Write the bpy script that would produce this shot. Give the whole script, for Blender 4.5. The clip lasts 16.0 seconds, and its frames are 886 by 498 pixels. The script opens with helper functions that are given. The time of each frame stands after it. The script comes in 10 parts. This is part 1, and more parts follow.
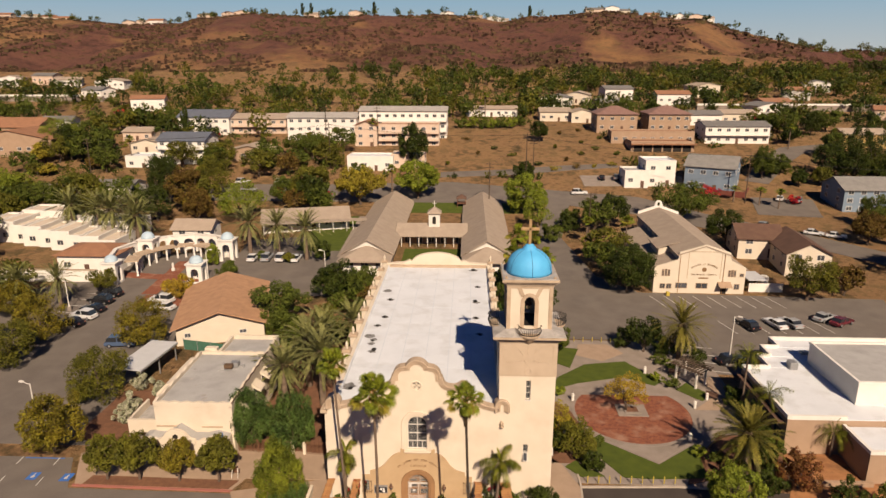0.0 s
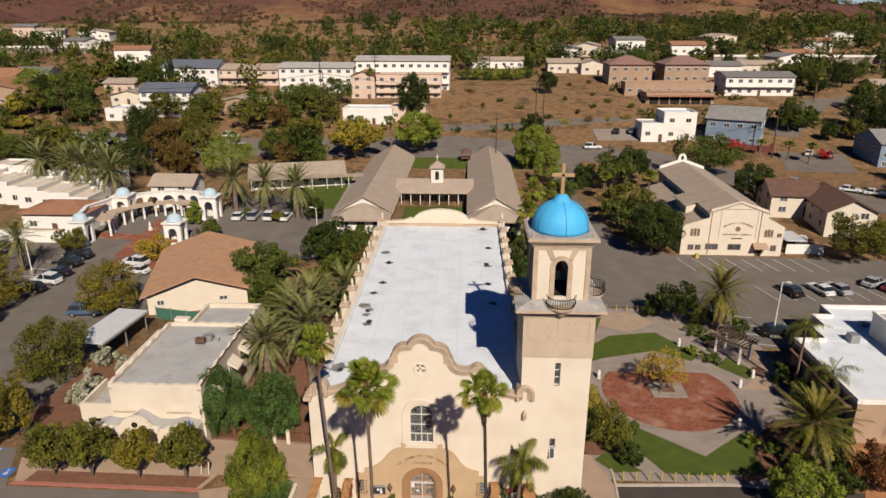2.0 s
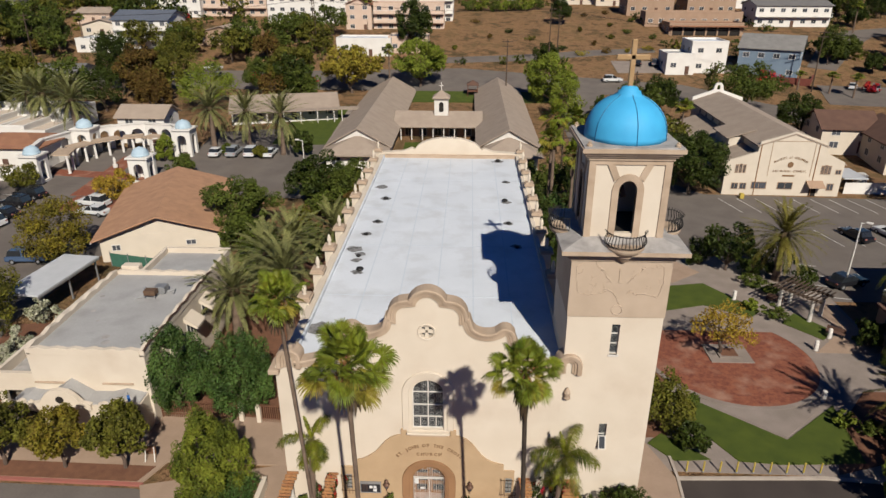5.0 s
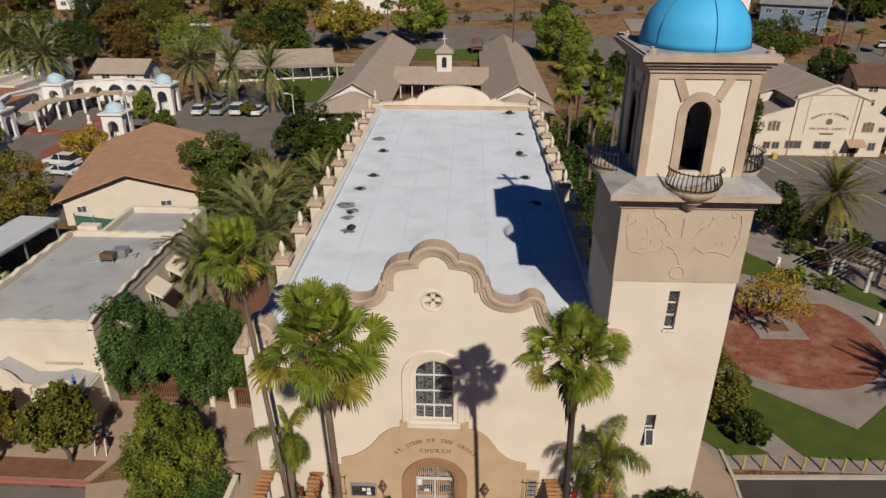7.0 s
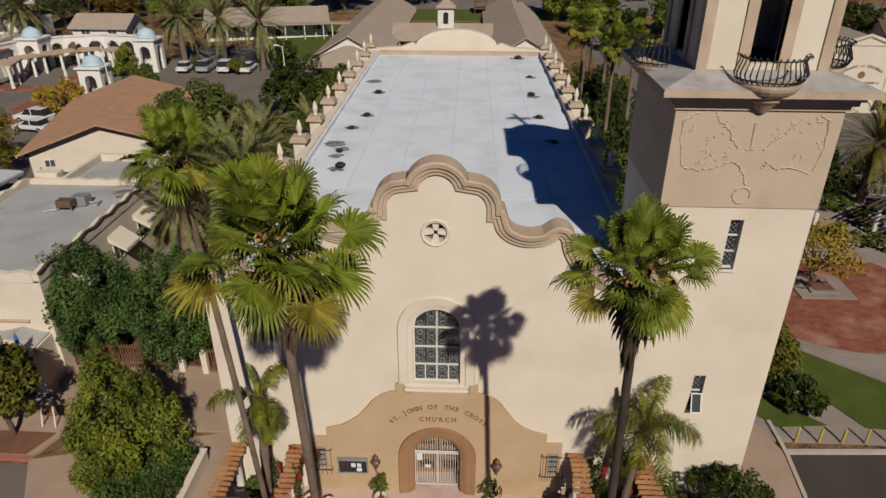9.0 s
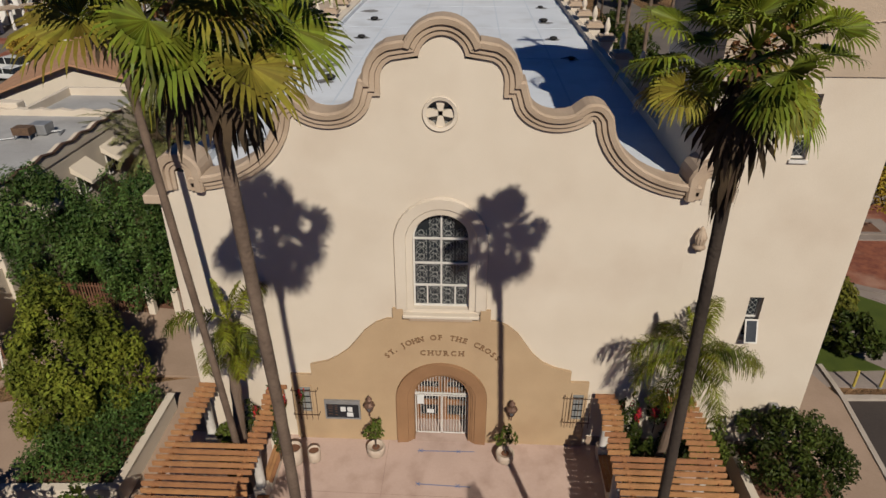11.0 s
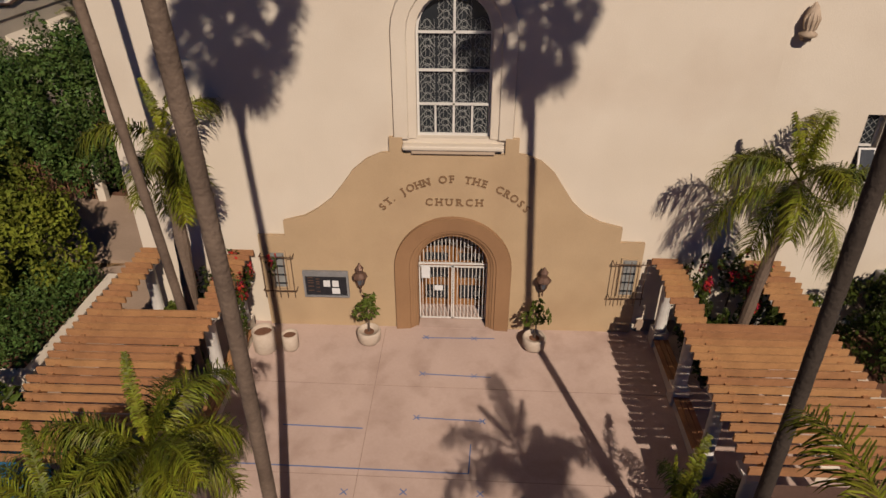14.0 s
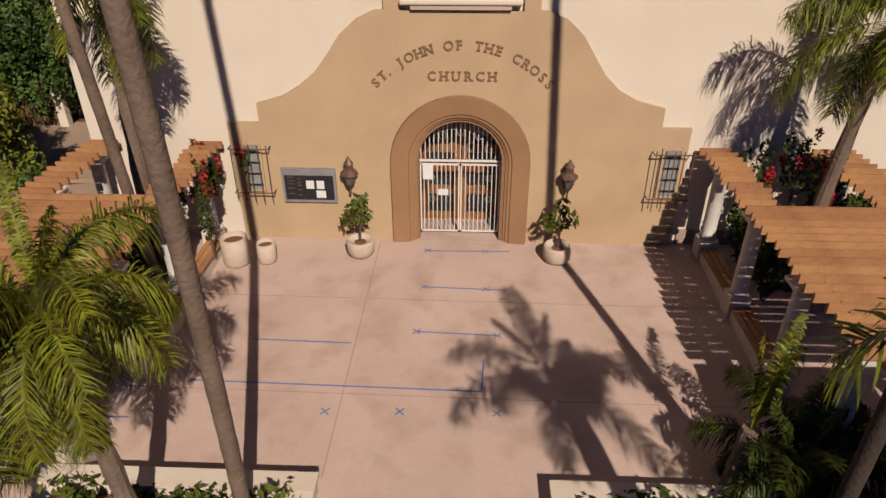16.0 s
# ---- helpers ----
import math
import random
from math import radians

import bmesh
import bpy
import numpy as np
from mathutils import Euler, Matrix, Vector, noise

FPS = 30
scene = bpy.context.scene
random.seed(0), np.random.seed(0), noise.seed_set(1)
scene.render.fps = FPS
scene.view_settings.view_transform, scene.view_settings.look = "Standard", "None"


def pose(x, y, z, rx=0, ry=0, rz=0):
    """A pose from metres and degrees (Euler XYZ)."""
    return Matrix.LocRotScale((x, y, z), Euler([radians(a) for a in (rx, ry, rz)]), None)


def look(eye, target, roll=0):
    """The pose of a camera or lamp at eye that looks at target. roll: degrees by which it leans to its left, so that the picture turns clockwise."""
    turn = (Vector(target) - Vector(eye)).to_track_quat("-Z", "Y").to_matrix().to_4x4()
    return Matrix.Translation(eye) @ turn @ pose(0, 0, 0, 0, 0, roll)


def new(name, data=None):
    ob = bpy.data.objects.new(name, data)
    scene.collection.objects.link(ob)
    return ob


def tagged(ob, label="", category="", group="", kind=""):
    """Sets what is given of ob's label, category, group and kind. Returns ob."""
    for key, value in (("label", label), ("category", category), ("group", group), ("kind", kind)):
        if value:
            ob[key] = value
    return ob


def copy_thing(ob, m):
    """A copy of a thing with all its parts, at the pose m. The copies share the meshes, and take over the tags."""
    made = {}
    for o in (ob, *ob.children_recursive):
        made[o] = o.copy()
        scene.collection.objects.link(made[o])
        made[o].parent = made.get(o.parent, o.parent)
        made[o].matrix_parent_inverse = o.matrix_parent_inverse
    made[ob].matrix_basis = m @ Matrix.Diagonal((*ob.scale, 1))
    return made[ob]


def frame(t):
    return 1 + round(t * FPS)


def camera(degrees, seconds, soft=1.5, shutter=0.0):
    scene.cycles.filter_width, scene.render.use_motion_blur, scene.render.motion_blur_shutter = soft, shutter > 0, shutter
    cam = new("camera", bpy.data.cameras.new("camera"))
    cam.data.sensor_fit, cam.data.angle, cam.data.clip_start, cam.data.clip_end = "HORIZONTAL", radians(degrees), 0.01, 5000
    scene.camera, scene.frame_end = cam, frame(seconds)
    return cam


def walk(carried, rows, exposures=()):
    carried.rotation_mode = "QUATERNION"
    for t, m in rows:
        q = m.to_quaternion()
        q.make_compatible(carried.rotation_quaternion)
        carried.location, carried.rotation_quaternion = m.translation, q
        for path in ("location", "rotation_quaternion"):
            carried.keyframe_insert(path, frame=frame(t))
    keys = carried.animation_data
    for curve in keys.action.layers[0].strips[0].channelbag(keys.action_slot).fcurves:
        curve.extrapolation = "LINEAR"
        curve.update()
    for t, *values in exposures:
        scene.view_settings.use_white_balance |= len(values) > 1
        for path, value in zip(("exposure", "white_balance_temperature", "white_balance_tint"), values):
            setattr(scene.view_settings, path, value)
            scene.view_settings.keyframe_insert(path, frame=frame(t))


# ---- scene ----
cam = camera(68.2, 16.0)
METRES, EYE, TILT, LEAN, TURN = 58.0, 43.15, -15.9, 0.0, 2.2
ROWS = [
    (0.0, 0.0, 0.0, 0.0, 0.0, 0.0, -0.0),
    (0.5, -0.0035, 0.0559, -0.0001, -0.0, -0.87, 0.0),
    (1.0, -0.0071, 0.1096, -0.0027, -0.01, -1.71, 0.0),
    (1.5, -0.0104, 0.1623, -0.0076, -0.01, -2.56, -0.01),
    (2.0, -0.0135, 0.2125, -0.0132, 0.0, -3.36, -0.01),
    (2.5, -0.0163, 0.259, -0.0201, -0.0, -4.18, -0.02),
    (3.0, -0.019, 0.302, -0.0278, -0.0, -4.96, -0.03),
    (3.5, -0.0213, 0.3425, -0.0358, 0.01, -5.64, -0.03),
    (4.0, -0.0236, 0.3816, -0.0438, 0.02, -6.32, -0.03),
    (6.5, -0.0344, 0.564, -0.0898, 0.05, -9.31, -0.15),
    (7.0, -0.0364, 0.5947, -0.1013, 0.05, -9.83, -0.16),
    (7.5, -0.0375, 0.6216, -0.1141, 0.06, -10.26, -0.17),
    (8.0, -0.0385, 0.6452, -0.1274, 0.05, -10.67, -0.19),
    (8.5, -0.0391, 0.6663, -0.1417, 0.06, -11.05, -0.2),
    (9.0, -0.0394, 0.6855, -0.1565, 0.08, -11.46, -0.19),
    (11.5, -0.0432, 0.7646, -0.2382, 0.11, -13.18, -0.16),
    (12.0, -0.0439, 0.7779, -0.2543, 0.11, -13.51, -0.16),
    (12.5, -0.045, 0.7909, -0.2701, 0.11, -13.87, -0.14),
    (13.0, -0.046, 0.8033, -0.286, 0.12, -14.2, -0.13),
    (13.5, -0.047, 0.8151, -0.3017, 0.11, -14.51, -0.1),
    (14.0, -0.0481, 0.8265, -0.3174, 0.11, -14.83, -0.07),
    (14.5, -0.049, 0.8382, -0.3337, 0.14, -15.03, -0.06),
    (15.0, -0.0493, 0.8488, -0.3495, 0.2, -15.26, -0.05),
    (15.5, -0.0496, 0.8582, -0.364, 0.25, -15.48, -0.02),
    (16.0, -0.0495, 0.8667, -0.3768, 0.28, -14.56, 0.05),
]
walk(cam, [(t, pose(4.73, -57.25, EYE, TILT, LEAN, TURN) @ pose(METRES * x, METRES * y, METRES * z, 90 + pitch, roll, yaw)) for t, x, y, z, yaw, pitch, roll in ROWS],
     exposures=[(0.0, 0.58, 7800, 16), (2.0, 0.52, 6520, 10), (4.0, 0.45, 6150, 8), (6.5, 0.25, 6180, 8), (9.0, 0.05, 6230, 8), (11.5, -0.03, 6230, 8), (13.0, -0.13, 6550, 12), (14.5, 0.0, 6770, 15), (16.0, 0.2, 6600, 15)])

# ---------------------------------------------------------------- world and sun
TO_SUN = Vector((5.8, -19.8, 16.7)).normalized()
world = bpy.data.worlds.new("sky")
scene.world = world
world.use_nodes = True
wn = world.node_tree
sky = wn.nodes.new("ShaderNodeTexSky")
sky.sky_type = "NISHITA"
sky.sun_disc = False
sky.sun_elevation = math.asin(TO_SUN.z)
sky.sun_rotation = math.atan2(TO_SUN.x, TO_SUN.y)
sky.dust_density = 0.3
sky.ozone_density = 2.5
sky.altitude = 800
tint = wn.nodes.new("ShaderNodeMixRGB")
tint.blend_type, tint.inputs[0].default_value, tint.inputs[2].default_value = "MULTIPLY", 1.0, (0.05, 1.5, 5.2, 1)
wn.links.new(sky.outputs[0], tint.inputs[1])
wn.links.new(tint.outputs[0], wn.nodes["Background"].inputs[0])
wn.nodes["Background"].inputs[1].default_value = 0.005
sun_lamp = bpy.data.lights.new("sun", "SUN")
sun_lamp.energy, sun_lamp.angle, sun_lamp.color = 5.0, radians(0.55), (1.0, 0.9, 0.77)
sun = new("sun", sun_lamp)
sun.matrix_world = look(TO_SUN * 300, (0, 0, 0))

# ---------------------------------------------------------------- materials


def mat(name, a, b=None, rough=0.8, scale=1.0, fine=12.0, bump=0.1, metal=0.0, spread=0.0, island=0.0, spec=0.22, through_light=0.0, dirt=None, dirt_scale=0.25, dirt_amount=0.5):
    """A procedural surface: two scales of variation between colours a and b, optional dirt, fine relief, piece-to-piece spread."""
    m = bpy.data.materials.new(name)
    m.use_nodes = True
    nt = m.node_tree
    nd, ln = nt.nodes, nt.links
    p = nd["Principled BSDF"]
    b = b or tuple(c * 0.8 for c in a)
    geo = nd.new("ShaderNodeTexCoord")
    n1 = nd.new("ShaderNodeTexNoise")
    n1.inputs["Scale"].default_value, n1.inputs["Detail"].default_value = scale, 4
    n2 = nd.new("ShaderNodeTexNoise")
    n2.inputs["Scale"].default_value, n2.inputs["Detail"].default_value = fine, 3
    for n in (n1, n2):
        ln.new(geo.outputs["Object"], n.inputs["Vector"])
    mix = nd.new("ShaderNodeMath")
    mix.operation = "MULTIPLY_ADD"
    ln.new(n2.outputs["Fac"], mix.inputs[0])
    mix.inputs[1].default_value = 0.45
    ln.new(n1.outputs["Fac"], mix.inputs[2])
    ramp = nd.new("ShaderNodeValToRGB")
    ramp.color_ramp.elements[0].position, ramp.color_ramp.elements[1].position = 0.5, 0.95
    ramp.color_ramp.elements[0].color, ramp.color_ramp.elements[1].color = (*a, 1), (*b, 1)
    ln.new(mix.outputs[0], ramp.inputs[0])
    out = ramp.outputs[0]
    if dirt:
        n3 = nd.new("ShaderNodeTexNoise")
        n3.inputs["Scale"].default_value, n3.inputs["Detail"].default_value = dirt_scale, 6
        ln.new(geo.outputs["Object"], n3.inputs["Vector"])
        r3 = nd.new("ShaderNodeValToRGB")
        r3.color_ramp.elements[0].position, r3.color_ramp.elements[1].position = 0.5, 0.72
        ln.new(n3.outputs["Fac"], r3.inputs[0])
        k = nd.new("ShaderNodeMath")
        k.operation = "MULTIPLY"
        k.inputs[1].default_value = dirt_amount
        ln.new(r3.outputs[0], k.inputs[0])
        mx = nd.new("ShaderNodeMixRGB")
        ln.new(k.outputs[0], mx.inputs[0])
        ln.new(out, mx.inputs[1])
        mx.inputs[2].default_value = (*dirt, 1)
        out = mx.outputs[0]
    if spread or island:
        hsv = nd.new("ShaderNodeHueSaturation")
        info = nd.new("ShaderNodeObjectInfo") if spread else nd.new("ShaderNodeNewGeometry")
        rnd = info.outputs["Random"] if spread else info.outputs["Random Per Island"]
        amount = spread or island
        mr = nd.new("ShaderNodeMapRange")
        mr.inputs[3].default_value, mr.inputs[4].default_value = 1 - amount, 1 + amount
        ln.new(rnd, mr.inputs[0])
        ln.new(mr.outputs[0], hsv.inputs["Value"])
        mr2 = nd.new("ShaderNodeMapRange")
        mr2.inputs[3].default_value, mr2.inputs[4].default_value = 0.5 - amount * 0.05, 0.5 + amount * 0.05
        ln.new(rnd, mr2.inputs[0])
        ln.new(mr2.outputs[0], hsv.inputs["Hue"])
        ln.new(out, hsv.inputs["Color"])
        out = hsv.outputs[0]
    ln.new(out, p.inputs["Base Color"])
    p.inputs["Roughness"].default_value, p.inputs["Metallic"].default_value = rough, metal
    p.inputs["Specular IOR Level"].default_value = spec
    if bump:
        bp = nd.new("ShaderNodeBump")
        bp.inputs["Strength"].default_value, bp.inputs["Distance"].default_value = bump, 0.05
        ln.new(n2.outputs["Fac"], bp.inputs["Height"])
        ln.new(bp.outputs[0], p.inputs["Normal"])
    if through_light:
        tr = nd.new("ShaderNodeBsdfTranslucent")
        ln.new(out, tr.inputs["Color"])
        ms = nd.new("ShaderNodeMixShader")
        ms.inputs[0].default_value = through_light
        ln.new(p.outputs[0], ms.inputs[1])
        ln.new(tr.outputs[0], ms.inputs[2])
        ln.new(ms.outputs[0], nd["Material Output"].inputs[0])
    return m


STUCCO = mat("cream_stucco", (0.54, 0.471, 0.38), (0.495, 0.426, 0.338), scale=0.5, fine=30, bump=0.12, rough=0.9, dirt=(0.37, 0.281, 0.207), dirt_scale=0.35, dirt_amount=0.3)
STUCCO_TAN = mat("tan_stucco", (0.385, 0.274, 0.163), (0.34, 0.24, 0.141), scale=0.8, fine=30, bump=0.12, rough=0.9, dirt=(0.252, 0.163, 0.0962), dirt_scale=0.5, dirt_amount=0.35)
TRIM = mat("beige_trim", (0.392, 0.303, 0.222), (0.326, 0.244, 0.17), scale=1.2, fine=25, bump=0.1, rough=0.85, dirt=(0.185, 0.133, 0.0888), dirt_scale=0.8, dirt_amount=0.4)
ARCH_BROWN = mat("brown_arch_paint", (0.252, 0.141, 0.0703), (0.215, 0.118, 0.0592), scale=1.0, fine=25, bump=0.1, rough=0.8)
BAND = mat("tower_band", (0.4, 0.315, 0.235), (0.345, 0.27, 0.198), scale=0.7, fine=20, bump=0.25, rough=0.9)
ROOF_WHITE = mat("white_roof_membrane", (0.555, 0.577, 0.606), (0.49, 0.512, 0.54), scale=0.35, fine=8, bump=0.06, rough=0.6, dirt=(0.311, 0.303, 0.296), dirt_scale=0.5, dirt_amount=0.35)
ROOF_GREY = mat("grey_roof_membrane", (0.333, 0.326, 0.315), (0.274, 0.266, 0.255), scale=0.4, fine=8, bump=0.06, rough=0.7, dirt=(0.192, 0.185, 0.178), dirt_scale=0.5, dirt_amount=0.5)
ROOF_WING = mat("cream_roof_coating", (0.5, 0.42, 0.34), (0.42, 0.35, 0.28), scale=0.6, fine=8, rough=0.9)
SEAM = mat("roof_seam", (0.47, 0.51, 0.56), (0.43, 0.47, 0.51), scale=2)
SHELF = mat("shelf_coating", (0.34, 0.318, 0.296), (0.244, 0.229, 0.215), scale=1.5, fine=20, dirt=(0.148, 0.133, 0.126), dirt_scale=1.2, dirt_amount=0.6)
DOME = mat("blue_dome_tile", (0.055, 0.33, 0.575), (0.048, 0.29, 0.525), scale=1.5, fine=40, bump=0.08, rough=0.62, spec=0.3)
DOME_SEAM = mat("dome_seam", (0.0222, 0.104, 0.207), rough=0.6)
PALE_DOME = mat("pale_blue_dome", (0.34, 0.429, 0.488), (0.296, 0.385, 0.444), scale=1.5, rough=0.6)
GILT = mat("tan_cross_metal", (0.37, 0.244, 0.126), (0.311, 0.2, 0.0962), scale=3, rough=0.5, metal=0.2)
IRON = mat("black_iron", (0.0133, 0.0126, 0.0118), (0.0222, 0.02, 0.0185), scale=5, rough=0.55)
SOOT = mat("soot_stain", (0.035, 0.033, 0.03), (0.26, 0.255, 0.25), scale=4, fine=20, rough=0.95)
# near-black colour that stands in for the shade inside openings
DARK = mat("dark_interior", (0.0148, 0.0126, 0.0111), (0.0222, 0.0185, 0.0148), scale=2)
GLASS = mat("dark_window_glass", (0.0148, 0.0178, 0.0207), (0.0222, 0.0252, 0.0296), scale=1, rough=0.08, bump=0, spec=0.6)
LACE = mat("leaded_tracery", (0.222, 0.222, 0.207), (0.148, 0.148, 0.141), scale=6, rough=0.6)
WHITE = mat("white_paint", (0.562, 0.533, 0.488), (0.503, 0.474, 0.429), scale=1.5, fine=25, bump=0.05, rough=0.6)
LETTER = mat("letter_brown", (0.185, 0.107, 0.0555), (0.148, 0.0851, 0.0444), scale=4, rough=0.6)
BOARD_BLACK = mat("notice_board_felt", (0.0148, 0.0148, 0.0178), (0.0222, 0.0222, 0.0259), scale=8, rough=0.5)
PAPER = mat("paper", (0.555, 0.548, 0.533), (0.503, 0.496, 0.481), scale=5, bump=0)
WOOD_DOOR = mat("oak_door", (0.25, 0.108, 0.032), (0.18, 0.08, 0.025), scale=3, fine=18, rough=0.55)
PERGOLA = mat("brown_stained_slats", (0.335, 0.165, 0.072), (0.24, 0.117, 0.052), scale=2, fine=20, rough=0.8, spread=0.12)
COLUMN = mat("white_column_plaster", (0.488, 0.459, 0.414), (0.407, 0.37, 0.326), scale=2, rough=0.85)
PLAZA = mat("rose_concrete", (0.43, 0.318, 0.262), (0.375, 0.272, 0.222), scale=0.7, fine=14, bump=0.08, rough=0.85, dirt=(0.19, 0.115, 0.085), dirt_scale=1.3, dirt_amount=0.35)
JOINT = mat("concrete_joint", (0.27, 0.187, 0.15), (0.23, 0.158, 0.126), rough=0.9)
TAPE = mat("blue_floor_tape", (0.074, 0.122, 0.266), (0.118, 0.148, 0.252), scale=5, rough=0.6, bump=0)
ASPHALT = mat("asphalt", (0.137, 0.117, 0.101), (0.1, 0.085, 0.075), scale=0.3, fine=9, bump=0.12, rough=0.9, dirt=(0.122, 0.0999, 0.0829), dirt_scale=0.12, dirt_amount=0.6)
ASPHALT_DARK = mat("dark_brown_asphalt", (0.055, 0.044, 0.038), (0.04, 0.032, 0.028), scale=0.4, fine=9, bump=0.12, rough=0.9)
CONCRETE = mat("grey_concrete", (0.237, 0.196, 0.167), (0.185, 0.152, 0.127), scale=0.6, fine=10, bump=0.08, rough=0.88, dirt=(0.163, 0.133, 0.111), dirt_scale=0.5, dirt_amount=0.45)
PEACH = mat("peach_concrete", (0.3, 0.215, 0.155), (0.25, 0.178, 0.126), scale=0.8, fine=12, rough=0.88)
BRICK_RED = mat("red_brick_paving", (0.222, 0.0814, 0.0444), (0.126, 0.0407, 0.0266), scale=2.2, fine=5, bump=0.3, rough=0.9, dirt=(0.296, 0.17, 0.118), dirt_scale=0.5, dirt_amount=0.8)
CLAY = mat("orange_clay_paving", (0.311, 0.148, 0.0666), (0.244, 0.107, 0.0481), scale=0.8, fine=8, bump=0.15, rough=0.9, dirt=(0.104, 0.0518, 0.0259), dirt_scale=0.45, dirt_amount=0.9)
LAWN = mat("lawn_grass", (0.0629, 0.0814, 0.0104), (0.0407, 0.0577, 0.00814), scale=0.8, fine=30, bump=0.3, rough=0.95)
KERB = mat("pale_kerb_concrete", (0.37, 0.318, 0.266), (0.296, 0.252, 0.207), scale=1, fine=12, bump=0.08, rough=0.9)
SOIL = mat("bark_mulch", (0.155, 0.075, 0.043), (0.105, 0.05, 0.03), scale=1.5, fine=20, bump=0.35, rough=0.95)
CURB_RED = mat("red_curb_paint", (0.281, 0.0962, 0.074), (0.244, 0.104, 0.0814), scale=2, rough=0.7)
FENCE_RED = mat("red_brown_wall_paint", (0.16, 0.05, 0.035), (0.11, 0.035, 0.026), scale=1, rough=0.9)
LINE_WHITE = mat("road_line_paint", (0.444, 0.429, 0.4), (0.333, 0.318, 0.296), scale=2, rough=0.7, bump=0)
LINE_BLUE = mat("blue_line_paint", (0.037, 0.126, 0.37), rough=0.7, bump=0)
FLAG_RED = mat("red_flag_cloth", (0.35, 0.04, 0.05), (0.3, 0.03, 0.04), scale=3, bump=0)
YELLOW = mat("yellow_post_paint", (0.407, 0.311, 0.0592), rough=0.5)
TILE_ROOF = mat("brown_shingle", (0.375, 0.212, 0.122), (0.29, 0.165, 0.098), scale=0.8, fine=14, bump=0.3, rough=0.95, dirt=(0.25, 0.14, 0.085), dirt_scale=0.9, dirt_amount=0.6)
SCHOOL_ROOF = mat("taupe_shingle", (0.303, 0.244, 0.192), (0.252, 0.2, 0.155), scale=0.6, fine=12, bump=0.25, rough=0.95, dirt=(0.266, 0.207, 0.163), dirt_scale=0.3, dirt_amount=0.5)
SCHOOL_ROOF_GREY = mat("weathered_grey_shingle", (0.2, 0.192, 0.178), (0.148, 0.141, 0.133), scale=0.7, fine=12, bump=0.2, rough=0.95)
PLUM_ROOF = mat("plum_brown_tile", (0.2, 0.118, 0.0999), (0.155, 0.0888, 0.074), scale=0.7, fine=10, bump=0.25, rough=0.95)
DARK_ROOF = mat("dark_brown_shingle", (0.111, 0.0629, 0.0444), (0.0851, 0.0481, 0.0355), scale=0.7, fine=12, bump=0.25, rough=0.95)
PALE_ROOF = mat("pale_grey_roofing", (0.33, 0.31, 0.285), (0.26, 0.245, 0.225), scale=0.7, fine=10, bump=0.15, rough=0.95)
GREY_ROOF = mat("grey_shingle", (0.148, 0.141, 0.133), (0.118, 0.111, 0.107), scale=0.7, fine=12, bump=0.2, rough=0.95)
BLUE_ROOF = mat("slate_blue_shingle", (0.0962, 0.107, 0.133), (0.074, 0.0851, 0.107), scale=0.7, fine=12, bump=0.2, rough=0.95)
TERRA = mat("terracotta_roof", (0.259, 0.13, 0.074), (0.207, 0.0999, 0.0592), scale=0.7, fine=10, bump=0.25, rough=0.95)
CREAM_WALL = mat("cream_house_wall", (0.525, 0.459, 0.37), (0.466, 0.407, 0.326), scale=0.5, rough=0.9)
WHITE_WALL = mat("white_house_wall", (0.607, 0.585, 0.54), (0.548, 0.518, 0.474), scale=0.5, rough=0.9)
PINK_WALL = mat("peach_house_wall", (0.503, 0.385, 0.303), (0.444, 0.333, 0.259), scale=0.5, rough=0.9)
TAN_WALL = mat("tan_house_wall", (0.311, 0.215, 0.148), (0.266, 0.181, 0.122), scale=0.5, rough=0.9)
BLUE_WALL = mat("blue_grey_siding", (0.163, 0.215, 0.266), (0.133, 0.178, 0.229), scale=0.5, rough=0.8)
YELLOW_WALL = mat("ochre_house_wall", (0.444, 0.303, 0.126), (0.385, 0.259, 0.104), scale=0.5, rough=0.9)
FAR_GLASS = mat("far_window_glass", (0.0407, 0.0444, 0.0518), (0.0666, 0.0703, 0.0777), scale=1, rough=0.25, bump=0, spread=0.4)
METAL_ROOF = mat("white_metal_sheet", (0.444, 0.451, 0.459), (0.385, 0.392, 0.4), scale=0.8, rough=0.5)
STEEL = mat("galvanised_steel", (0.296, 0.296, 0.296), (0.237, 0.237, 0.237), scale=3, rough=0.5, metal=0.5)
RUST_IRON = mat("rusty_iron", (0.118, 0.074, 0.0444), (0.074, 0.0444, 0.0296), scale=6, fine=30, rough=0.7)
FENCE_WOOD = mat("red_brown_fence", (0.148, 0.0703, 0.0407), (0.111, 0.0518, 0.0296), scale=2, fine=15, rough=0.9, spread=0.15)
POLE_WOOD = mat("utility_pole_wood", (0.074, 0.0518, 0.037), (0.0555, 0.037, 0.0259), scale=2, rough=0.95)
BARK = mat("grey_bark", (0.104, 0.074, 0.0555), (0.0666, 0.0481, 0.037), scale=2, fine=10, bump=0.5, rough=0.95)
DARK_PALM_BARK = mat("dark_palm_bark", (0.052, 0.039, 0.03), (0.03, 0.022, 0.017), scale=1.2, fine=14, bump=0.5, rough=0.95)
PALM_BARK = mat("palm_trunk_bark", (0.165, 0.118, 0.085), (0.095, 0.066, 0.048), scale=1.2, fine=14, bump=0.5, rough=0.95)
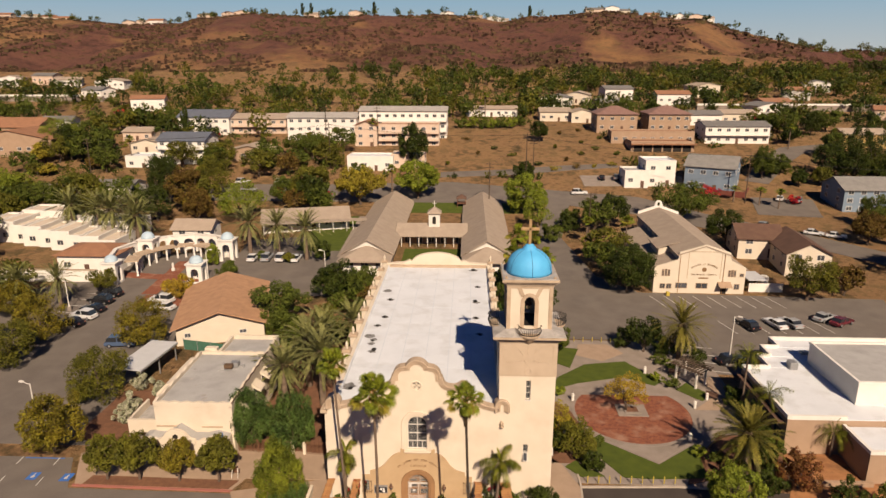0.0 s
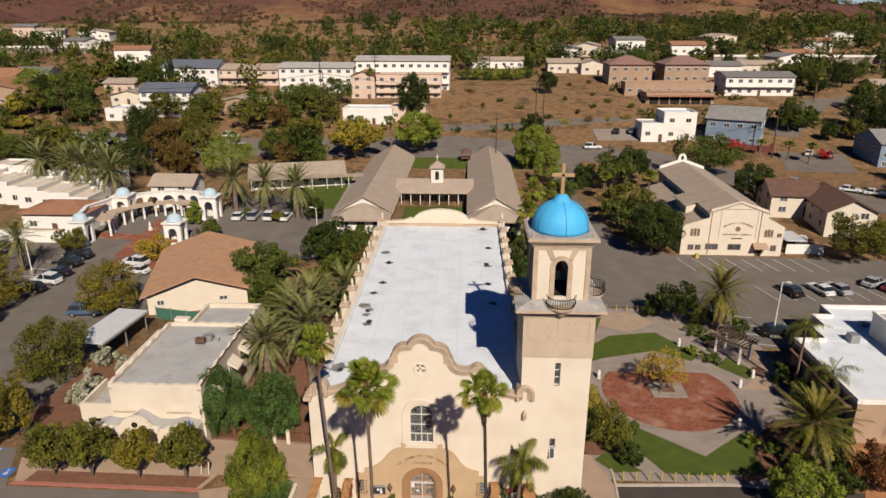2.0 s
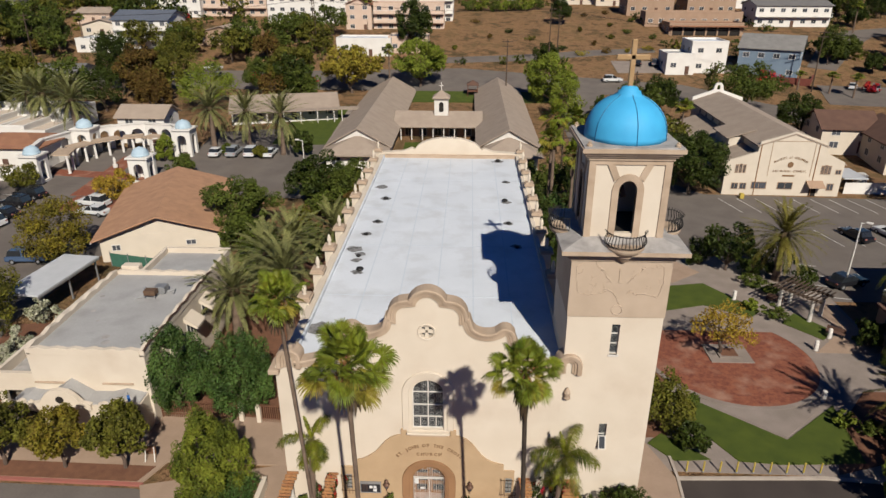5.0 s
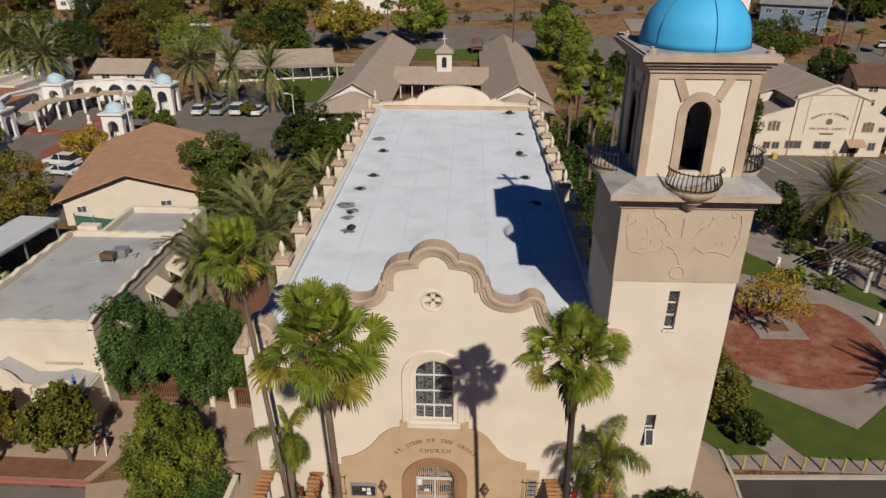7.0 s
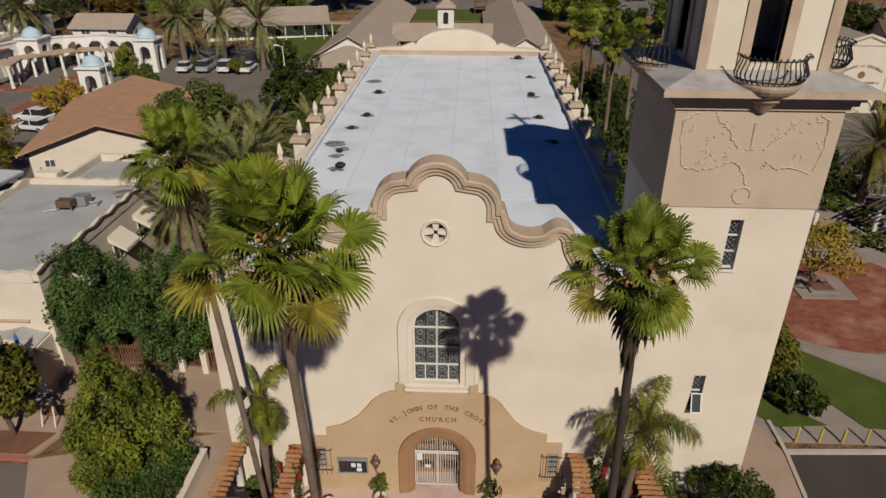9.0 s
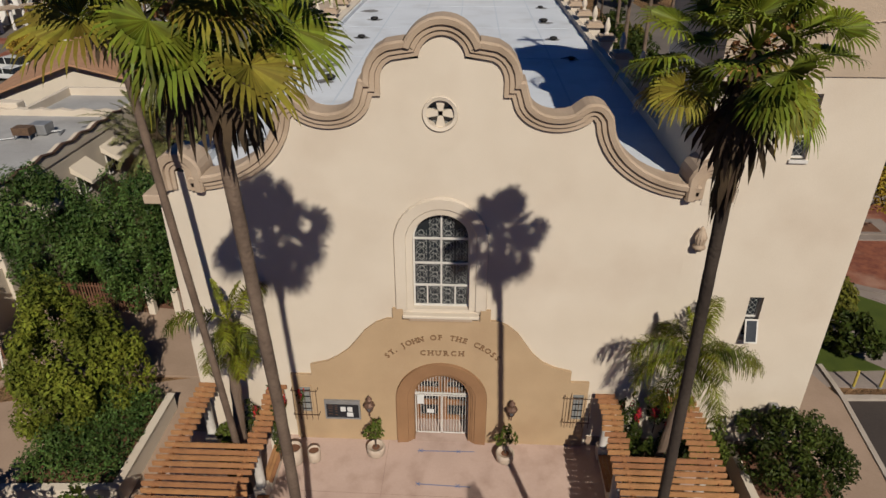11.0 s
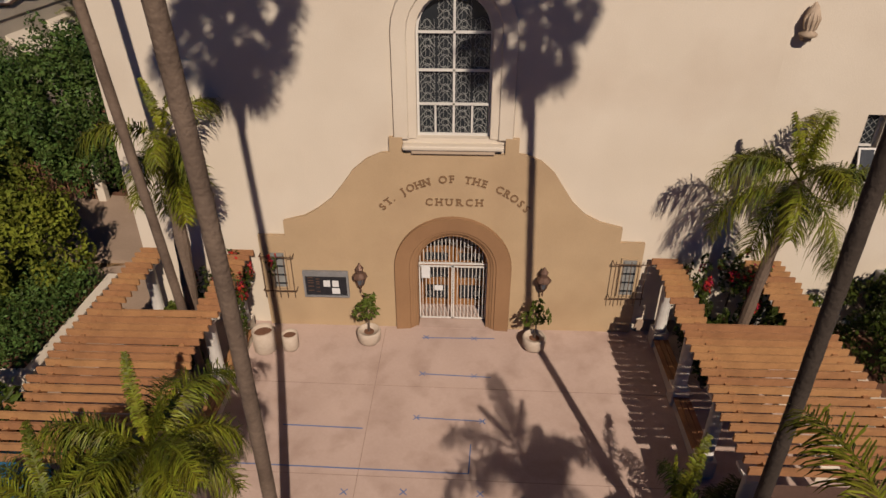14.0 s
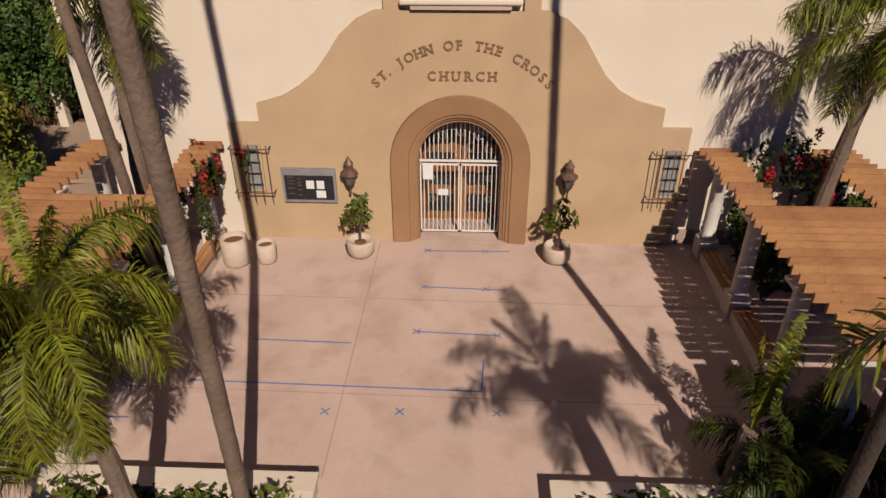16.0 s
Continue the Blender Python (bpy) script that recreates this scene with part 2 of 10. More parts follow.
FAN_OLD = mat("aging_fan_frond", (0.22, 0.175, 0.025), (0.11, 0.1, 0.014), scale=1.5, fine=6, island=0.3, rough=0.6, bump=0, through_light=0.2, spec=0.12)
DEAD = mat("dead_frond", (0.0629, 0.0407, 0.0222), (0.0333, 0.0222, 0.0133), scale=2, island=0.35, rough=0.9)
FAN = mat("fan_frond", (0.155, 0.172, 0.016), (0.04, 0.055, 0.007), scale=0.8, fine=6, island=0.4, rough=0.5, bump=0, through_light=0.1, spec=0.12)
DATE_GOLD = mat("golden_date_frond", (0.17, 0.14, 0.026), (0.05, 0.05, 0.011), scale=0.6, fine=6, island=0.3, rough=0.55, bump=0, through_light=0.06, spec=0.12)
DATE = mat("date_frond", (0.2, 0.195, 0.07), (0.06, 0.064, 0.021), scale=0.6, fine=6, island=0.3, rough=0.55, bump=0, through_light=0.06, spec=0.12)
QUEEN = mat("queen_frond", (0.172, 0.168, 0.014), (0.024, 0.034, 0.005), scale=0.9, fine=6, island=0.55, rough=0.45, bump=0, through_light=0.06, spec=0.12)
# queen frond again, its colour darkened to stand for the canopy's shade
SHADED_FROND = mat("shaded_queen_frond", (0.045, 0.055, 0.007), (0.01, 0.014, 0.003), scale=0.9, fine=6, island=0.6, rough=0.5, bump=0, through_light=0.05, spec=0.12)
LEAF_GREEN = mat("mid_green_leaf", (0.0925, 0.112, 0.0163), (0.0333, 0.0444, 0.00888), scale=0.5, fine=5, island=0.28, rough=0.6, bump=0, through_light=0.13, spec=0.12)
LEAF_DARK = mat("dark_green_leaf", (0.0503, 0.0651, 0.00962), (0.0104, 0.0163, 0.0037), scale=0.5, fine=5, island=0.4, rough=0.5, bump=0, through_light=0.1, spec=0.12)
LEAF_OLIVE = mat("olive_leaf", (0.13, 0.122, 0.015), (0.038, 0.04, 0.008), scale=0.5, fine=5, island=0.28, rough=0.6, bump=0, through_light=0.13, spec=0.12)
LEAF_AUTUMN = mat("autumn_olive_leaf", (0.195, 0.15, 0.016), (0.055, 0.05, 0.009), scale=0.5, fine=5, island=0.35, rough=0.6, bump=0, through_light=0.12, spec=0.12)
LEAF_YELLOW = mat("yellow_green_leaf", (0.266, 0.207, 0.0259), (0.148, 0.122, 0.0163), scale=0.5, fine=5, island=0.28, rough=0.6, bump=0, through_light=0.13, spec=0.12)
LEAF_BRIGHT = mat("bright_green_leaf", (0.174, 0.2, 0.0222), (0.0925, 0.118, 0.0148), scale=0.5, fine=5, island=0.28, rough=0.6, bump=0, through_light=0.13, spec=0.12)
LEAF_GOLD = mat("golden_leaf", (0.34, 0.215, 0.0259), (0.178, 0.126, 0.0163), scale=0.5, fine=5, island=0.3, rough=0.6, bump=0, through_light=0.13, spec=0.12)
LEAF_RUST = mat("rusty_leaf", (0.16, 0.055, 0.018), (0.07, 0.035, 0.012), scale=0.5, fine=5, island=0.4, rough=0.7, bump=0, through_light=0.07, spec=0.12)
LEAF_BROWN = mat("dry_brown_leaf", (0.118, 0.0703, 0.0163), (0.0555, 0.037, 0.00962), scale=0.5, fine=5, island=0.4, rough=0.8, bump=0, through_light=0.06, spec=0.12)
LEAF_CONE = mat("juniper_leaf", (0.175, 0.19, 0.02), (0.02, 0.03, 0.005), scale=0.5, fine=5, island=0.28, rough=0.7, bump=0, through_light=0.1, spec=0.12)
LEAF_LAUREL = mat("laurel_leaf", (0.088, 0.135, 0.03), (0.012, 0.026, 0.006), scale=0.5, fine=5, island=0.4, rough=0.5, bump=0, through_light=0.06, spec=0.12)
SEED = mat("palm_seed_stalk", (0.252, 0.126, 0.0444), (0.163, 0.074, 0.0296), scale=4, island=0.4, rough=0.9, bump=0)
FLOWER_RED = mat("red_bougainvillea", (0.37, 0.0148, 0.0259), (0.266, 0.0111, 0.0222), scale=2, island=0.4, rough=0.7, bump=0, through_light=0.2)
FLOWER_WHITE = mat("pale_oleander", (0.333, 0.311, 0.244), (0.148, 0.163, 0.074), scale=2, island=0.4, rough=0.7, bump=0)
TERRACOTTA_POT = mat("cream_planter_pot", (0.429, 0.348, 0.274), (0.37, 0.296, 0.229), scale=3, rough=0.85)
BRONZE = mat("bronze_lantern", (0.148, 0.0851, 0.0592), (0.104, 0.0629, 0.0444), scale=6, rough=0.5, metal=0.4)
TYRE = mat("tyre_rubber", (0.0148, 0.0148, 0.0148), rough=0.9)
CAR = {k: mat("car_paint_" + k, c, tuple(v * 0.95 for v in c), rough=0.25, bump=0, spec=0.6) for k, c in dict(white=(0.518, 0.518, 0.511), black=(0.0111, 0.0111, 0.0133), silver=(0.266, 0.274, 0.281), blue=(0.0518, 0.0814, 0.141), maroon=(0.0962, 0.0148, 0.0222), grey=(0.104, 0.104, 0.111)).items()}


def ground_material():
    """Dry earth near by; chaparral slopes in red-brown, olive and ochre patches farther off."""
    m = bpy.data.materials.new("dry_ground")
    m.use_nodes = True
    nd, ln = m.node_tree.nodes, m.node_tree.links
    p = nd["Principled BSDF"]
    p.inputs["Roughness"].default_value = 1.0
    p.inputs["Specular IOR Level"].default_value = 0.1
    tc = nd.new("ShaderNodeTexCoord")

    def noise_ramp(scale, detail, stops, rough=0.6):
        n = nd.new("ShaderNodeTexNoise")
        n.inputs["Scale"].default_value, n.inputs["Detail"].default_value, n.inputs["Roughness"].default_value = scale, detail, rough
        ln.new(tc.outputs["Object"], n.inputs["Vector"])
        r = nd.new("ShaderNodeValToRGB")
        e = r.color_ramp.elements
        e[0].position, e[0].color = stops[0][0], (*stops[0][1], 1)
        e[1].position, e[1].color = stops[-1][0], (*stops[-1][1], 1)
        for pos, c in stops[1:-1]:
            k = e.new(pos)
            k.color = (*c, 1)
        ln.new(n.outputs["Fac"], r.inputs[0])
        return r.outputs[0], n

    near, n0 = noise_ramp(0.16, 10, [(0.3, (0.0528, 0.0456, 0.0191)), (0.42, (0.124, 0.0814, 0.0395)), (0.51, (0.249, 0.143, 0.0732)), (0.59, (0.15, 0.101, 0.0477)), (0.72, (0.236, 0.13, 0.0636))], 0.75)
    brush, n1 = noise_ramp(0.06, 10, [(0.34, (0.0355, 0.0185, 0.0148)), (0.45, (0.0777, 0.0363, 0.0281)), (0.54, (0.111, 0.0503, 0.037)), (0.6, (0.0592, 0.037, 0.02)), (0.72, (0.178, 0.0925, 0.0444))], 0.75)
    ochre, n2 = noise_ramp(0.05, 9, [(0.35, (0.0962, 0.0518, 0.0296)), (0.5, (0.2, 0.107, 0.0518)), (0.7, (0.0962, 0.0666, 0.0333))], 0.75)
    patch, n3 = noise_ramp(0.007, 6, [(0.52, (0, 0, 0)), (0.6, (1, 1, 1))])
    hill = nd.new("ShaderNodeMixRGB")
    ln.new(patch, hill.inputs[0])
    ln.new(brush, hill.inputs[1])
    ln.new(ochre, hill.inputs[2])
    sep = nd.new("ShaderNodeSeparateXYZ")
    ln.new(tc.outputs["Object"], sep.inputs[0])
    mr = nd.new("ShaderNodeMapRange")
    mr.inputs[1].default_value, mr.inputs[2].default_value = 396, 448
    ln.new(sep.outputs["Y"], mr.inputs[0])
    mix = nd.new("ShaderNodeMixRGB")
    ln.new(mr.outputs[0], mix.inputs[0])
    ln.new(near, mix.inputs[1])
    ln.new(hill.outputs[0], mix.inputs[2])
    ln.new(mix.outputs[0], p.inputs["Base Color"])
    bp = nd.new("ShaderNodeBump")
    bp.inputs["Strength"].default_value, bp.inputs["Distance"].default_value = 1.0, 3.0
    ln.new(n1.outputs["Fac"], bp.inputs["Height"])
    ln.new(bp.outputs[0], p.inputs["Normal"])
    return m


# ---------------------------------------------------------------- mesh helpers


def part(name, bm, material, parent=None, label="", smooth=False):
    """Links a bmesh as one mesh object, under a thing or a part when given."""
    me = bpy.data.meshes.new(name)
    bmesh.ops.recalc_face_normals(bm, faces=bm.faces[:])
    bm.to_mesh(me)
    bm.free()
    for m in material if isinstance(material, (list, tuple)) else [material]:
        me.materials.append(m)
    if smooth:
        me.polygons.foreach_set("use_smooth", [True] * len(me.polygons))
    ob = new(name, me)
    ob.parent = parent
    if label:
        ob["label"] = label
    return ob


def raw(name, verts, faces, material, parent=None, label="", smooth=False):
    me = bpy.data.meshes.new(name)
    me.from_pydata(verts, [], faces)
    me.materials.append(material)
    if smooth:
        me.polygons.foreach_set("use_smooth", [True] * len(me.polygons))
    ob = new(name, me)
    ob.parent = parent
    if label:
        ob["label"] = label
    return ob


def share(ob, name, parent, x=0, y=0, z=0, rz=0, s=(1, 1, 1), rx=0, ry=0):
    """Another object on the same mesh."""
    o = new(name, ob.data)
    o.parent = parent
    o.location, o.rotation_euler, o.scale = (x, y, z), (radians(rx), radians(ry), radians(rz)), s
    return o


def thing(name, x, y, z, label, category, group="", rz=0, kind=""):
    e = new(name)
    e.location, e.rotation_euler = (x, y, z), (0, 0, radians(rz))
    return tagged(e, label, category, group, kind)


def box(bm, x0, y0, z0, x1, y1, z1, slot=0):
    v = [bm.verts.new((x, y, z)) for z in (z0, z1) for x, y in ((x0, y0), (x1, y0), (x1, y1), (x0, y1))]
    for f in ((3, 2, 1, 0), (4, 5, 6, 7), (0, 1, 5, 4), (1, 2, 6, 5), (2, 3, 7, 6), (3, 0, 4, 7)):
        bm.faces.new([v[i] for i in f]).material_index = slot
    return bm


def boxes(*dims):
    bm = bmesh.new()
    for d in dims:
        box(bm, *d)
    return bm


def rbox(x0, y0, z0, x1, y1, z1, r=0.04):
    """A box with bevelled edges."""
    bm = boxes((x0, y0, z0, x1, y1, z1))
    bmesh.ops.bevel(bm, geom=bm.edges[:], offset=r, segments=2, affect="EDGES", profile=0.5)
    return bm


def slab(bm, loops, a, b, plane="xz"):
    """Extrudes the region inside loops[0] and outside the other loops from a to b across the plane."""
    def at(p, d):
        return {"xz": (p[0], d, p[1]), "yz": (d, p[0], p[1]), "xy": (p[0], p[1], d)}[plane]
    edges, rings = [], []
    for lp in loops:
        vs = [bm.verts.new(at(p, a)) for p in lp]
        rings.append(vs)
        for i in range(len(vs)):
            edges.append(bm.edges.new((vs[i], vs[(i + 1) % len(vs)])))
    faces = [f for f in bmesh.ops.triangle_fill(bm, use_beauty=True, edges=edges)["geom"] if isinstance(f, bmesh.types.BMFace)]
    twin = {}
    for vs, lp in zip(rings, loops):
        for v, p in zip(vs, lp):
            twin[v] = bm.verts.new(at(p, b))
    for f in faces:
        bm.faces.new([twin[v] for v in reversed(f.verts)])
    for vs in rings:
        for i in range(len(vs)):
            u, w = vs[i], vs[(i + 1) % len(vs)]
            bm.faces.new((u, w, twin[w], twin[u]))
    return bm


def lathe(profile, seg=24, x=0, y=0, z=0, bm=None):
    """Turns (radius, height) pairs round the upright axis."""
    bm = bm or bmesh.new()
    rings = []
    for r, h in profile:
        rings.append([bm.verts.new((x + r * math.cos(2 * math.pi * i / seg), y + r * math.sin(2 * math.pi * i / seg), z + h)) for i in range(seg)])
    for a, b in zip(rings, rings[1:]):
        for i in range(seg):
            bm.faces.new((a[i], a[(i + 1) % seg], b[(i + 1) % seg], b[i]))
    bm.faces.new(rings[0][::-1])
    bm.faces.new(rings[-1])
    return bm


def tube(bm, pts, radii, seg=8, cap=True):
    """A round bar along points."""
    if not isinstance(radii, (list, tuple)):
        radii = [radii] * len(pts)
    pts = [Vector(p) for p in pts]
    rings = []
    for i, p in enumerate(pts):
        d = (pts[min(i + 1, len(pts) - 1)] - pts[max(i - 1, 0)]).normalized()
        u = d.cross(Vector((0, 0, 1)) if abs(d.z) < 0.9 else Vector((1, 0, 0))).normalized()
        w = d.cross(u)
        rings.append([bm.verts.new(p + radii[i] * (math.cos(2 * math.pi * k / seg) * u + math.sin(2 * math.pi * k / seg) * w)) for k in range(seg)])
    for a, b in zip(rings, rings[1:]):
        for k in range(seg):
            bm.faces.new((a[k], a[(k + 1) % seg], b[(k + 1) % seg], b[k]))
    if cap:
        bm.faces.new(rings[0][::-1])
        bm.faces.new(rings[-1])
    return bm


def sweep(bm, path, section, closed=False):
    """Sweeps a (outward, depth) section along a path of (x, z) in an upright wall; outward is to the left of the path."""
    n = len(path)
    rings = []
    for i in range(n):
        a = Vector(path[(i - 1) % n] if closed or i else path[0])
        c = Vector(path[(i + 1) % n] if closed or i < n - 1 else path[-1])
        p = Vector(path[i])
        d1, d2 = (p - a), (c - p)
        d1 = d1.normalized() if d1.length > 1e-6 else d2.normalized()
        d2 = d2.normalized() if d2.length > 1e-6 else d1
        nrm = Vector((-(d1 + d2).y, (d1 + d2).x))
        nrm = nrm.normalized() if nrm.length > 1e-6 else Vector((-d1.y, d1.x))
        k = min(1.6, 1 / max(0.4, nrm.dot(Vector((-d1.y, d1.x)))))
        rings.append([bm.verts.new((p.x + nrm.x * o * k, dep, p.y + nrm.y * o * k)) for o, dep in section])
    m = len(section)
    for i in range(n if closed else n - 1):
        a, b = rings[i], rings[(i + 1) % n]
        for j in range(m):
            bm.faces.new((a[j], a[(j + 1) % m], b[(j + 1) % m], b[j]))
    if not closed:
        bm.faces.new(rings[0][::-1])
        bm.faces.new(rings[-1])
    return bm


def arc(cx, cz, r, a0, a1, n=12, ry=None):
    return [(cx + r * math.cos(radians(a0 + (a1 - a0) * i / n)), cz + (ry or r) * math.sin(radians(a0 + (a1 - a0) * i / n))) for i in range(n + 1)]


def arch_loop(cx, half, z0, spring, rise=None, n=14):
    """An opening with upright sides and an arched head, as a loop."""
    return [(cx - half, z0), (cx + half, z0)] + arc(cx, spring, half, 0, 180, n, rise or half)


# ---------------------------------------------------------------- ground
GROUND_STEPS = [(-400, -0.75), (-9, -0.75), (4, -0.3), (20, -0.3), (45, 0.1), (60, 0.8), (100, 3), (118, 4), (130, 5.5), (152, 9), (195, 16), (260, 21), (330, 28), (400, 37)]
RIDGE = [(-1400, 100), (-522, 91), (-489, 91), (-409, 85), (-381, 83), (-320, 84), (-295, 90), (-245, 93), (-166, 91), (-104, 92), (-32, 93), (16, 88), (39, 84), (75, 88), (110, 92), (155, 95), (178, 93), (212, 89), (255, 87), (288, 78), (324, 69), (369, 59), (403, 52), (455, 53), (1400, 54)]


def steps(v, table):
    if v <= table[0][0]:
        return table[0][1]
    for (a, p), (b, q) in zip(table, table[1:]):
        if v <= b:
            return p + (q - p) * (v - a) / (b - a)
    return table[-1][1]


def height(x, y):
    """The lie of the land."""
    if y <= 400:
        return steps(y, GROUND_STEPS)
    top = steps(x * 757 / (y + 57), RIDGE)
    k = min(1.0, (y - 400) / 300)
    base = 37 + (top - 37) * (k * k * (3 - 2 * k)) ** 0.8
    rough = noise.fractal(Vector((x * 0.011, y * 0.011, 3.1)), 0.8, 2.1, 5) * 9 * math.sin(math.pi * min(1, k)) ** 0.7
    gully = abs(noise.noise(Vector((x * 0.014, y * 0.004, 7.7)))) * 12 * math.sin(math.pi * min(1, k))
    if y > 700:
        base = top - (y - 700) * 0.02 + (noise.noise(Vector((x * 0.002, y * 0.002, 1.3))) * 20 if y > 900 else 0)
    return base + rough - gully


def build_ground():
    xs = sorted(set([-4000, -2500, -1600, -1100] + list(range(-800, 801, 10)) + [1100, 1600, 2500, 4000]))
    ys = sorted(set([-400, -200, -100, -60, -30] + [a for a, _ in GROUND_STEPS] + list(range(-20, 400, 10)) + list(range(400, 760, 8)) + [800, 900, 1100, 1500, 2200, 3200, 4500]))
    verts = [(x, y, height(x, y)) for y in ys for x in xs]
    w = len(xs)
    faces = [(j * w + i, j * w + i + 1, (j + 1) * w + i + 1, (j + 1) * w + i) for j in range(len(ys) - 1) for i in range(w - 1)]
    ob = raw("ground", verts, faces, ground_material(), smooth=True)
    return tagged(ob, "dry brown earth rising to chaparral-covered hills", "ground", kind="structure")


def drape(name, poly, material, label, category, lift=0.03, step=6.0, kind="structure"):
    """A thin sheet that follows the ground, inside a convex or simple plan polygon."""
    bm = bmesh.new()
    vs = [bm.verts.new((x, y, 0)) for x, y in poly]
    es = [bm.edges.new((vs[i], vs[(i + 1) % len(vs)])) for i in range(len(vs))]
    bmesh.ops.triangle_fill(bm, use_beauty=True, edges=es)
    y0, y1 = min(p[1] for p in poly), max(p[1] for p in poly)
    for y in [a for a, _ in GROUND_STEPS if y0 < a < y1]:
        bmesh.ops.bisect_plane(bm, geom=bm.verts[:] + bm.edges[:] + bm.faces[:], plane_co=(0, y, 0), plane_no=(0, 1, 0))
    for v in bm.verts:
        v.co.z = height(v.co.x, v.co.y) + lift
    low = bm.verts[:]
    bmesh.ops.extrude_face_region(bm, geom=bm.faces[:])
    for v in low:
        v.co.z -= 0.25
    ob = part(name, bm, material)
    return tagged(ob, label, category, kind=kind)


build_ground()


def sky_backdrop():
    """Plain clear sky far behind the hills, paler towards the horizon."""
    m = bpy.data.materials.new("clear_sky")
    m.use_nodes = True
    nd, ln = m.node_tree.nodes, m.node_tree.links
    nd.remove(nd["Principled BSDF"])
    em = nd.new("ShaderNodeEmission")
    tc = nd.new("ShaderNodeTexCoord")
    sep = nd.new("ShaderNodeSeparateXYZ")
    ln.new(tc.outputs["Object"], sep.inputs[0])
    mr = nd.new("ShaderNodeMapRange")
    mr.inputs[1].default_value, mr.inputs[2].default_value = 60, 420
    ln.new(sep.outputs["Z"], mr.inputs[0])
    r = nd.new("ShaderNodeValToRGB")
    r.color_ramp.elements[0].color, r.color_ramp.elements[1].color = (0.28, 0.34, 0.385, 1), (0.11, 0.25, 0.43, 1)
    k = r.color_ramp.elements.new(0.35)
    k.color = (0.163, 0.289, 0.407, 1)
    ln.new(mr.outputs[0], r.inputs[0])
    ln.new(r.outputs[0], em.inputs[0])
    ln.new(em.outputs[0], nd["Material Output"].inputs[0])
    bm = bmesh.new()
    rows = []
    for i in range(33):
        a = radians(-62 + 124 * i / 32)
        rows.append([bm.verts.new((1900 * math.sin(a), 1900 * math.cos(a) - 200, z)) for z in (-60, 200, 700)])
    for p, q in zip(rows, rows[1:]):
        for j in range(2):
            bm.faces.new((p[j], p[j + 1], q[j + 1], q[j]))
    tagged(part("sky_backdrop", bm, m), "clear pale blue sky beyond the hills", "sky", kind="structure")


sky_backdrop()

# ---------------------------------------------------------------- church


def half_profile():
    """The right half of the gable's outline, from the crown down to the scroll."""
    p = arc(0, 14.62, 0.68, 90, 8, 8)
    p += [(1.30, 14.62)] + arc(1.30, 14.0, 0.52, 90, 0, 5, 0.62) + [(1.82, 13.54), (2.06, 13.54)]
    p += arc(3.45, 13.54, 1.36, 188, 318, 12, 1.02)
    p += arc(4.485, 12.875, 0.04, 135, 15, 8)
    p += arc(8.06, 13.1, 3.5, 186, 264, 12, 2.7)
    p += [(7.95, 10.4)]
    return p


def text_mesh(ch, size, depth=0.018):
    cu = bpy.data.curves.new("letter", "FONT")
    cu.body, cu.size, cu.extrude, cu.align_x, cu.offset = ch, size, depth, "CENTER", 0.004
    cu.resolution_u = 3
    tmp = bpy.data.objects.new("letter", cu)
    me = bpy.data.meshes.new_from_object(tmp)
    bpy.data.objects.remove(tmp)
    bpy.data.curves.remove(cu)
    return me


SERIFS = {"T": ((0.5, 0),), "J": ((0.75, 1),), "H": ((0.1, 0), (0.9, 0), (0.1, 1), (0.9, 1)), "N": ((0.1, 0), (0.1, 1), (0.9, 1)), "F": ((0.15, 0), (0.1, 1)), "E": ((0.1, 0), (0.1, 1)), "R": ((0.12, 0), (0.12, 1), (0.88, 0)), "U": ((0.1, 1), (0.9, 1)), "C": (), "S": (), "O": ()}


def add_serifs(me, ch, size, depth):
    """Short slabs across the ends of a letter's stems."""
    xs, ys = [v.co.x for v in me.vertices], [v.co.y for v in me.vertices]
    bm = bmesh.new()
    bm.from_mesh(me)
    w, t = size * 0.14, size * 0.045
    for fx, fy in SERIFS.get(ch, ()):
        x = min(xs) + (max(xs) - min(xs)) * fx
        y = min(ys) if fy == 0 else max(ys) - 2 * t
        box(bm, x - w, y, -depth, x + w, y + 2 * t, depth + 0.001)
    bm.to_mesh(me)
    bm.free()


def letters(word, parent, material, size, place, name="letter", serif=False):
    """Each character a part; place(i, n) gives x, y, z and the turn in the wall."""
    for i, ch in enumerate(word):
        if ch == " ":
            continue
        me = text_mesh(ch, size)
        if serif:
            add_serifs(me, ch, size, 0.018)
        me.materials.append(material)
        o = new(name, me)
        o.parent = parent
        x, y, z, turn = place(i, len(word))
        o.location, o.rotation_euler = (x, y, z), (radians(90), radians(-turn), 0)


def window_loop_frame(bm, half, z0, spring, y, w=0.06, d=0.06):
    lp = arch_loop(0, half, z0, spring)
    sweep(bm, lp, [(0, y), (w, y), (w, y + d), (0, y + d)], closed=True)


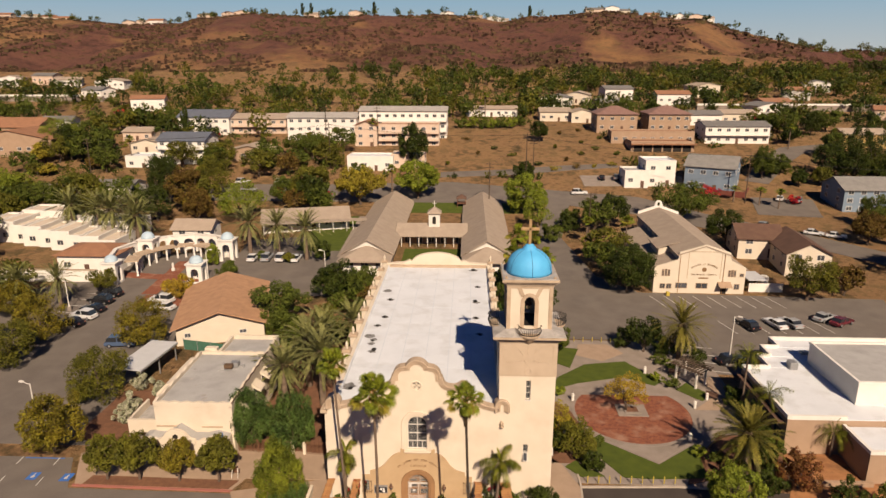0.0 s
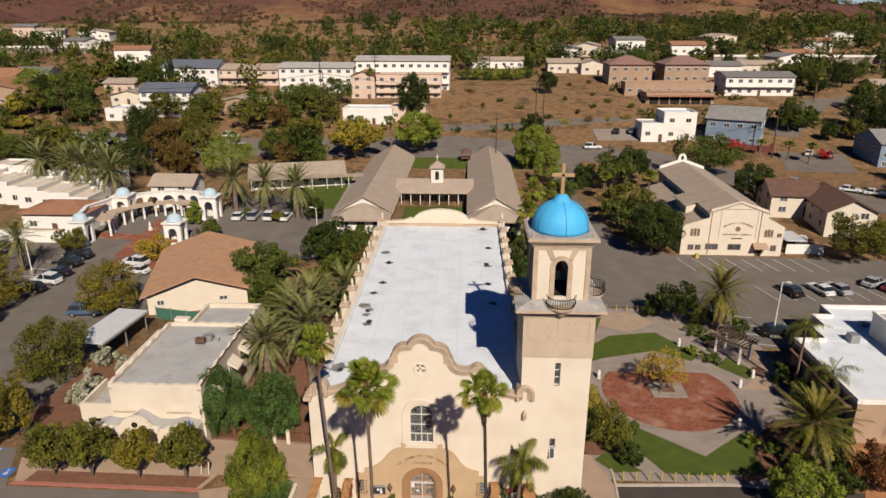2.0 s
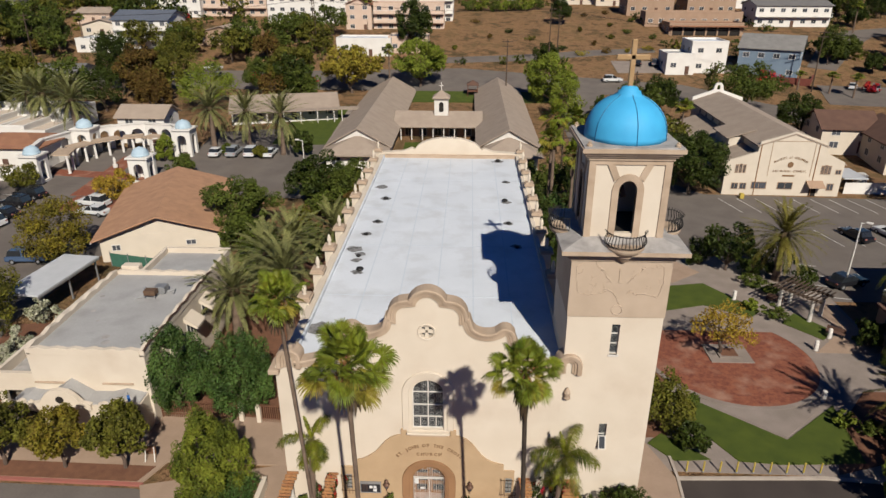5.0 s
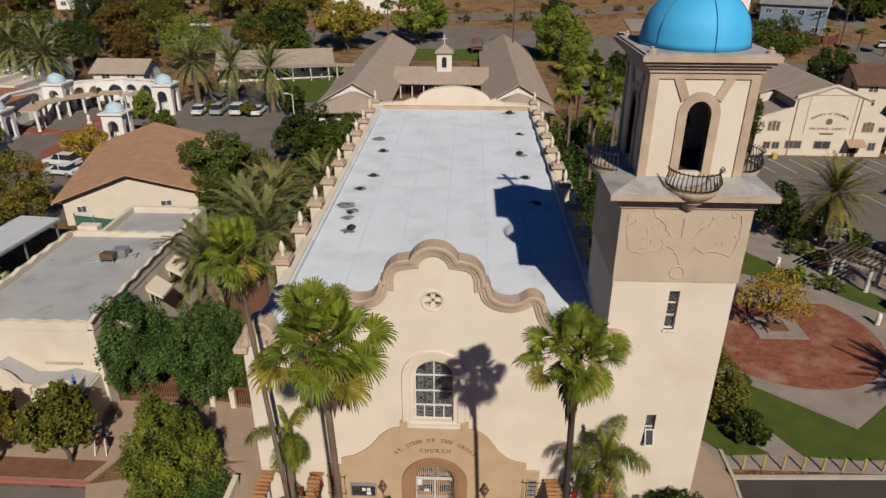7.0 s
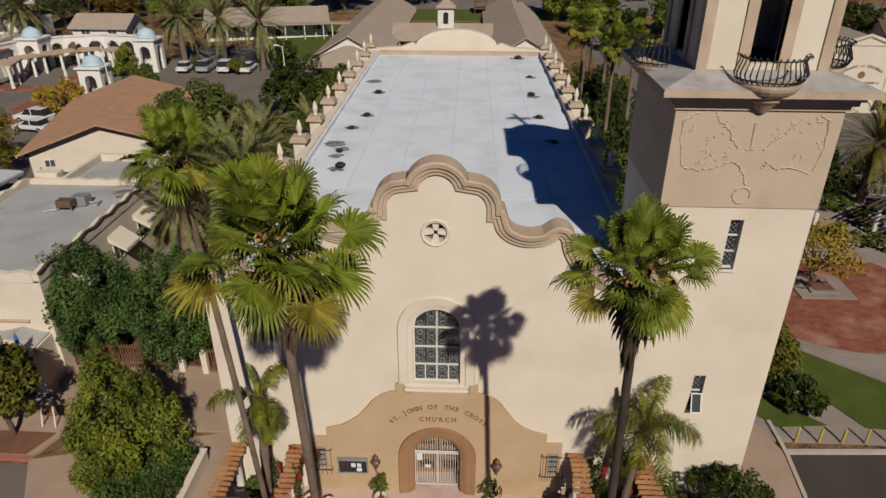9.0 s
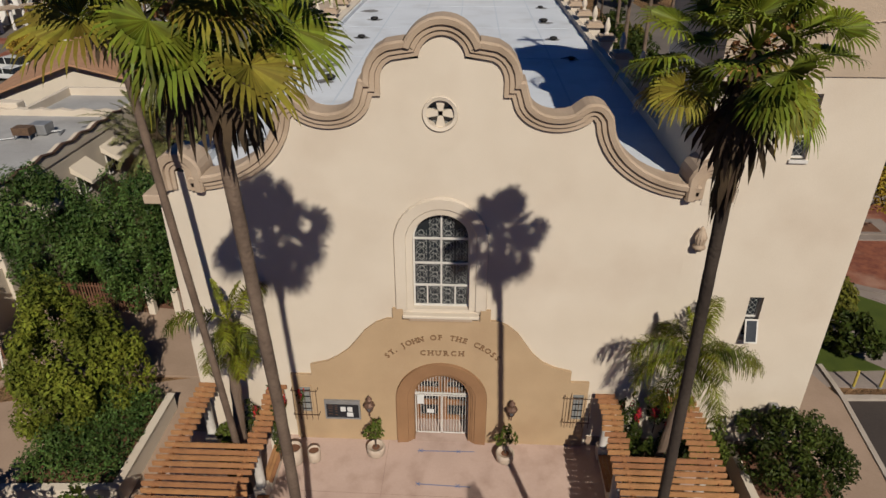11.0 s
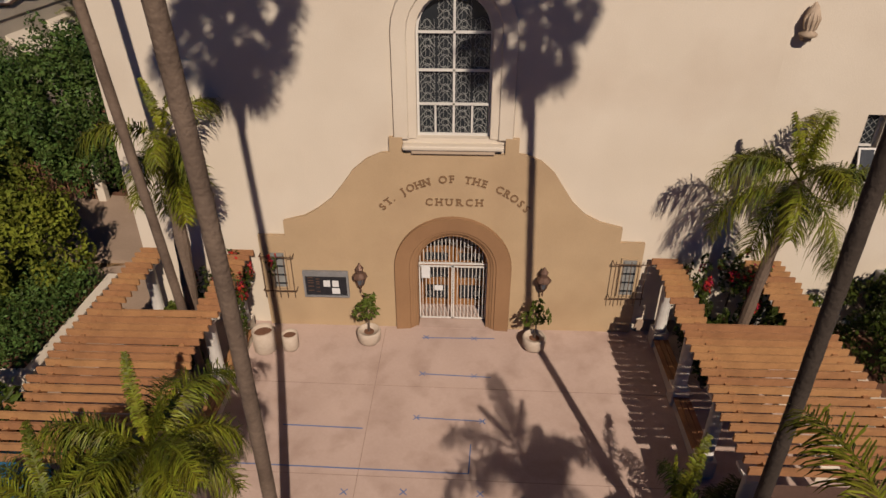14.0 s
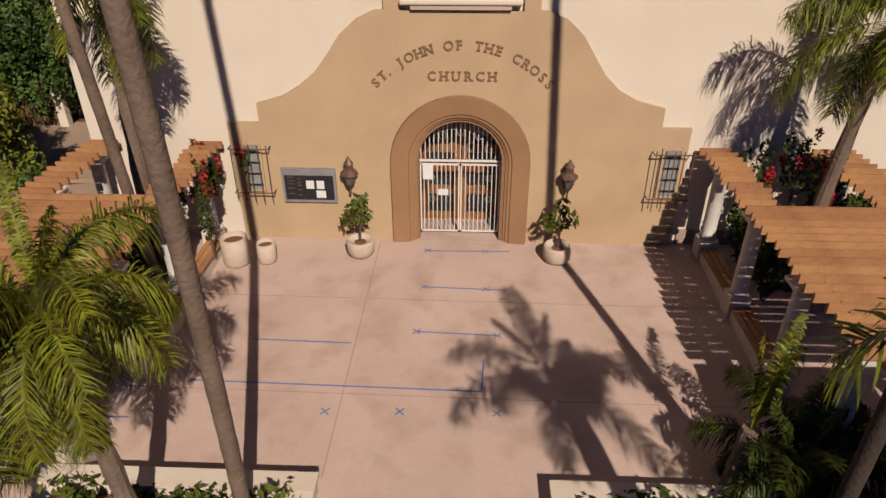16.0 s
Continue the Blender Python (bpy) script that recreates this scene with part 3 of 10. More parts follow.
def build_church():
    root = thing("church", 0, 0, 0, "cream stucco mission church with curved gable and flat white roof", "church")
    right = half_profile()
    left = [(-x, z) for x, z in right[::-1]]
    top = left + right[1:]
    outline = [(-9.19, -0.4), (7.97, -0.4)] + [(7.97, 10.4)] + right[-2::-1] + left[::-1][1:] + [(-9.19, 10.4)]
    win = arch_loop(-0.02, 0.96, 6.0, 8.70)
    gate = arch_loop(0, 1.06, -0.35, 2.05)
    eye = arc(-0.05, 13.0, 0.42, 0, 360, 20)[:-1]
    part("facade_wall", slab(bmesh.new(), [outline, win, gate, eye], 0.0, 0.58), STUCCO, root)
    crown = arc(0, 14.62, 0.69, 180, 0, 14)
    part("facade_crest", slab(bmesh.new(), [crown + [(0.69, 14.5), (-0.69, 14.5)]], 0.004, 0.57), STUCCO, root)
    # moulded coping along the gable
    sec = [(0.0, -0.02), (0.0, -0.10), (0.13, -0.10), (0.15, -0.17), (0.28, -0.17), (0.31, -0.26), (0.46, -0.29), (0.52, -0.22), (0.52, 0.6), (0.0, 0.6)]
    part("gable_coping", sweep(bmesh.new(), top, sec), TRIM, root, "beige moulded coping")
    for sx in (-1, 1):
        # scroll at the gable's foot
        cx = 8.3 * sx
        path = [(cx - 0.17, 10.42)] + arc(cx, 11.0, 0.17, 180, 0, 12) + [(cx + 0.17, 10.42)]
        s2 = [(0.0, -0.02), (0.0, -0.1), (0.12, -0.1), (0.14, -0.17), (0.26, -0.17), (0.3, -0.27), (0.52, -0.31), (0.58, -0.22), (0.58, 0.8), (0.0, 0.8)]
        part("scroll", sweep(bmesh.new(), path, s2), TRIM, root, "moulded scroll at the gable foot")
        part("scroll_panel", boxes((cx - 0.16, -0.02, 10.2, cx + 0.16, 0.7, 11.0)), STUCCO, root)
    part("corner_cap", rbox(-9.55, -0.35, 10.0, -8.9, 1.2, 10.32), TRIM, root)
    part("base_course", boxes((5.6, -0.05, -0.35, 13.36, -0.004, 0.25)), PEACH, root)
    # nave
    nave = bmesh.new()
    for x0, x1 in ((-8.75, -8.2), (8.0, 8.35)):
        box(nave, x0, 0.58, -0.4, x1, 46.2, 11.0)
    box(nave, -8.2, 45.8, -0.4, 8.0, 46.2, 10.6)
    part("nave_wall", nave, STUCCO, root)
    part("roof", boxes((-8.2, 0.58, 10.4, 8.0, 45.8, 10.62)), ROOF_WHITE, root, "flat white membrane roof")
    for x in (-5.2, -2.6, 0.1, 2.7, 5.3):
        part("roof_seam", boxes((x - 0.04, 1.0, 10.62, x + 0.04, 45.7, 10.632)), SEAM, root)
    for y in (9.0, 18.2, 27.4, 36.6):
        part("roof_seam", boxes((-8.1, y - 0.03, 10.62, 7.9, y + 0.03, 10.63)), SEAM, root)
    part("gutter_edge", boxes((-8.2, 0.62, 10.62, -8.05, 45.8, 10.9)), ROOF_WHITE, root)
    # far parapet with a raised curved centre
    fp = [(-8.75, 10.3), (8.35, 10.3), (8.35, 11.15), (5.2, 11.35), (4.2, 11.75)] + arc(-0.3, 11.3, 4.1, 8, 172, 16, 1.75) + [(-4.8, 11.75), (-5.8, 11.35), (-8.75, 11.15)]
    part("end_parapet", slab(bmesh.new(), [fp], 45.9, 46.7), STUCCO, root)
    part("parapet_base", boxes((-8.1, 45.5, 10.6, 7.9, 45.9, 11.0)), TRIM, root)
    # piers with flame finials along both long sides
    pier = pier_cap = fin = None
    for sx, x in ((-1, -8.95), (1, 8.6)):
        for k in range(10):
            y = 7.05 + 4.36 * k
            if sx > 0 and y < 9:
                continue
            if pier is None:
                pier = part("pier", boxes((-0.34, -0.42, 5.0, 0.34, 0.42, 11.3)), STUCCO, root)
                cap = boxes((-0.52, -0.6, 11.3, 0.52, 0.6, 11.46), (-0.42, -0.5, 11.46, 0.42, 0.5, 11.6))
                pier_cap = part("pier_cap", cap, TRIM, root)
                fin = part("finial", lathe([(0.13, 0), (0.17, 0.07), (0.09, 0.14), (0.15, 0.3), (0.18, 0.44), (0.13, 0.68), (0.05, 0.9), (0.01, 0.96)], 12, z=11.6), STUCCO, root, smooth=True)
                for o in (pier, pier_cap, fin):
                    o.location = (x, y, 0)
            else:
                for o, n in ((pier, "pier"), (pier_cap, "pier_cap"), (fin, "finial")):
                    share(o, n, root, x, y, 0)
            if sx < 0:
                share(pier_cap, "pier_cap", root, x + 0.35, y + 0.8, -1.1, s=(0.7, 0.7, 1))
    # roof vents and stained drains
    vent = None
    for x, y, s in ((-6.12, 30.0, 1), (-6.08, 23.5, 0.9), (-6.7, 20.4, 0.8), (-6.63, 15.7, 0.8), (-6.1, 13.1, 1.1), (5.95, 29.75, 1.1), (6.0, 23.5, 0.9), (5.8, 44.2, 1.2), (6.3, 36.0, 0.8), (6.4, 18.0, 0.8), (-7.2, 3.6, 0.9)):
        if vent is None:
            vent = part("roof_vent", lathe([(0.2, 0), (0.2, 0.1), (0.36, 0.14), (0.37, 0.22), (0.24, 0.32), (0.02, 0.36)], 14, z=10.62), IRON, root, "black roof vent", smooth=True)
            vent.location, vent.scale = (x, y, 10.62 * 0.25), (0.75, 0.75, 0.75)
        else:
            share(vent, "roof_vent", root, x, y, 10.62 - 10.62 * 0.75 * s, s=(0.75 * s, 0.75 * s, 0.75 * s))
    rng = random.Random(4)
    for x, y, r in ((-7.0, 34.0, 0.75), (-7.2, 17.2, 0.7), (-6.6, 16.2, 0.5), (5.75, 44.3, 0.8), (-6.3, 12.8, 0.5), (6.1, 29.5, 0.5), (-7.6, 4.2, 0.9), (-6.12, 30.2, 0.55), (-6.1, 23.6, 0.5), (-6.7, 20.6, 0.5), (6.0, 23.7, 0.5), (6.35, 36.2, 0.5), (6.4, 18.3, 0.5), (-6.7, 15.0, 0.45)):
        bm = bmesh.new()
        bm.faces.new([bm.verts.new((x + r * (0.7 + 0.5 * rng.random()) * math.cos(a * 0.4488), y + 0.9 * r * (0.7 + 0.5 * rng.random()) * math.sin(a * 0.4488), 10.627)) for a in range(14)])
        part("roof_stain", bm, SOOT, root)
    # oculus
    part("oculus_surround", sweep(bmesh.new(), arc(-0.05, 13.0, 0.42, 0, 360, 28)[:-1][::-1], [(0, 0.25), (0, -0.05), (0.1, -0.08), (0.13, -0.03), (0.13, 0.25)], closed=True), STUCCO, root)
    bm = bmesh.new()
    for a in (0, 90, 180, 270):
        w = Matrix.Translation((-0.05, 0, 13.0)) @ Matrix.Rotation(radians(a), 4, "Y")
        q = [w @ Vector(v) for v in ((-0.06, 0.06, 0), (0.06, 0.06, 0), (0.15, 0.06, 0.42), (-0.15, 0.06, 0.42))]
        lo = [bm.verts.new(v) for v in q]
        hi = [bm.verts.new(v + Vector((0, 0.12, 0))) for v in q]
        bm.faces.new(lo)
        bm.faces.new(hi[::-1])
        for i in range(4):
            bm.faces.new((lo[i], hi[i], hi[(i + 1) % 4], lo[(i + 1) % 4]))
    part("oculus_cross", bm, STUCCO, root)
    part("oculus_glass", boxes((-0.5, 0.3, 12.55, 0.4, 0.34, 13.45)), LACE, root)
    # great window
    w = tagged(new("great_window"), kind="")
    w.parent = root
    w.location = (-0.02, 0, 0)
    part("surround", sweep(bmesh.new(), arch_loop(0, 0.97, 6.0, 8.70)[1:] + [(-0.97, 6.0)], [(0.0, 0.2), (0.0, -0.03), (-0.2, -0.05), (-0.23, -0.10), (-0.58, -0.12), (-0.62, -0.004), (-0.3, 0.2)]), STUCCO, w)
    fr = bmesh.new()
    window_loop_frame(fr, 0.96, 6.0, 8.70, 0.22)
    box(fr, -0.03, 0.2, 6.06, 0.03, 0.26, 9.62)
    for z in (6.86, 7.74, 8.68):
        box(fr, -0.92, 0.2, z - 0.03, 0.92, 0.26, z + 0.03)
    for x in (-0.48, 0.48):
        box(fr, x - 0.025, 0.2, 6.06, x + 0.025, 0.26, 6.86)
    part("window_frame", fr, WHITE, w, "white window frame")
    part("pane", slab(bmesh.new(), [arch_loop(0, 0.97, 6.0, 8.70)], 0.30, 0.33), GLASS, w, "dark leaded glass")
    for i in range(4):
        for j in range(16):
            x, z = -0.68 + 0.453 * i, 6.12 + 0.228 * j
            if z > 8.7 and x * x + (z - 8.7) ** 2 > 0.6:
                continue
            r = 0.17 if (i + j) % 2 else 0.11
            lace = bmesh.new()
            tube(lace, [(x + r * math.cos(a * 0.785), 0.285, z + r * math.sin(a * 0.785)) for a in range(9)], 0.01, 4)
            tube(lace, [(x - 0.2, 0.285, z - 0.1), (x, 0.285, z + 0.12), (x + 0.2, 0.285, z - 0.1)], 0.011, 4)
            for q in range(4):
                xx = x - 0.17 + 0.113 * q
                tube(lace, [(xx, 0.285, z - 0.11), (xx + 0.02, 0.285, z), (xx, 0.285, z + 0.11)], 0.007, 3, cap=False)
            part("tracery", lace, LACE, w)
    part("sill", rbox(-1.34, -0.27, 5.74, 1.34, 0.05, 5.87, 0.04), STUCCO, w)
    part("sill_bracket", boxes((-1.1, -0.22, 5.64, 1.1, 0.0, 5.74)), TRIM, w)
    # tan entrance wall
    tan = [(-5.65, -0.4), (5.45, -0.4), (5.45, 2.98), (4.75, 2.98), (4.75, 3.45), (4.1, 3.62)] + [(3.67, 3.85), (3.3, 4.2), (3.02, 4.62), (2.72, 5.08), (2.35, 5.42), (1.95, 5.6), (1.72, 5.62), (1.72, 6.05), (1.36, 6.05), (1.36, 5.6), (-1.36, 5.6), (-1.36, 6.05), (-1.72, 6.05), (-1.72, 5.62), (-1.95, 5.6), (-2.35, 5.42), (-2.75, 5.08), (-3.08, 4.62), (-3.4, 4.22), (-3.8, 3.9), (-4.2, 3.66), (-4.85, 3.48), (-4.85, 3.0), (-5.65, 3.0)]
    part("entrance_wall", slab(bmesh.new(), [tan, arch_loop(0, 1.2, -0.4, 2.05)], -0.12, -0.003), STUCCO_TAN, root, "tan stucco entrance wall")
    part("door_surround", sweep(bmesh.new(), [(1.06, -0.35)] + arc(0, 2.02, 1.06, 0, 180, 20) + [(-1.06, -0.35)], [(0.0, 0.25), (0.0, -0.03), (-0.06, -0.05), (-0.06, -0.09), (-0.13, -0.11), (-0.13, -0.15), (-0.2, -0.16), (-0.22, -0.2), (-0.64, -0.24), (-0.66, -0.13), (-0.3, 0.25)]), ARCH_BROWN, root, "brown moulded arch round the door")
    part("door_lining", sweep(bmesh.new(), [(1.03, -0.35)] + arc(0, 2.04, 1.03, 0, 180, 20) + [(-1.03, -0.35)], [(0.0, -0.06), (0.0, 0.88), (-0.025, 0.88), (-0.025, -0.06)]), ARCH_BROWN, root, "brown painted door reveal")
    part("door_reveal", boxes((-1.2, 0.9, -0.35, -1.06, 1.6, 3.3)), ARCH_BROWN, root)
    part("door_reveal", boxes((1.06, 0.9, -0.35, 1.2, 1.6, 3.3)), ARCH_BROWN, root)
    d = new("entrance_door")
    d.parent = root
    part("leaf", boxes((-1.06, 1.2, -0.3, -0.03, 1.28, 3.1)), GLASS, d)
    part("leaf", boxes((0.03, 1.2, -0.3, 1.06, 1.28, 3.1)), GLASS, d)
    for x in (-0.55, 0.55):
        for z in (-0.15, 0.65, 1.3, 1.85):
            part("panel", rbox(x - 0.44, 1.12, z - 0.05, x + 0.44, 1.2, z + 0.2, 0.02), WOOD_DOOR, d, "oak rail")
        part("glass_panel", boxes((x - 0.2, 1.17, 2.05, x + 0.2, 1.2, 2.75)), GLASS, d)
    for x in (-0.98, -0.1, 0.1, 0.98):
        part("stile", boxes((x - 0.07, 1.1, -0.3, x + 0.07, 1.2, 2.9)), WOOD_DOOR, d, "oak stile")
    part("stile", boxes((-0.025, 1.1, 2.0, 0.025, 1.2, 3.0)), WOOD_DOOR, d, "oak stile")
    part("step", boxes((-1.6, -0.15, -0.3, 1.6, 1.2, -0.16)), PLAZA, root)
    # white iron gate
    g = new("iron_gate")
    g.parent = root
    g["label"] = "white-painted wrought iron gate"
    y = 0.3
    for s in (-1, 1):
        lf = bmesh.new()
        box(lf, min(s * 0.01, s * 0.045), y - 0.02, -0.1, max(s * 0.01, s * 0.045), y + 0.02, 1.86)
        box(lf, min(s * 0.99, s * 1.025), y - 0.02, -0.1, max(s * 0.99, s * 1.025), y + 0.02, 1.86)
        for z in (-0.1, 1.8):
            box(lf, min(s * 0.01, s * 1.025), y - 0.02, z, max(s * 0.01, s * 1.025), y + 0.02, z + 0.04)
        part("gate_leaf", lf, WHITE, g)
        for i in range(8):
            x = s * (0.08 + 0.1125 * (i + 0.5))
            part("bar", boxes((x - 0.01, y - 0.01, -0.05, x + 0.01, y + 0.01, 1.82)), WHITE, g)
        for x0 in (0.3, 0.72):
            for z0 in (0.2, 0.85, 1.45):
                sc = bmesh.new()
                for k in (-1, 1):
                    tube(sc, [(s * x0 + k * (0.02 + 0.05 * math.sin(a * 0.62)), y, z0 + 0.08 * math.cos(a * 0.62)) for a in range(6)], 0.009, 5)
                part("scrollwork", sc, LACE, g, "dark grey iron leaf ornament")
    part("transom", boxes((-1.03, y - 0.025, 1.9, 1.03, y + 0.025, 1.95)), WHITE, g)
    for i in range(19):
        x = -0.99 + 0.11 * i
        zt = 2.05 + math.sqrt(max(0, 1.02 ** 2 - x * x))
        part("bar", boxes((x - 0.011, y - 0.011, 1.98, x + 0.011, y + 0.011, zt - 0.02)), WHITE, g)
    for x, z in ((0, 2.7), (-0.45, 2.6), (0.45, 2.6), (-0.2, 2.85), (0.2, 2.85), (-0.7, 2.25), (0.25, 2.3), (-0.2, 2.3), (0.7, 2.25)):
        sc = bmesh.new()
        for k in (-1, 1):
            tube(sc, [(x + k * (0.02 + 0.07 * math.sin(a * 0.62)), y, z + 0.11 * math.cos(a * 0.62)) for a in range(6)], 0.01, 5)
        part("scrollwork", sc, LACE, g, "dark grey iron leaf ornament")
    part("notice", boxes((-0.95, y - 0.05, 1.42, -0.7, y - 0.03, 1.86)), PAPER, g, "white paper notice")
    part("notice", boxes((-0.56, y - 0.05, 0.98, -0.3, y - 0.03, 1.15)), PAPER, g, "white paper notice")
    # lettering over the door
    sign = new("wall_lettering")
    sign.parent = root
    R, zc = 2.63, 2.15
    word = "ST. JOHN OF THE CROSS"
    wide = [{" ": 0.85, ".": 0.4, "J": 0.78, "O": 1.05, "C": 0.98}.get(ch, 0.92) for ch in word]
    mids = [sum(wide[:i]) + wide[i] / 2 for i in range(len(word))]
    def on_arc(i, n):
        a = radians(47.0 - 94.0 * (mids[i] - mids[0]) / (mids[-1] - mids[0]))
        return (0.03 - R * math.sin(a), -0.13, zc + R * math.cos(a), math.degrees(a))
    letters(word, sign, LETTER, 0.3, on_arc, serif=True)
    letters("CHURCH", sign, LETTER, 0.3, lambda i, n: (-0.67 + 1.39 * i / (n - 1), -0.13, 4.08, 0), serif=True)
    return root


def relief(bm, pts, r=0.05):
    tube(bm, pts, r, 6)


def basket_balcony(parent, cx, cy, z, rz):
    """A bow-fronted iron basket on a moulded corbel."""
    b = new("balcony")
    b.parent = parent
    b.location, b.rotation_euler = (cx, cy, z), (0, 0, radians(rz))
    b["label"] = "black wrought iron basket balcony"
    half = [(1.0 * math.cos(a), -0.95 * math.sin(a)) for a in [math.pi * i / 12 for i in range(13)]]
    bm = bmesh.new()
    prev = None
    for k, dz in ((0.15, -0.95), (0.45, -0.62), (0.6, -0.5), (0.62, -0.4), (0.9, -0.22), (1.0, -0.1), (1.04, 0.0), (1.04, 0.08)):
        ring = [bm.verts.new((x * k, y * k, dz)) for x, y in half]
        if prev:
            for i in range(12):
                bm.faces.new((prev[i], prev[i + 1], ring[i + 1], ring[i]))
        prev = ring
    bm.faces.new(prev)
    part("corbel", bm, TRIM, b, "moulded corbel")
    for zz, k in ((0.18, 0.98), (0.85, 1.02)):
        part("rail", tube(bmesh.new(), [(x * k, y * k, zz) for x, y in half], 0.025, 6), IRON, b)
    for i in range(19):
        a = math.pi * i / 18
        x, y = math.cos(a), -0.95 * math.sin(a)
        pts = [(x * k, y * k, q) for q, k in ((0.08, 0.9), (0.2, 1.06), (0.36, 1.13), (0.55, 1.08), (0.74, 1.0), (0.88, 1.02), (0.95, 1.1), (0.9, 1.15))]
        part("baluster", tube(bmesh.new(), pts, [0.02, 0.022, 0.026, 0.022, 0.02, 0.02, 0.024, 0.018], 5, cap=False), IRON, b)
        part("knob", lathe([(0.01, -0.04), (0.045, 0), (0.01, 0.04)], 6, x * 1.12, y * 1.12, 0.4), IRON, b)


def build_tower():
    cx, cy = 10.65, 2.693
    root = thing("bell_tower", cx, cy, 0, "square cream stucco bell tower with blue dome and cross", "tower")
    h = 2.69
    def ring(half, z0, z1):
        return (-half, -half, z0, half, half, z1)
    # the front wall has two slit windows
    front = slab(bmesh.new(), [[(-h, -0.4), (h, -0.4), (h, 14.25), (-h, 14.25)], [(-0.13, 11.75), (0.33, 11.75), (0.33, 13.75), (-0.13, 13.75)], [(-0.2, 5.05), (0.27, 5.05), (0.27, 6.8), (-0.2, 6.8)]], -h, -h + 0.4)
    part("front_wall", front, STUCCO, root)
    part("side_wall", boxes((-h, -h + 0.4, -0.4, -h + 0.4, h, 14.25)), STUCCO, root)
    part("side_wall", boxes((h - 0.4, -h + 0.4, -0.4, h, h, 14.25)), STUCCO, root)
    part("back_wall", boxes((-h + 0.4, h - 0.4, -0.4, h - 0.4, h, 14.25)), STUCCO, root)
    for z0, z1, n in ((11.75, 13.75, 3), (5.05, 6.8, 2)):
        w = new("slit_window")
        w.parent = root
        x0, x1 = (-0.13, 0.33) if n == 3 else (-0.2, 0.27)
        part("pane", boxes((x0, -h + 0.24, z0, x1, -h + 0.27, z1)), GLASS, w)
        fr = boxes((x0, -h + 0.15, z0, x0 + 0.04, -h + 0.23, z1), (x1 - 0.04, -h + 0.15, z0, x1, -h + 0.23, z1))
        for i in range(n + 1):
            z = z0 + (z1 - z0 - 0.05) * i / n
            box(fr, x0, -h + 0.16, z, x1, -h + 0.22, z + 0.05)
        part("window_frame", fr, WHITE, w)
        la = bmesh.new()
        for i in range(int((z1 - z0) / 0.2)):
            z = z0 + 0.1 + 0.2 * i
            tube(la, [(x0 + 0.04, -h + 0.225, z - 0.1), ((x0 + x1) / 2, -h + 0.225, z + 0.1), (x1 - 0.04, -h + 0.225, z - 0.1)], 0.012, 4)
            tube(la, [(x0 + 0.04, -h + 0.225, z + 0.1), ((x0 + x1) / 2, -h + 0.225, z - 0.1), (x1 - 0.04, -h + 0.225, z + 0.1)], 0.012, 4)
        part("lattice", la, LACE, w)
        part("sill", boxes((x0 - 0.06, -h - 0.08, z0 - 0.1, x1 + 0.06, -h + 0.1, z0)), WHITE, w)
        if n == 2:
            s = part("open_sash", boxes((-0.22, -0.02, -0.85, 0.22, 0.02, 0.0)), WHITE, w, "tilted-out white sash")
            s.location, s.rotation_euler = ((x0 + x1) / 2, -h - 0.03, z0 + 0.88), (radians(-22), 0, 0)
            gl = part("sash_glass", boxes((-0.17, -0.03, -0.8, 0.17, -0.021, -0.05)), FAR_GLASS, w)
            gl.location, gl.rotation_euler = s.location, s.rotation_euler
    # carved band
    part("carved_band", boxes(ring(h + 0.05, 14.25, 17.75)), BAND, root, "tan band with vine relief")
    vine = bmesh.new()
    y = -h - 0.05
    rng = random.Random(9)
    def wander(a, b, n=9, amp=0.1):
        return [(a[0] + (b[0] - a[0]) * i / n + (rng.random() - 0.5) * amp, y, a[1] + (b[1] - a[1]) * i / n + (rng.random() - 0.5) * amp) for i in range(n + 1)]
    for path in (((-2.0, 17.62), (-2.45, 17.35), (-2.4, 16.5), (-2.2, 15.72), (-1.6, 15.62), (-1.03, 15.78), (-0.56, 15.95)), ((-0.6, 15.97), (-0.3, 15.85), (-0.15, 15.6), (0.05, 15.1)), ((-1.42, 17.65), (-1.2, 17.3), (-0.83, 17.05), (-0.7, 16.7), (-0.46, 16.43)),
                 ((2.0, 17.6), (2.3, 17.4), (2.4, 16.5), (2.14, 15.55), (1.46, 15.78), (0.95, 15.7), (0.6, 15.95), (0.45, 15.75)), ((1.3, 17.4), (1.0, 17.0), (0.7, 16.75), (0.43, 16.35))):
        for p0, p1 in zip(path, path[1:]):
            relief(vine, wander(p0, p1, 6, 0.07), [0.018 + 0.028 * rng.random() for _ in range(7)])
    for cx0, cz0 in ((-1.55, 16.5), (-1.35, 16.15), (-2.2, 16.9), (-1.75, 15.8), (-1.0, 17.2), (1.25, 17.2), (2.2, 16.6), (1.6, 15.95), (0.8, 17.0), (1.9, 17.45), (-0.75, 16.3)):
        for _ in range(5):
            x, z = cx0 + rng.uniform(-0.2, 0.2), cz0 + rng.uniform(-0.22, 0.22)
            a = rng.random() * 6.28
            relief(vine, [(x, y, z), (x + 0.09 * math.cos(a), y - 0.006, z + 0.09 * math.sin(a)), (x + 0.16 * math.cos(a + 0.5), y, z + 0.16 * math.sin(a + 0.5))], [0.01, 0.024, 0.008])
    relief(vine, [(-0.06, y, 17.3), (-0.05, y, 16.4)], [0.05, 0.035])
    relief(vine, [(-0.2, y, 16.38), (0.12, y, 16.4)], 0.03)
    relief(vine, [(0.0 + 0.3 * math.cos(a * 0.3142), y, 14.72 + 0.3 * math.sin(a * 0.3142)) for a in range(21)], 0.04)
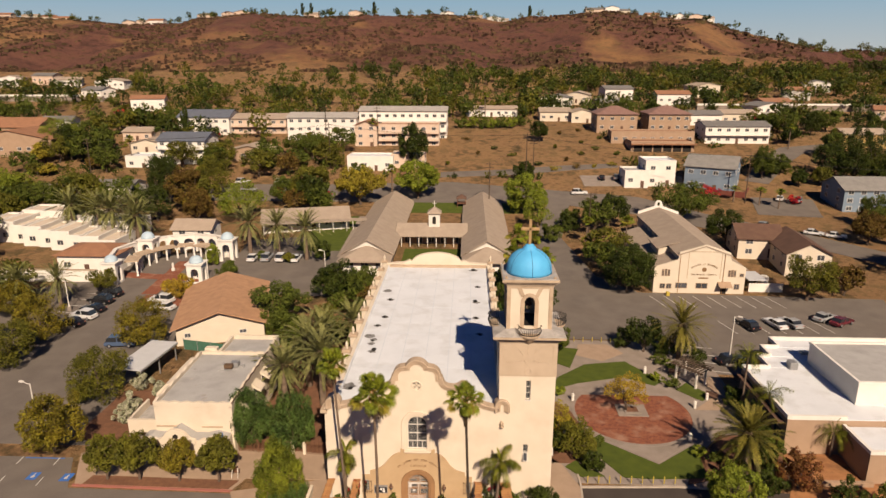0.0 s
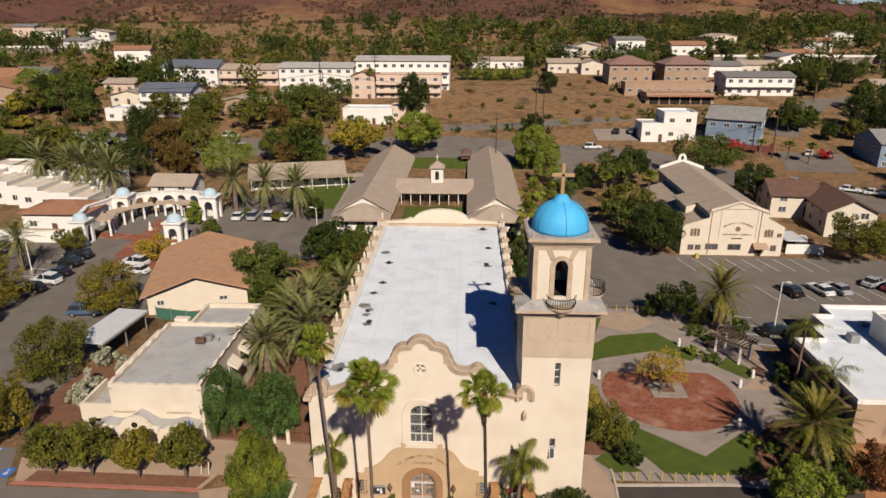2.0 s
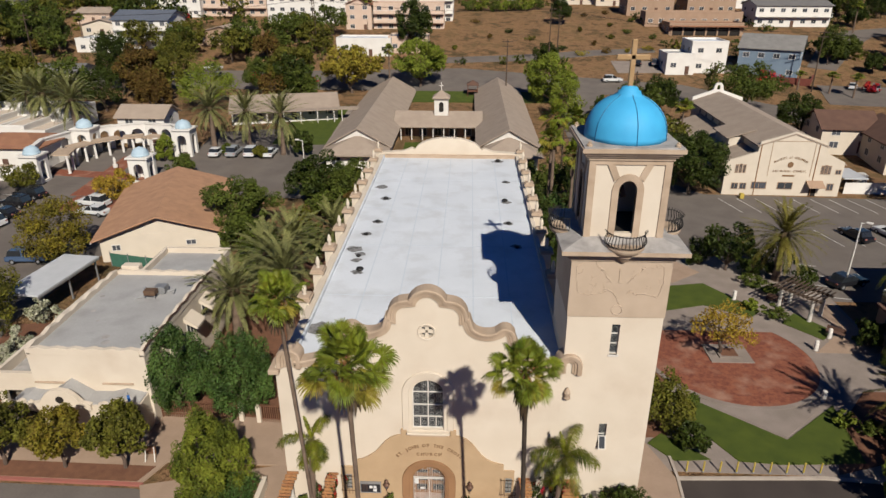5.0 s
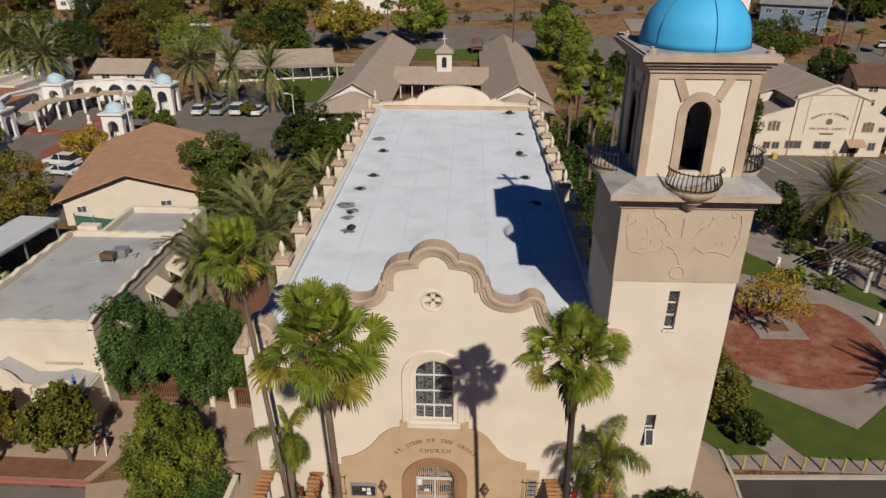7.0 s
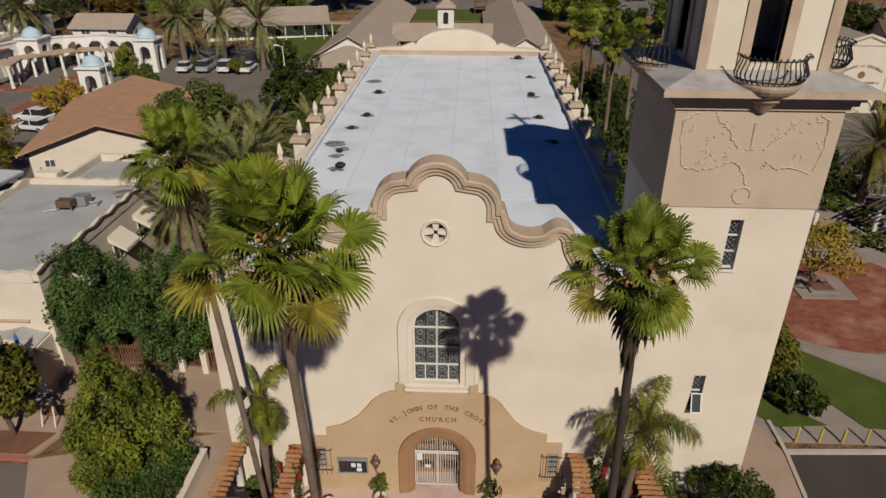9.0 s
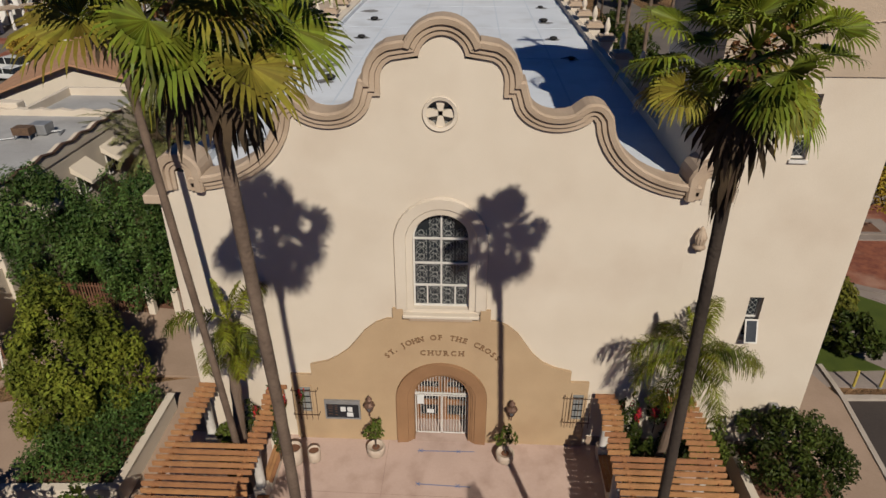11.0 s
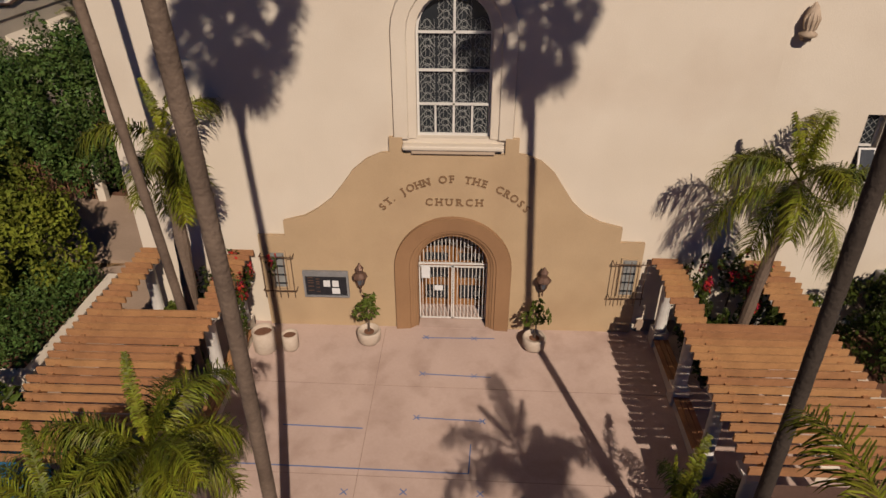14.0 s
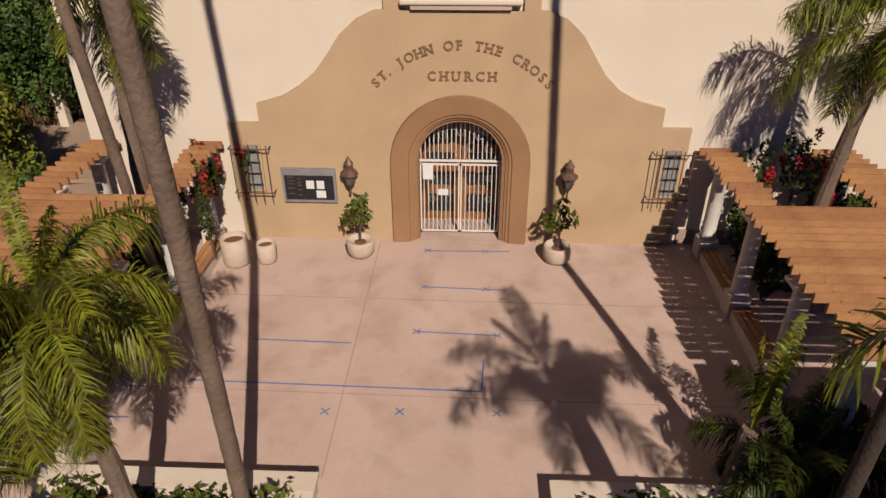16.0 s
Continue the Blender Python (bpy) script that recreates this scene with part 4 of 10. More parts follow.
    tagged(part("vine_relief", vine, BAND, root), "carved vine and cross relief", kind="stuff")
    # lower cornice and sloping shelf
    for i, (half, z0, z1) in enumerate(((h + 0.14, 17.75, 17.95), (h + 0.3, 17.95, 18.12), (h + 0.42, 18.12, 18.28), (h + 0.72, 18.28, 18.52))):
        part("cornice", boxes(ring(half, z0, z1)), TRIM, root)
    bm = bmesh.new()
    o = [bm.verts.new((x * (h + 0.72), yy * (h + 0.72), 18.524)) for x, yy in ((-1, -1), (1, -1), (1, 1), (-1, 1))]
    i_ = [bm.verts.new((x * 2.1, yy * 2.1, 18.9)) for x, yy in ((-1, -1), (1, -1), (1, 1), (-1, 1))]
    for k in range(4):
        bm.faces.new((o[k], o[(k + 1) % 4], i_[(k + 1) % 4], i_[k]))
    bm.faces.new(i_)
    part("shelf", bm, SHELF, root, "weathered grey sloping shelf")
    # belfry: four walls with arched openings
    q = 2.15
    hole = arch_loop(0, 0.48, 19.1, 21.5, 0.58)
    wall_outline = [(-q, 18.7), (q, 18.7), (q, 23.2), (-q, 23.2)]
    for k in range(4):
        f = new("belfry_side")
        f.parent = root
        f.rotation_euler = (0, 0, radians(90 * k))
        part("wall", slab(bmesh.new(), [[(-q + 0.3, 18.7), (q - 0.3, 18.7), (q - 0.3, 23.2), (-q + 0.3, 23.2)], hole], -q + 0.07, -q + 0.35), STUCCO, f)
        pil = boxes((-q, -q, 18.7, -q + 0.36, -q + 0.36, 23.2))
        part("corner_pilaster", pil, TRIM, f)
        part("arch_trim", sweep(bmesh.new(), [(0.48, 18.85)] + arc(0, 21.5, 0.48, 0, 180, 14, 0.58) + [(-0.48, 18.85)], [(0, -q + 0.3), (0, -q), (-0.36, -q), (-0.36, -q + 0.3)]), TRIM, f)
        part("frieze", boxes((-q + 0.36, -q, 22.95, q - 0.36, -q + 0.2, 23.2)), TRIM, f)
        for s in (-1, 1):
            bm = bmesh.new()
            qd = [(s * 0.5, 22.25), (s * 0.78, 22.05), (s * 1.2, 22.95), (s * 0.8, 22.95)]
            slab(bm, [qd], -q + 0.003, -q + 0.2)
            part("keystone_trim", bm, TRIM, f)
    part("belfry_floor", boxes((-q + 0.3, -q + 0.3, 18.6, q - 0.3, q - 0.3, 18.95)), DARK, root)
    part("bell", lathe([(0.5, 0), (0.42, 0.1), (0.3, 0.5), (0.22, 0.75), (0.05, 0.85)], 16, z=20.6), BRONZE, root, "bronze bell", smooth=True)
    part("bell_yoke", boxes((-1.8, -0.08, 21.5, 1.8, 0.08, 21.7)), WHITE, root)
    for half, z0, z1 in ((q + 0.08, 23.2, 23.38), (q + 0.2, 23.38, 23.52), (q + 0.34, 23.52, 23.66), (q + 0.48, 23.66, 23.88)):
        part("cornice", boxes(ring(half, z0, z1)), TRIM, root)
    part("upper_shelf", boxes(ring(q + 0.4, 23.88, 23.96)), SHELF, root)
    for x, yy in ((-1, -1), (1, -1), (1, 1), (-1, 1)):
        part("corner_finial", lathe([(0.16, 0), (0.16, 0.1), (0.08, 0.14), (0.1, 0.2), (0.02, 0.24)], 10, x * 2.25, yy * 2.25, 23.96), TRIM, root)
    prof = [(2.2, 0.0), (2.18, 0.25)] + [(2.16 * math.cos(radians(a)), 0.3 + 2.0 * math.sin(radians(a))) for a in range(5, 75, 7)] + [(0.62, 2.3), (0.6, 2.42), (0.45, 2.5), (0.42, 2.62), (0.1, 2.7)]
    part("dome", lathe(prof, 48, z=23.96), DOME, root, "bright blue dome", smooth=True)
    for k in range(6):
        a = radians(-90 + 60 * k + 4)
        part("dome_rib", tube(bmesh.new(), [(r * 1.004 * math.cos(a), r * 1.004 * math.sin(a), 23.96 + z) for r, z in prof[:-4]], 0.022, 4), DOME_SEAM, root)
    c = new("cross")
    c.parent = root
    c["label"] = "tan metal cross on the dome"
    part("upright", rbox(-0.13, -0.1, 26.5, 0.13, 0.1, 29.0, 0.03), GILT, c)
    part("crossbar", rbox(-0.85, -0.1, 27.98, 0.85, 0.1, 28.24, 0.03), GILT, c)
    for k in range(4):
        a = radians(90 * k)
        basket_balcony(root, 2.75 * math.sin(a), -2.75 * math.cos(a), 18.62, 90 * k)
    return root


build_church()
build_tower()

# ---------------------------------------------------------------- paving and grounds
# unseen asphalt south of the plaza, laid to cut warm bounce on the facade
drape("street_south", [(-10.35, -300), (14.15, -300), (14.15, -15.05), (-10.35, -15.05)], ASPHALT, "unseen grey asphalt laid before the forecourt to cut bounce light", "road", 0.03)
drape("plaza", [(-10.2, -15), (9.6, -15), (9.6, 0.0), (-10.2, 0.0)], PLAZA, "rose-tinted concrete forecourt with fine joints", "plaza", 0.0)
bpy.data.objects["plaza"].location.z = 0.0


def slope_plaza():
    """The forecourt falls gently away from the church."""
    me = bpy.data.objects["plaza"].data
    for v in me.vertices:
        bottom = v.co.z < height(v.co.x, v.co.y) - 0.1
        v.co.z = max(-0.73, -0.16 + 0.05 * v.co.y) - (0.25 if bottom else 0)


def floor_z(y):
    return max(-0.73, -0.16 + 0.05 * y) if y < 0 else -0.16


slope_plaza()


def strip_on_plaza(name, x0, y0, x1, y1, w, material, label="", parent=None):
    d = Vector((x1 - x0, y1 - y0)).normalized() * w / 2
    n = Vector((-d.y, d.x))
    bm = bmesh.new()
    q = [(x0 + n.x, y0 + n.y), (x1 + n.x, y1 + n.y), (x1 - n.x, y1 - n.y), (x0 - n.x, y0 - n.y)]
    lo = [bm.verts.new((x, y, floor_z(y) + 0.001)) for x, y in q]
    hi = [bm.verts.new((x, y, floor_z(y) + 0.007)) for x, y in q]
    bm.faces.new(hi)
    for i in range(4):
        bm.faces.new((lo[i], lo[(i + 1) % 4], hi[(i + 1) % 4], hi[i]))
    return part(name, bm, material, parent, label)


plaza = bpy.data.objects["plaza"]
for x0, y0, x1, y1 in ((-2.05, -0.2, -2.15, -7.6), (-6.6, -2.6, 6.0, -2.75), (-6.6, -5.6, 6.0, -5.75)):
    strip_on_plaza("joint", x0, y0, x1, y1, 0.014 if x0 > -3 else 0.007, JOINT, parent=plaza)
tape_group = "blue floor markings"
for x0, y0, x1, y1 in ((-5.2, -5.4, 0.55, -5.5), (0.55, -5.5, 0.6, -4.6), (-4.3, -4.15, -2.2, -4.2), (-0.84, -3.78, 0.95, -3.85), (-0.8, -2.16, 1.15, -2.23), (-0.9, -0.62, 1.3, -0.58), (-6.4, -6.4, -6.0, -6.4)):
    t = strip_on_plaza("tape_line", x0, y0, x1, y1, 0.032, TAPE)
    tagged(t, "straight blue tape line stuck on the concrete", "floor tape", tape_group)
for x, y in ((-2.38, -6.12), (-0.98, -6.07), (0.83, -6.05), (-0.84, -3.78), (0.9, -3.85), (-0.79, -2.16), (0.68, -2.2), (-0.78, -0.6), (0.68, -0.6)):
    c = thing("tape_cross", 0, 0, 0, "blue tape cross stuck on the concrete", "floor tape", tape_group)
    strip_on_plaza("tape_arm", x - 0.08, y - 0.08, x + 0.08, y + 0.08, 0.026, TAPE, parent=c)
    o = strip_on_plaza("tape_arm", x - 0.08, y + 0.08, x + 0.08, y - 0.08, 0.026, TAPE, parent=c)
    o.location.z = 0.003

drape("lot_west", [(-80, 9), (-38.5, 9), (-43, 22), (-42, 40), (-50, 60), (-47, 76), (-66, 82), (-72, 66), (-95, 45)], ASPHALT, "grey asphalt car park with faded bay lines", "parking lot", 0.03)
drape("drive_south", [(-95, -300), (-10.4, -300), (-10.4, -6), (-20, 0.9), (-37.5, 1.2), (-40, 6.5), (-95, 6.5)], ASPHALT, "grey asphalt drive before the church grounds", "road", 0.03)
drape("sidewalk_west", [(-37, 1.6), (-20, 1.2), (-19, 3.4), (-10.4, 3.4), (-10.4, 8.2), (-19, 9.0), (-32, 8.6), (-38, 9.0), (-39.5, 7.2)], PEACH, "pale peach concrete walk", "pavement", 0.12)
drape("sidewalk_corner", [(-20, 1.15), (-10.4, 3.5), (-9.3, 3.4), (-9.3, -8.5), (-15.0, -8.5)], PEACH, "pale peach concrete walk round the corner tree", "pavement", 0.105)
drape("planting_strip", [(-36.2, 1.75), (-20.3, 1.45), (-19.6, 2.9), (-35.8, 3.2)], SOIL, "bark-covered planting strip along the kerb", "planting bed", 0.16)
drape("red_kerb", [(-37.2, 1.45), (-20, 1.1), (-19.8, 1.34), (-37.2, 1.7)], CURB_RED, "red-painted kerb", "kerb", 0.17)
drape("walk_church", [(-10.4, -6), (-9.2, -6), (-9.2, 7), (-10.4, 8.0)], PEACH, "peach concrete path beside the church", "pavement", 0.13)
drape("lot_north", [(-47, 60), (-22, 58), (-22, 76), (-46, 78)], ASPHALT, "grey asphalt yard behind the hall", "parking lot", 0.06)
drape("lot_school", [(-46, 78), (-22, 76), (-24, 97), (-47, 91)], ASPHALT, "grey asphalt yard before the classrooms", "parking lot", 0.05)
drape("ring_court", [(-66, 62), (-47, 62), (-46.5, 78), (-54, 83), (-64, 79), (-68, 70)], ASPHALT, "grey asphalt court inside the arcade", "court", 0.07)
drape("brick_band", [(-57.2, 58), (-54.2, 58), (-54.6, 76), (-57.6, 76)], BRICK_RED, "red brick band across the court", "paving", 0.1)
drape("brick_band", [(-66, 66.5), (-48, 64.4), (-48, 67.0), (-66, 69.2)], BRICK_RED, "red brick band across the court", "paving", 0.115)
drape("brick_band", [(-56, 52), (-44.5, 53), (-44.5, 56.5), (-56, 57.6)], BRICK_RED, "worn red brick band at the court's entrance", "paving", 0.1)
drape("lot_east", [(14.5, 41.5), (62, 41.5), (75, 40), (82, 60), (37.5, 62), (31, 70), (27, 96), (21, 96), (21, 62), (14.5, 56)], ASPHALT, "grey asphalt car park with white bay lines", "parking lot", 0.04)
drape("lot_garden", [(38, 30), (62, 30), (62, 41.5), (38, 41.5)], ASPHALT, "grey asphalt car park beside the garden", "parking lot", 0.035)
drape("drive_garden", [(14.2, -300), (90, -300), (90, -40), (60, -40), (60, 2.0), (27.3, 3.6), (17.2, 3.2), (14.2, 6)], ASPHALT_DARK, "dark asphalt drive below the garden", "road", 0.03)
drape("path_tower", [(13.4, -8), (16.0, -8), (17.0, 3.2), (15.6, 7.2), (13.4, 10)], PEACH, "peach concrete path round the tower", "pavement", 0.1)
drape("kerb_garden", [(17.2, 3.1), (27.3, 3.5), (34, 3.15), (34, 3.38), (27.3, 3.75), (17.2, 3.36)], KERB, "pale concrete kerb along the garden drive", "kerb", 0.16)
drape("kerb_tower", [(16.0, -8), (16.2, -8), (17.2, 3.2), (17.2, 5.4), (17.0, 5.4), (17.0, 3.2)], KERB, "pale concrete kerb beside the tower path", "kerb", 0.17)
drape("garden_paving", [(13.5, 4), (27.4, 3.9), (33, 3), (41, 8), (41, 31), (36, 41), (13.5, 41)], CONCRETE, "grey concrete garden paving", "pavement", 0.05)
drape("street_north", [(-300, 127), (30, 124.6), (50.6, 116), (64.5, 104), (80, 93.5), (93, 79), (125, 45), (300, -60), (300, -50), (132, 50), (99, 86), (84.5, 103), (74, 112), (63, 123), (54, 131), (31, 136), (0, 143), (-40, 140), (-300, 137)], ASPHALT, "grey asphalt street below the slope", "road", 0.08)
drape("lot_apartments", [(82.6, 117), (98.5, 114.6), (103, 130), (86, 131.5)], ASPHALT, "dark asphalt parking bay by the grey apartments", "parking lot", 0.09)
drape("lane_north", [(21.5, 96), (27.5, 96), (34, 128), (28, 130)], ASPHALT, "narrow asphalt lane beside the school", "road", 0.09)
drape("side_road", [(-4, 147.5), (18, 150), (37, 155), (54, 158.5), (54, 162.5), (36, 160), (17, 155.5), (-4, 152.5)], ASPHALT, "asphalt side road at the foot of the bank", "road", 0.1)
drape("house_yard", [(40, 140), (70, 141), (72, 150), (40, 150)], CONCRETE, "pale concrete yard by the white house", "yard", 0.12)
drape("far_road", [(90, 146), (104, 170), (116, 182), (140, 188), (141, 181.5), (121, 175), (111, 164), (96, 143)], ASPHALT, "curving asphalt road among trees", "road", 0.1)
drape("school_lawn", [(-9.5, 72), (4.5, 72), (4.5, 86), (-9.5, 86)], LAWN, "green courtyard lawn of the school", "lawn", 0.06)
drape("school_side_lawn", [(-34, 84), (-22, 84), (-22, 112), (-34, 112)], LAWN, "green lawn beside the school", "lawn", 0.06)
drape("school_back_lawn", [(-20, 116), (22, 116), (24, 126), (-20, 126)], LAWN, "green lawn behind the school", "lawn", 0.06)
drape("school_path", [(-24, 80), (-22, 80), (-22, 112), (-24, 112)], CONCRETE, "pale concrete school path", "pavement", 0.08)
drape("clay_yard", [(35.5, -3), (60, -3), (60, 5.2), (47.5, 10.4), (41.4, 10.4), (40.5, 6)], CLAY, "orange clay paving of the sunken yard", "pavement", 0.07)
drape("bed_garden_west", [(13.4, 7.5), (17.5, 7.5), (19.5, 14.5), (18, 20), (13.4, 24)], SOIL, "bark-covered planting bed with shrubs", "planting bed", 0.1)
drape("bed_garden_east", [(28.5, 4), (41, 8), (41, 14), (35.5, 14), (31, 9)], SOIL, "bark-covered planting bed with shrubs", "planting bed", 0.1)
drape("bed_church_west", [(-21, 9.2), (-9.3, 8.2), (-9.3, 45), (-21, 45)], SOIL, "shaded planting bed beside the church", "planting bed", 0.08)
drape("bed_lot_west", [(-42.5, 10), (-33, 10), (-33, 23), (-42, 22)], SOIL, "bare earth bed with shrubs", "planting bed", 0.09)


def garden():
    cx, cy, r = 26.2, 18.9, 7.3
    z = height(cx, cy)
    edge = tagged(part("circle_kerb", lathe([(r + 0.45, 0), (r + 0.45, 0.12), (r, 0.12), (r, 0.05)], 64, cx, cy, z), CONCRETE), "pale concrete ring kerb round the paved circle", "kerb", kind="structure")
    disc = tagged(part("brick_circle", lathe([(r, 0.0), (r, 0.105), (0.1, 0.11)], 64, cx, cy, z), BRICK_RED), "round court paved in worn red brick", "paving", kind="structure")
    pl = thing("tree_planter", cx, cy + 0.5, z, "square stepped concrete tree planter", "planter")
    part("rim", boxes((-1.9, -1.5, 0.05, 1.9, 1.5, 0.2)), CONCRETE, pl)
    part("inner_rim", boxes((-1.0, -0.9, 0.2, 1.0, 0.9, 0.32)), CONCRETE, pl)
    part("soil", boxes((-0.75, -0.65, 0.3, 0.75, 0.65, 0.335)), SOIL, pl)
    lawns = (
        [(20.5, 26.6), (25.3, 30.4), (22.3, 32.4), (17.8, 28.2), (16.5, 24.5)],
        [(20.5, 26.6), (22.3, 32.4), (28.5, 33.6), (32.4, 27.6), (31.0, 26.2), (27, 28.6)],
        [(20.6, 12.6), (26.5, 7.6), (32.0, 12.0), (31.0, 5.2), (25.0, 4.9), (22.0, 5.1), (18.8, 11.2)],
        [(33.6, 25.2), (35.6, 27.2), (38.0, 23.8), (36.2, 22.2)],
        [(15.9, 6.8), (17.4, 5.0), (20.0, 5.2), (17.2, 8.0)],
        [(17.2, 33.5), (20, 31.2), (22.2, 37.6), (18, 38.5)],
    )
    for k, lp in enumerate(lawns):
        drape("garden_lawn", lp, LAWN, "trimmed green lawn panel in the garden", "lawn", 0.09 + 0.008 * k)
    drape("peach_apron", [(21.5, 35.5), (25.2, 33.6), (29, 36.4), (27, 39.5), (22.5, 39.5)], PEACH, "peach paving apron at the garden entrance", "pavement", 0.075)
    drape("peach_walk", [(34.5, 20), (40.6, 20), (40.6, 29.5), (37.8, 28.5), (38.6, 24), (36.4, 21.8)], PEACH, "peach paving strip beside the building", "pavement", 0.075)
    drape("wedge_paving", [(22.5, 11.3), (26.5, 7.8), (30.2, 11.0), (26.2, 12.2)], CONCRETE, "grey paving wedge by the circle", "pavement", 0.105)


garden()


def bollards():
    first = None
    for n, xa, ya, xb, yb, mt, lab in ((9, 17.9, 3.95, 27.2, 4.1, YELLOW, "slim yellow steel bollard"), (7, 20.5, 40.3, 29.2, 40.1, YELLOW, "slim yellow steel bollard")):
        for i in range(n):
            x, y = xa + (xb - xa) * i / (n - 1), ya + (yb - ya) * i / (n - 1)
            if first is None:
                first = thing("bollard", x, y, height(x, y), lab, "bollard", "yellow bollards")
                part("post", lathe([(0.06, 0), (0.06, 0.95), (0.03, 1.0)], 10), YELLOW, first)
                part("collar", lathe([(0.1, 0), (0.1, 0.06), (0.06, 0.07)], 10, z=0.05), STEEL, first)
            else:
                copy_thing(first, pose(x, y, height(x, y)))
    first = None
    for x, y in ((19.4, 6.7), (15.4, 15.8), (34.6, 20.4), (19.0, 21.8), (16.6, 12.9), (30.6, 30.0), (36.9, 22.6), (14.6, 9.0), (31.5, 12.6), (13.9, 21.6)):
        if first is None:
            first = thing("garden_bollard", x, y, height(x, y), "stout white concrete garden bollard light", "bollard", "white garden bollards")
            part("post", lathe([(0.2, 0), (0.2, 0.8), (0.14, 0.84), (0.14, 0.92), (0.2, 0.96), (0.16, 1.08), (0.03, 1.12)], 14), WHITE, first)
            part("base", boxes((-0.26, -0.26, 0, 0.26, 0.26, 0.1)), CONCRETE, first)
        else:
            copy_thing(first, pose(x, y, height(x, y)))


bollards()


def bay_lines(name, rows, label):
    """Painted parking bay lines as one painted sheet per row."""
    for x0, y0, dx, dy, n, lx, ly in rows:
        grp = thing(name, 0, 0, 0, label, "road marking", kind="structure")
        for i in range(n):
            x, y = x0 + dx * i, y0 + dy * i
            bm = bmesh.new()
            d = Vector((lx, ly)).normalized()
            nn = Vector((-d.y, d.x)) * 0.06
            vs = []
            for px, py in ((x + nn.x, y + nn.y), (x + lx + nn.x, y + ly + nn.y), (x + lx - nn.x, y + ly - nn.y), (x - nn.x, y - nn.y)):
                vs.append((px, py, height(px, py) + 0.055))
            lo = [bm.verts.new((a, b, c - 0.02)) for a, b, c in vs]
            hi = [bm.verts.new(v) for v in vs]
            bm.faces.new(hi)
            for k in range(4):
                bm.faces.new((lo[k], lo[(k + 1) % 4], hi[(k + 1) % 4], hi[k]))
            part("line", bm, LINE_WHITE, grp)


bay_lines("bay_lines", [(39.2, 60.4, 2.68, 0.02, 9, 1.6, -5.2), (48.0, 49.5, 2.68, 0.1, 7, 1.5, -5.0), (38.6, 39.6, 0, -2.7, 4, 4.6, -1.0), (-44.5, 51, -0.3, 2.7, 4, -5.0, 0.6), (-63.5, 46, 0.2, 2.9, 5, -5.0, 0.5), (-41.5, 6.4, -4.3, 0, 4, 0.4, -5.0)], "faded white parking bay lines on asphalt")

for x, y in ((-42.4, 3.0), (-38.6, 2.9)):
    mk = thing("bay_symbol", x, y, height(x, y) + 0.04, "blue painted symbol on the accessible bay", "road marking", "accessible bay symbols")
    part("panel", boxes((-0.55, -0.7, 0, 0.55, 0.7, 0.012)), LINE_BLUE, mk)
    part("mark", lathe([(0.22, 0.012), (0.22, 0.018), (0.12, 0.018)], 14, 0, -0.15), LINE_WHITE, mk)
    part("mark", boxes((-0.06, 0.05, 0.012, 0.06, 0.5, 0.018)), LINE_WHITE, mk)
bl = thing("bay_lines", 0, 0, 0, "blue painted edge line of the accessible bays", "road marking", kind="structure")
part("line", boxes((-45.4, 6.2, height(-43, 6.3) + 0.03, -40.9, 6.36, height(-43, 6.3) + 0.045)), LINE_BLUE, bl)

# ---------------------------------------------------------------- buildings


def gable(bm, x0, y0, x1, y1, z0, z1, over=0.5, along="y", thick=0.18, slot=0):
    """Two pitched roof planes with thickness; the ridge runs along x or y."""
    if along == "y":
        xm = (x0 + x1) / 2
        sec = [(x0 - over, z0 - over * (z1 - z0) / (xm - x0)), (xm, z1), (x1 + over, z0 - over * (z1 - z0) / (xm - x0))]
        ring = sec + [(x, z - thick) for x, z in sec[::-1]]
        slab(bm, [ring], y0 - over, y1 + over, "xz")
    else:
        ym = (y0 + y1) / 2
        k = (z1 - z0) / (ym - y0)
        sec = [(y0 - over, z0 - over * k), (ym, z1), (y1 + over, z0 - over * k)]
        ring = sec + [(y, z - thick) for y, z in sec[::-1]]
        slab(bm, [ring], x0 - over, x1 + over, "yz")
    return bm


def hip(bm, x0, y0, x1, y1, z0, z1, over=0.6, thick=0.2):
    """A hipped roof."""
    x0, y0, x1, y1 = x0 - over, y0 - over, x1 + over, y1 + over
    w, d = x1 - x0, y1 - y0
    i = min(w, d) / 2
    if w < d:
        a, b = ((x0 + x1) / 2, y0 + i), ((x0 + x1) / 2, y1 - i)
    else:
        a, b = (x0 + i, (y0 + y1) / 2), (x1 - i, (y0 + y1) / 2)
    low = [bm.verts.new((x, y, z0 - thick)) for x, y in ((x0, y0), (x1, y0), (x1, y1), (x0, y1))]
    eave = [bm.verts.new((x, y, z0)) for x, y in ((x0, y0), (x1, y0), (x1, y1), (x0, y1))]
    ra, rb = bm.verts.new((*a, z1)), bm.verts.new((*b, z1))
    bm.faces.new(low[::-1])
    for k in range(4):
        bm.faces.new((low[k], low[(k + 1) % 4], eave[(k + 1) % 4], eave[k]))
    if w < d:
        bm.faces.new((eave[0], eave[1], ra))
        bm.faces.new((eave[1], eave[2], rb, ra))
        bm.faces.new((eave[2], eave[3], rb))
        bm.faces.new((eave[3], eave[0], ra, rb))
    else:
        bm.faces.new((eave[0], eave[1], rb, ra))
        bm.faces.new((eave[1], eave[2], rb))
        bm.faces.new((eave[2], eave[3], ra, rb))
        bm.faces.new((eave[3], eave[0], ra))
    return bm


WINDOW_MESH = {}


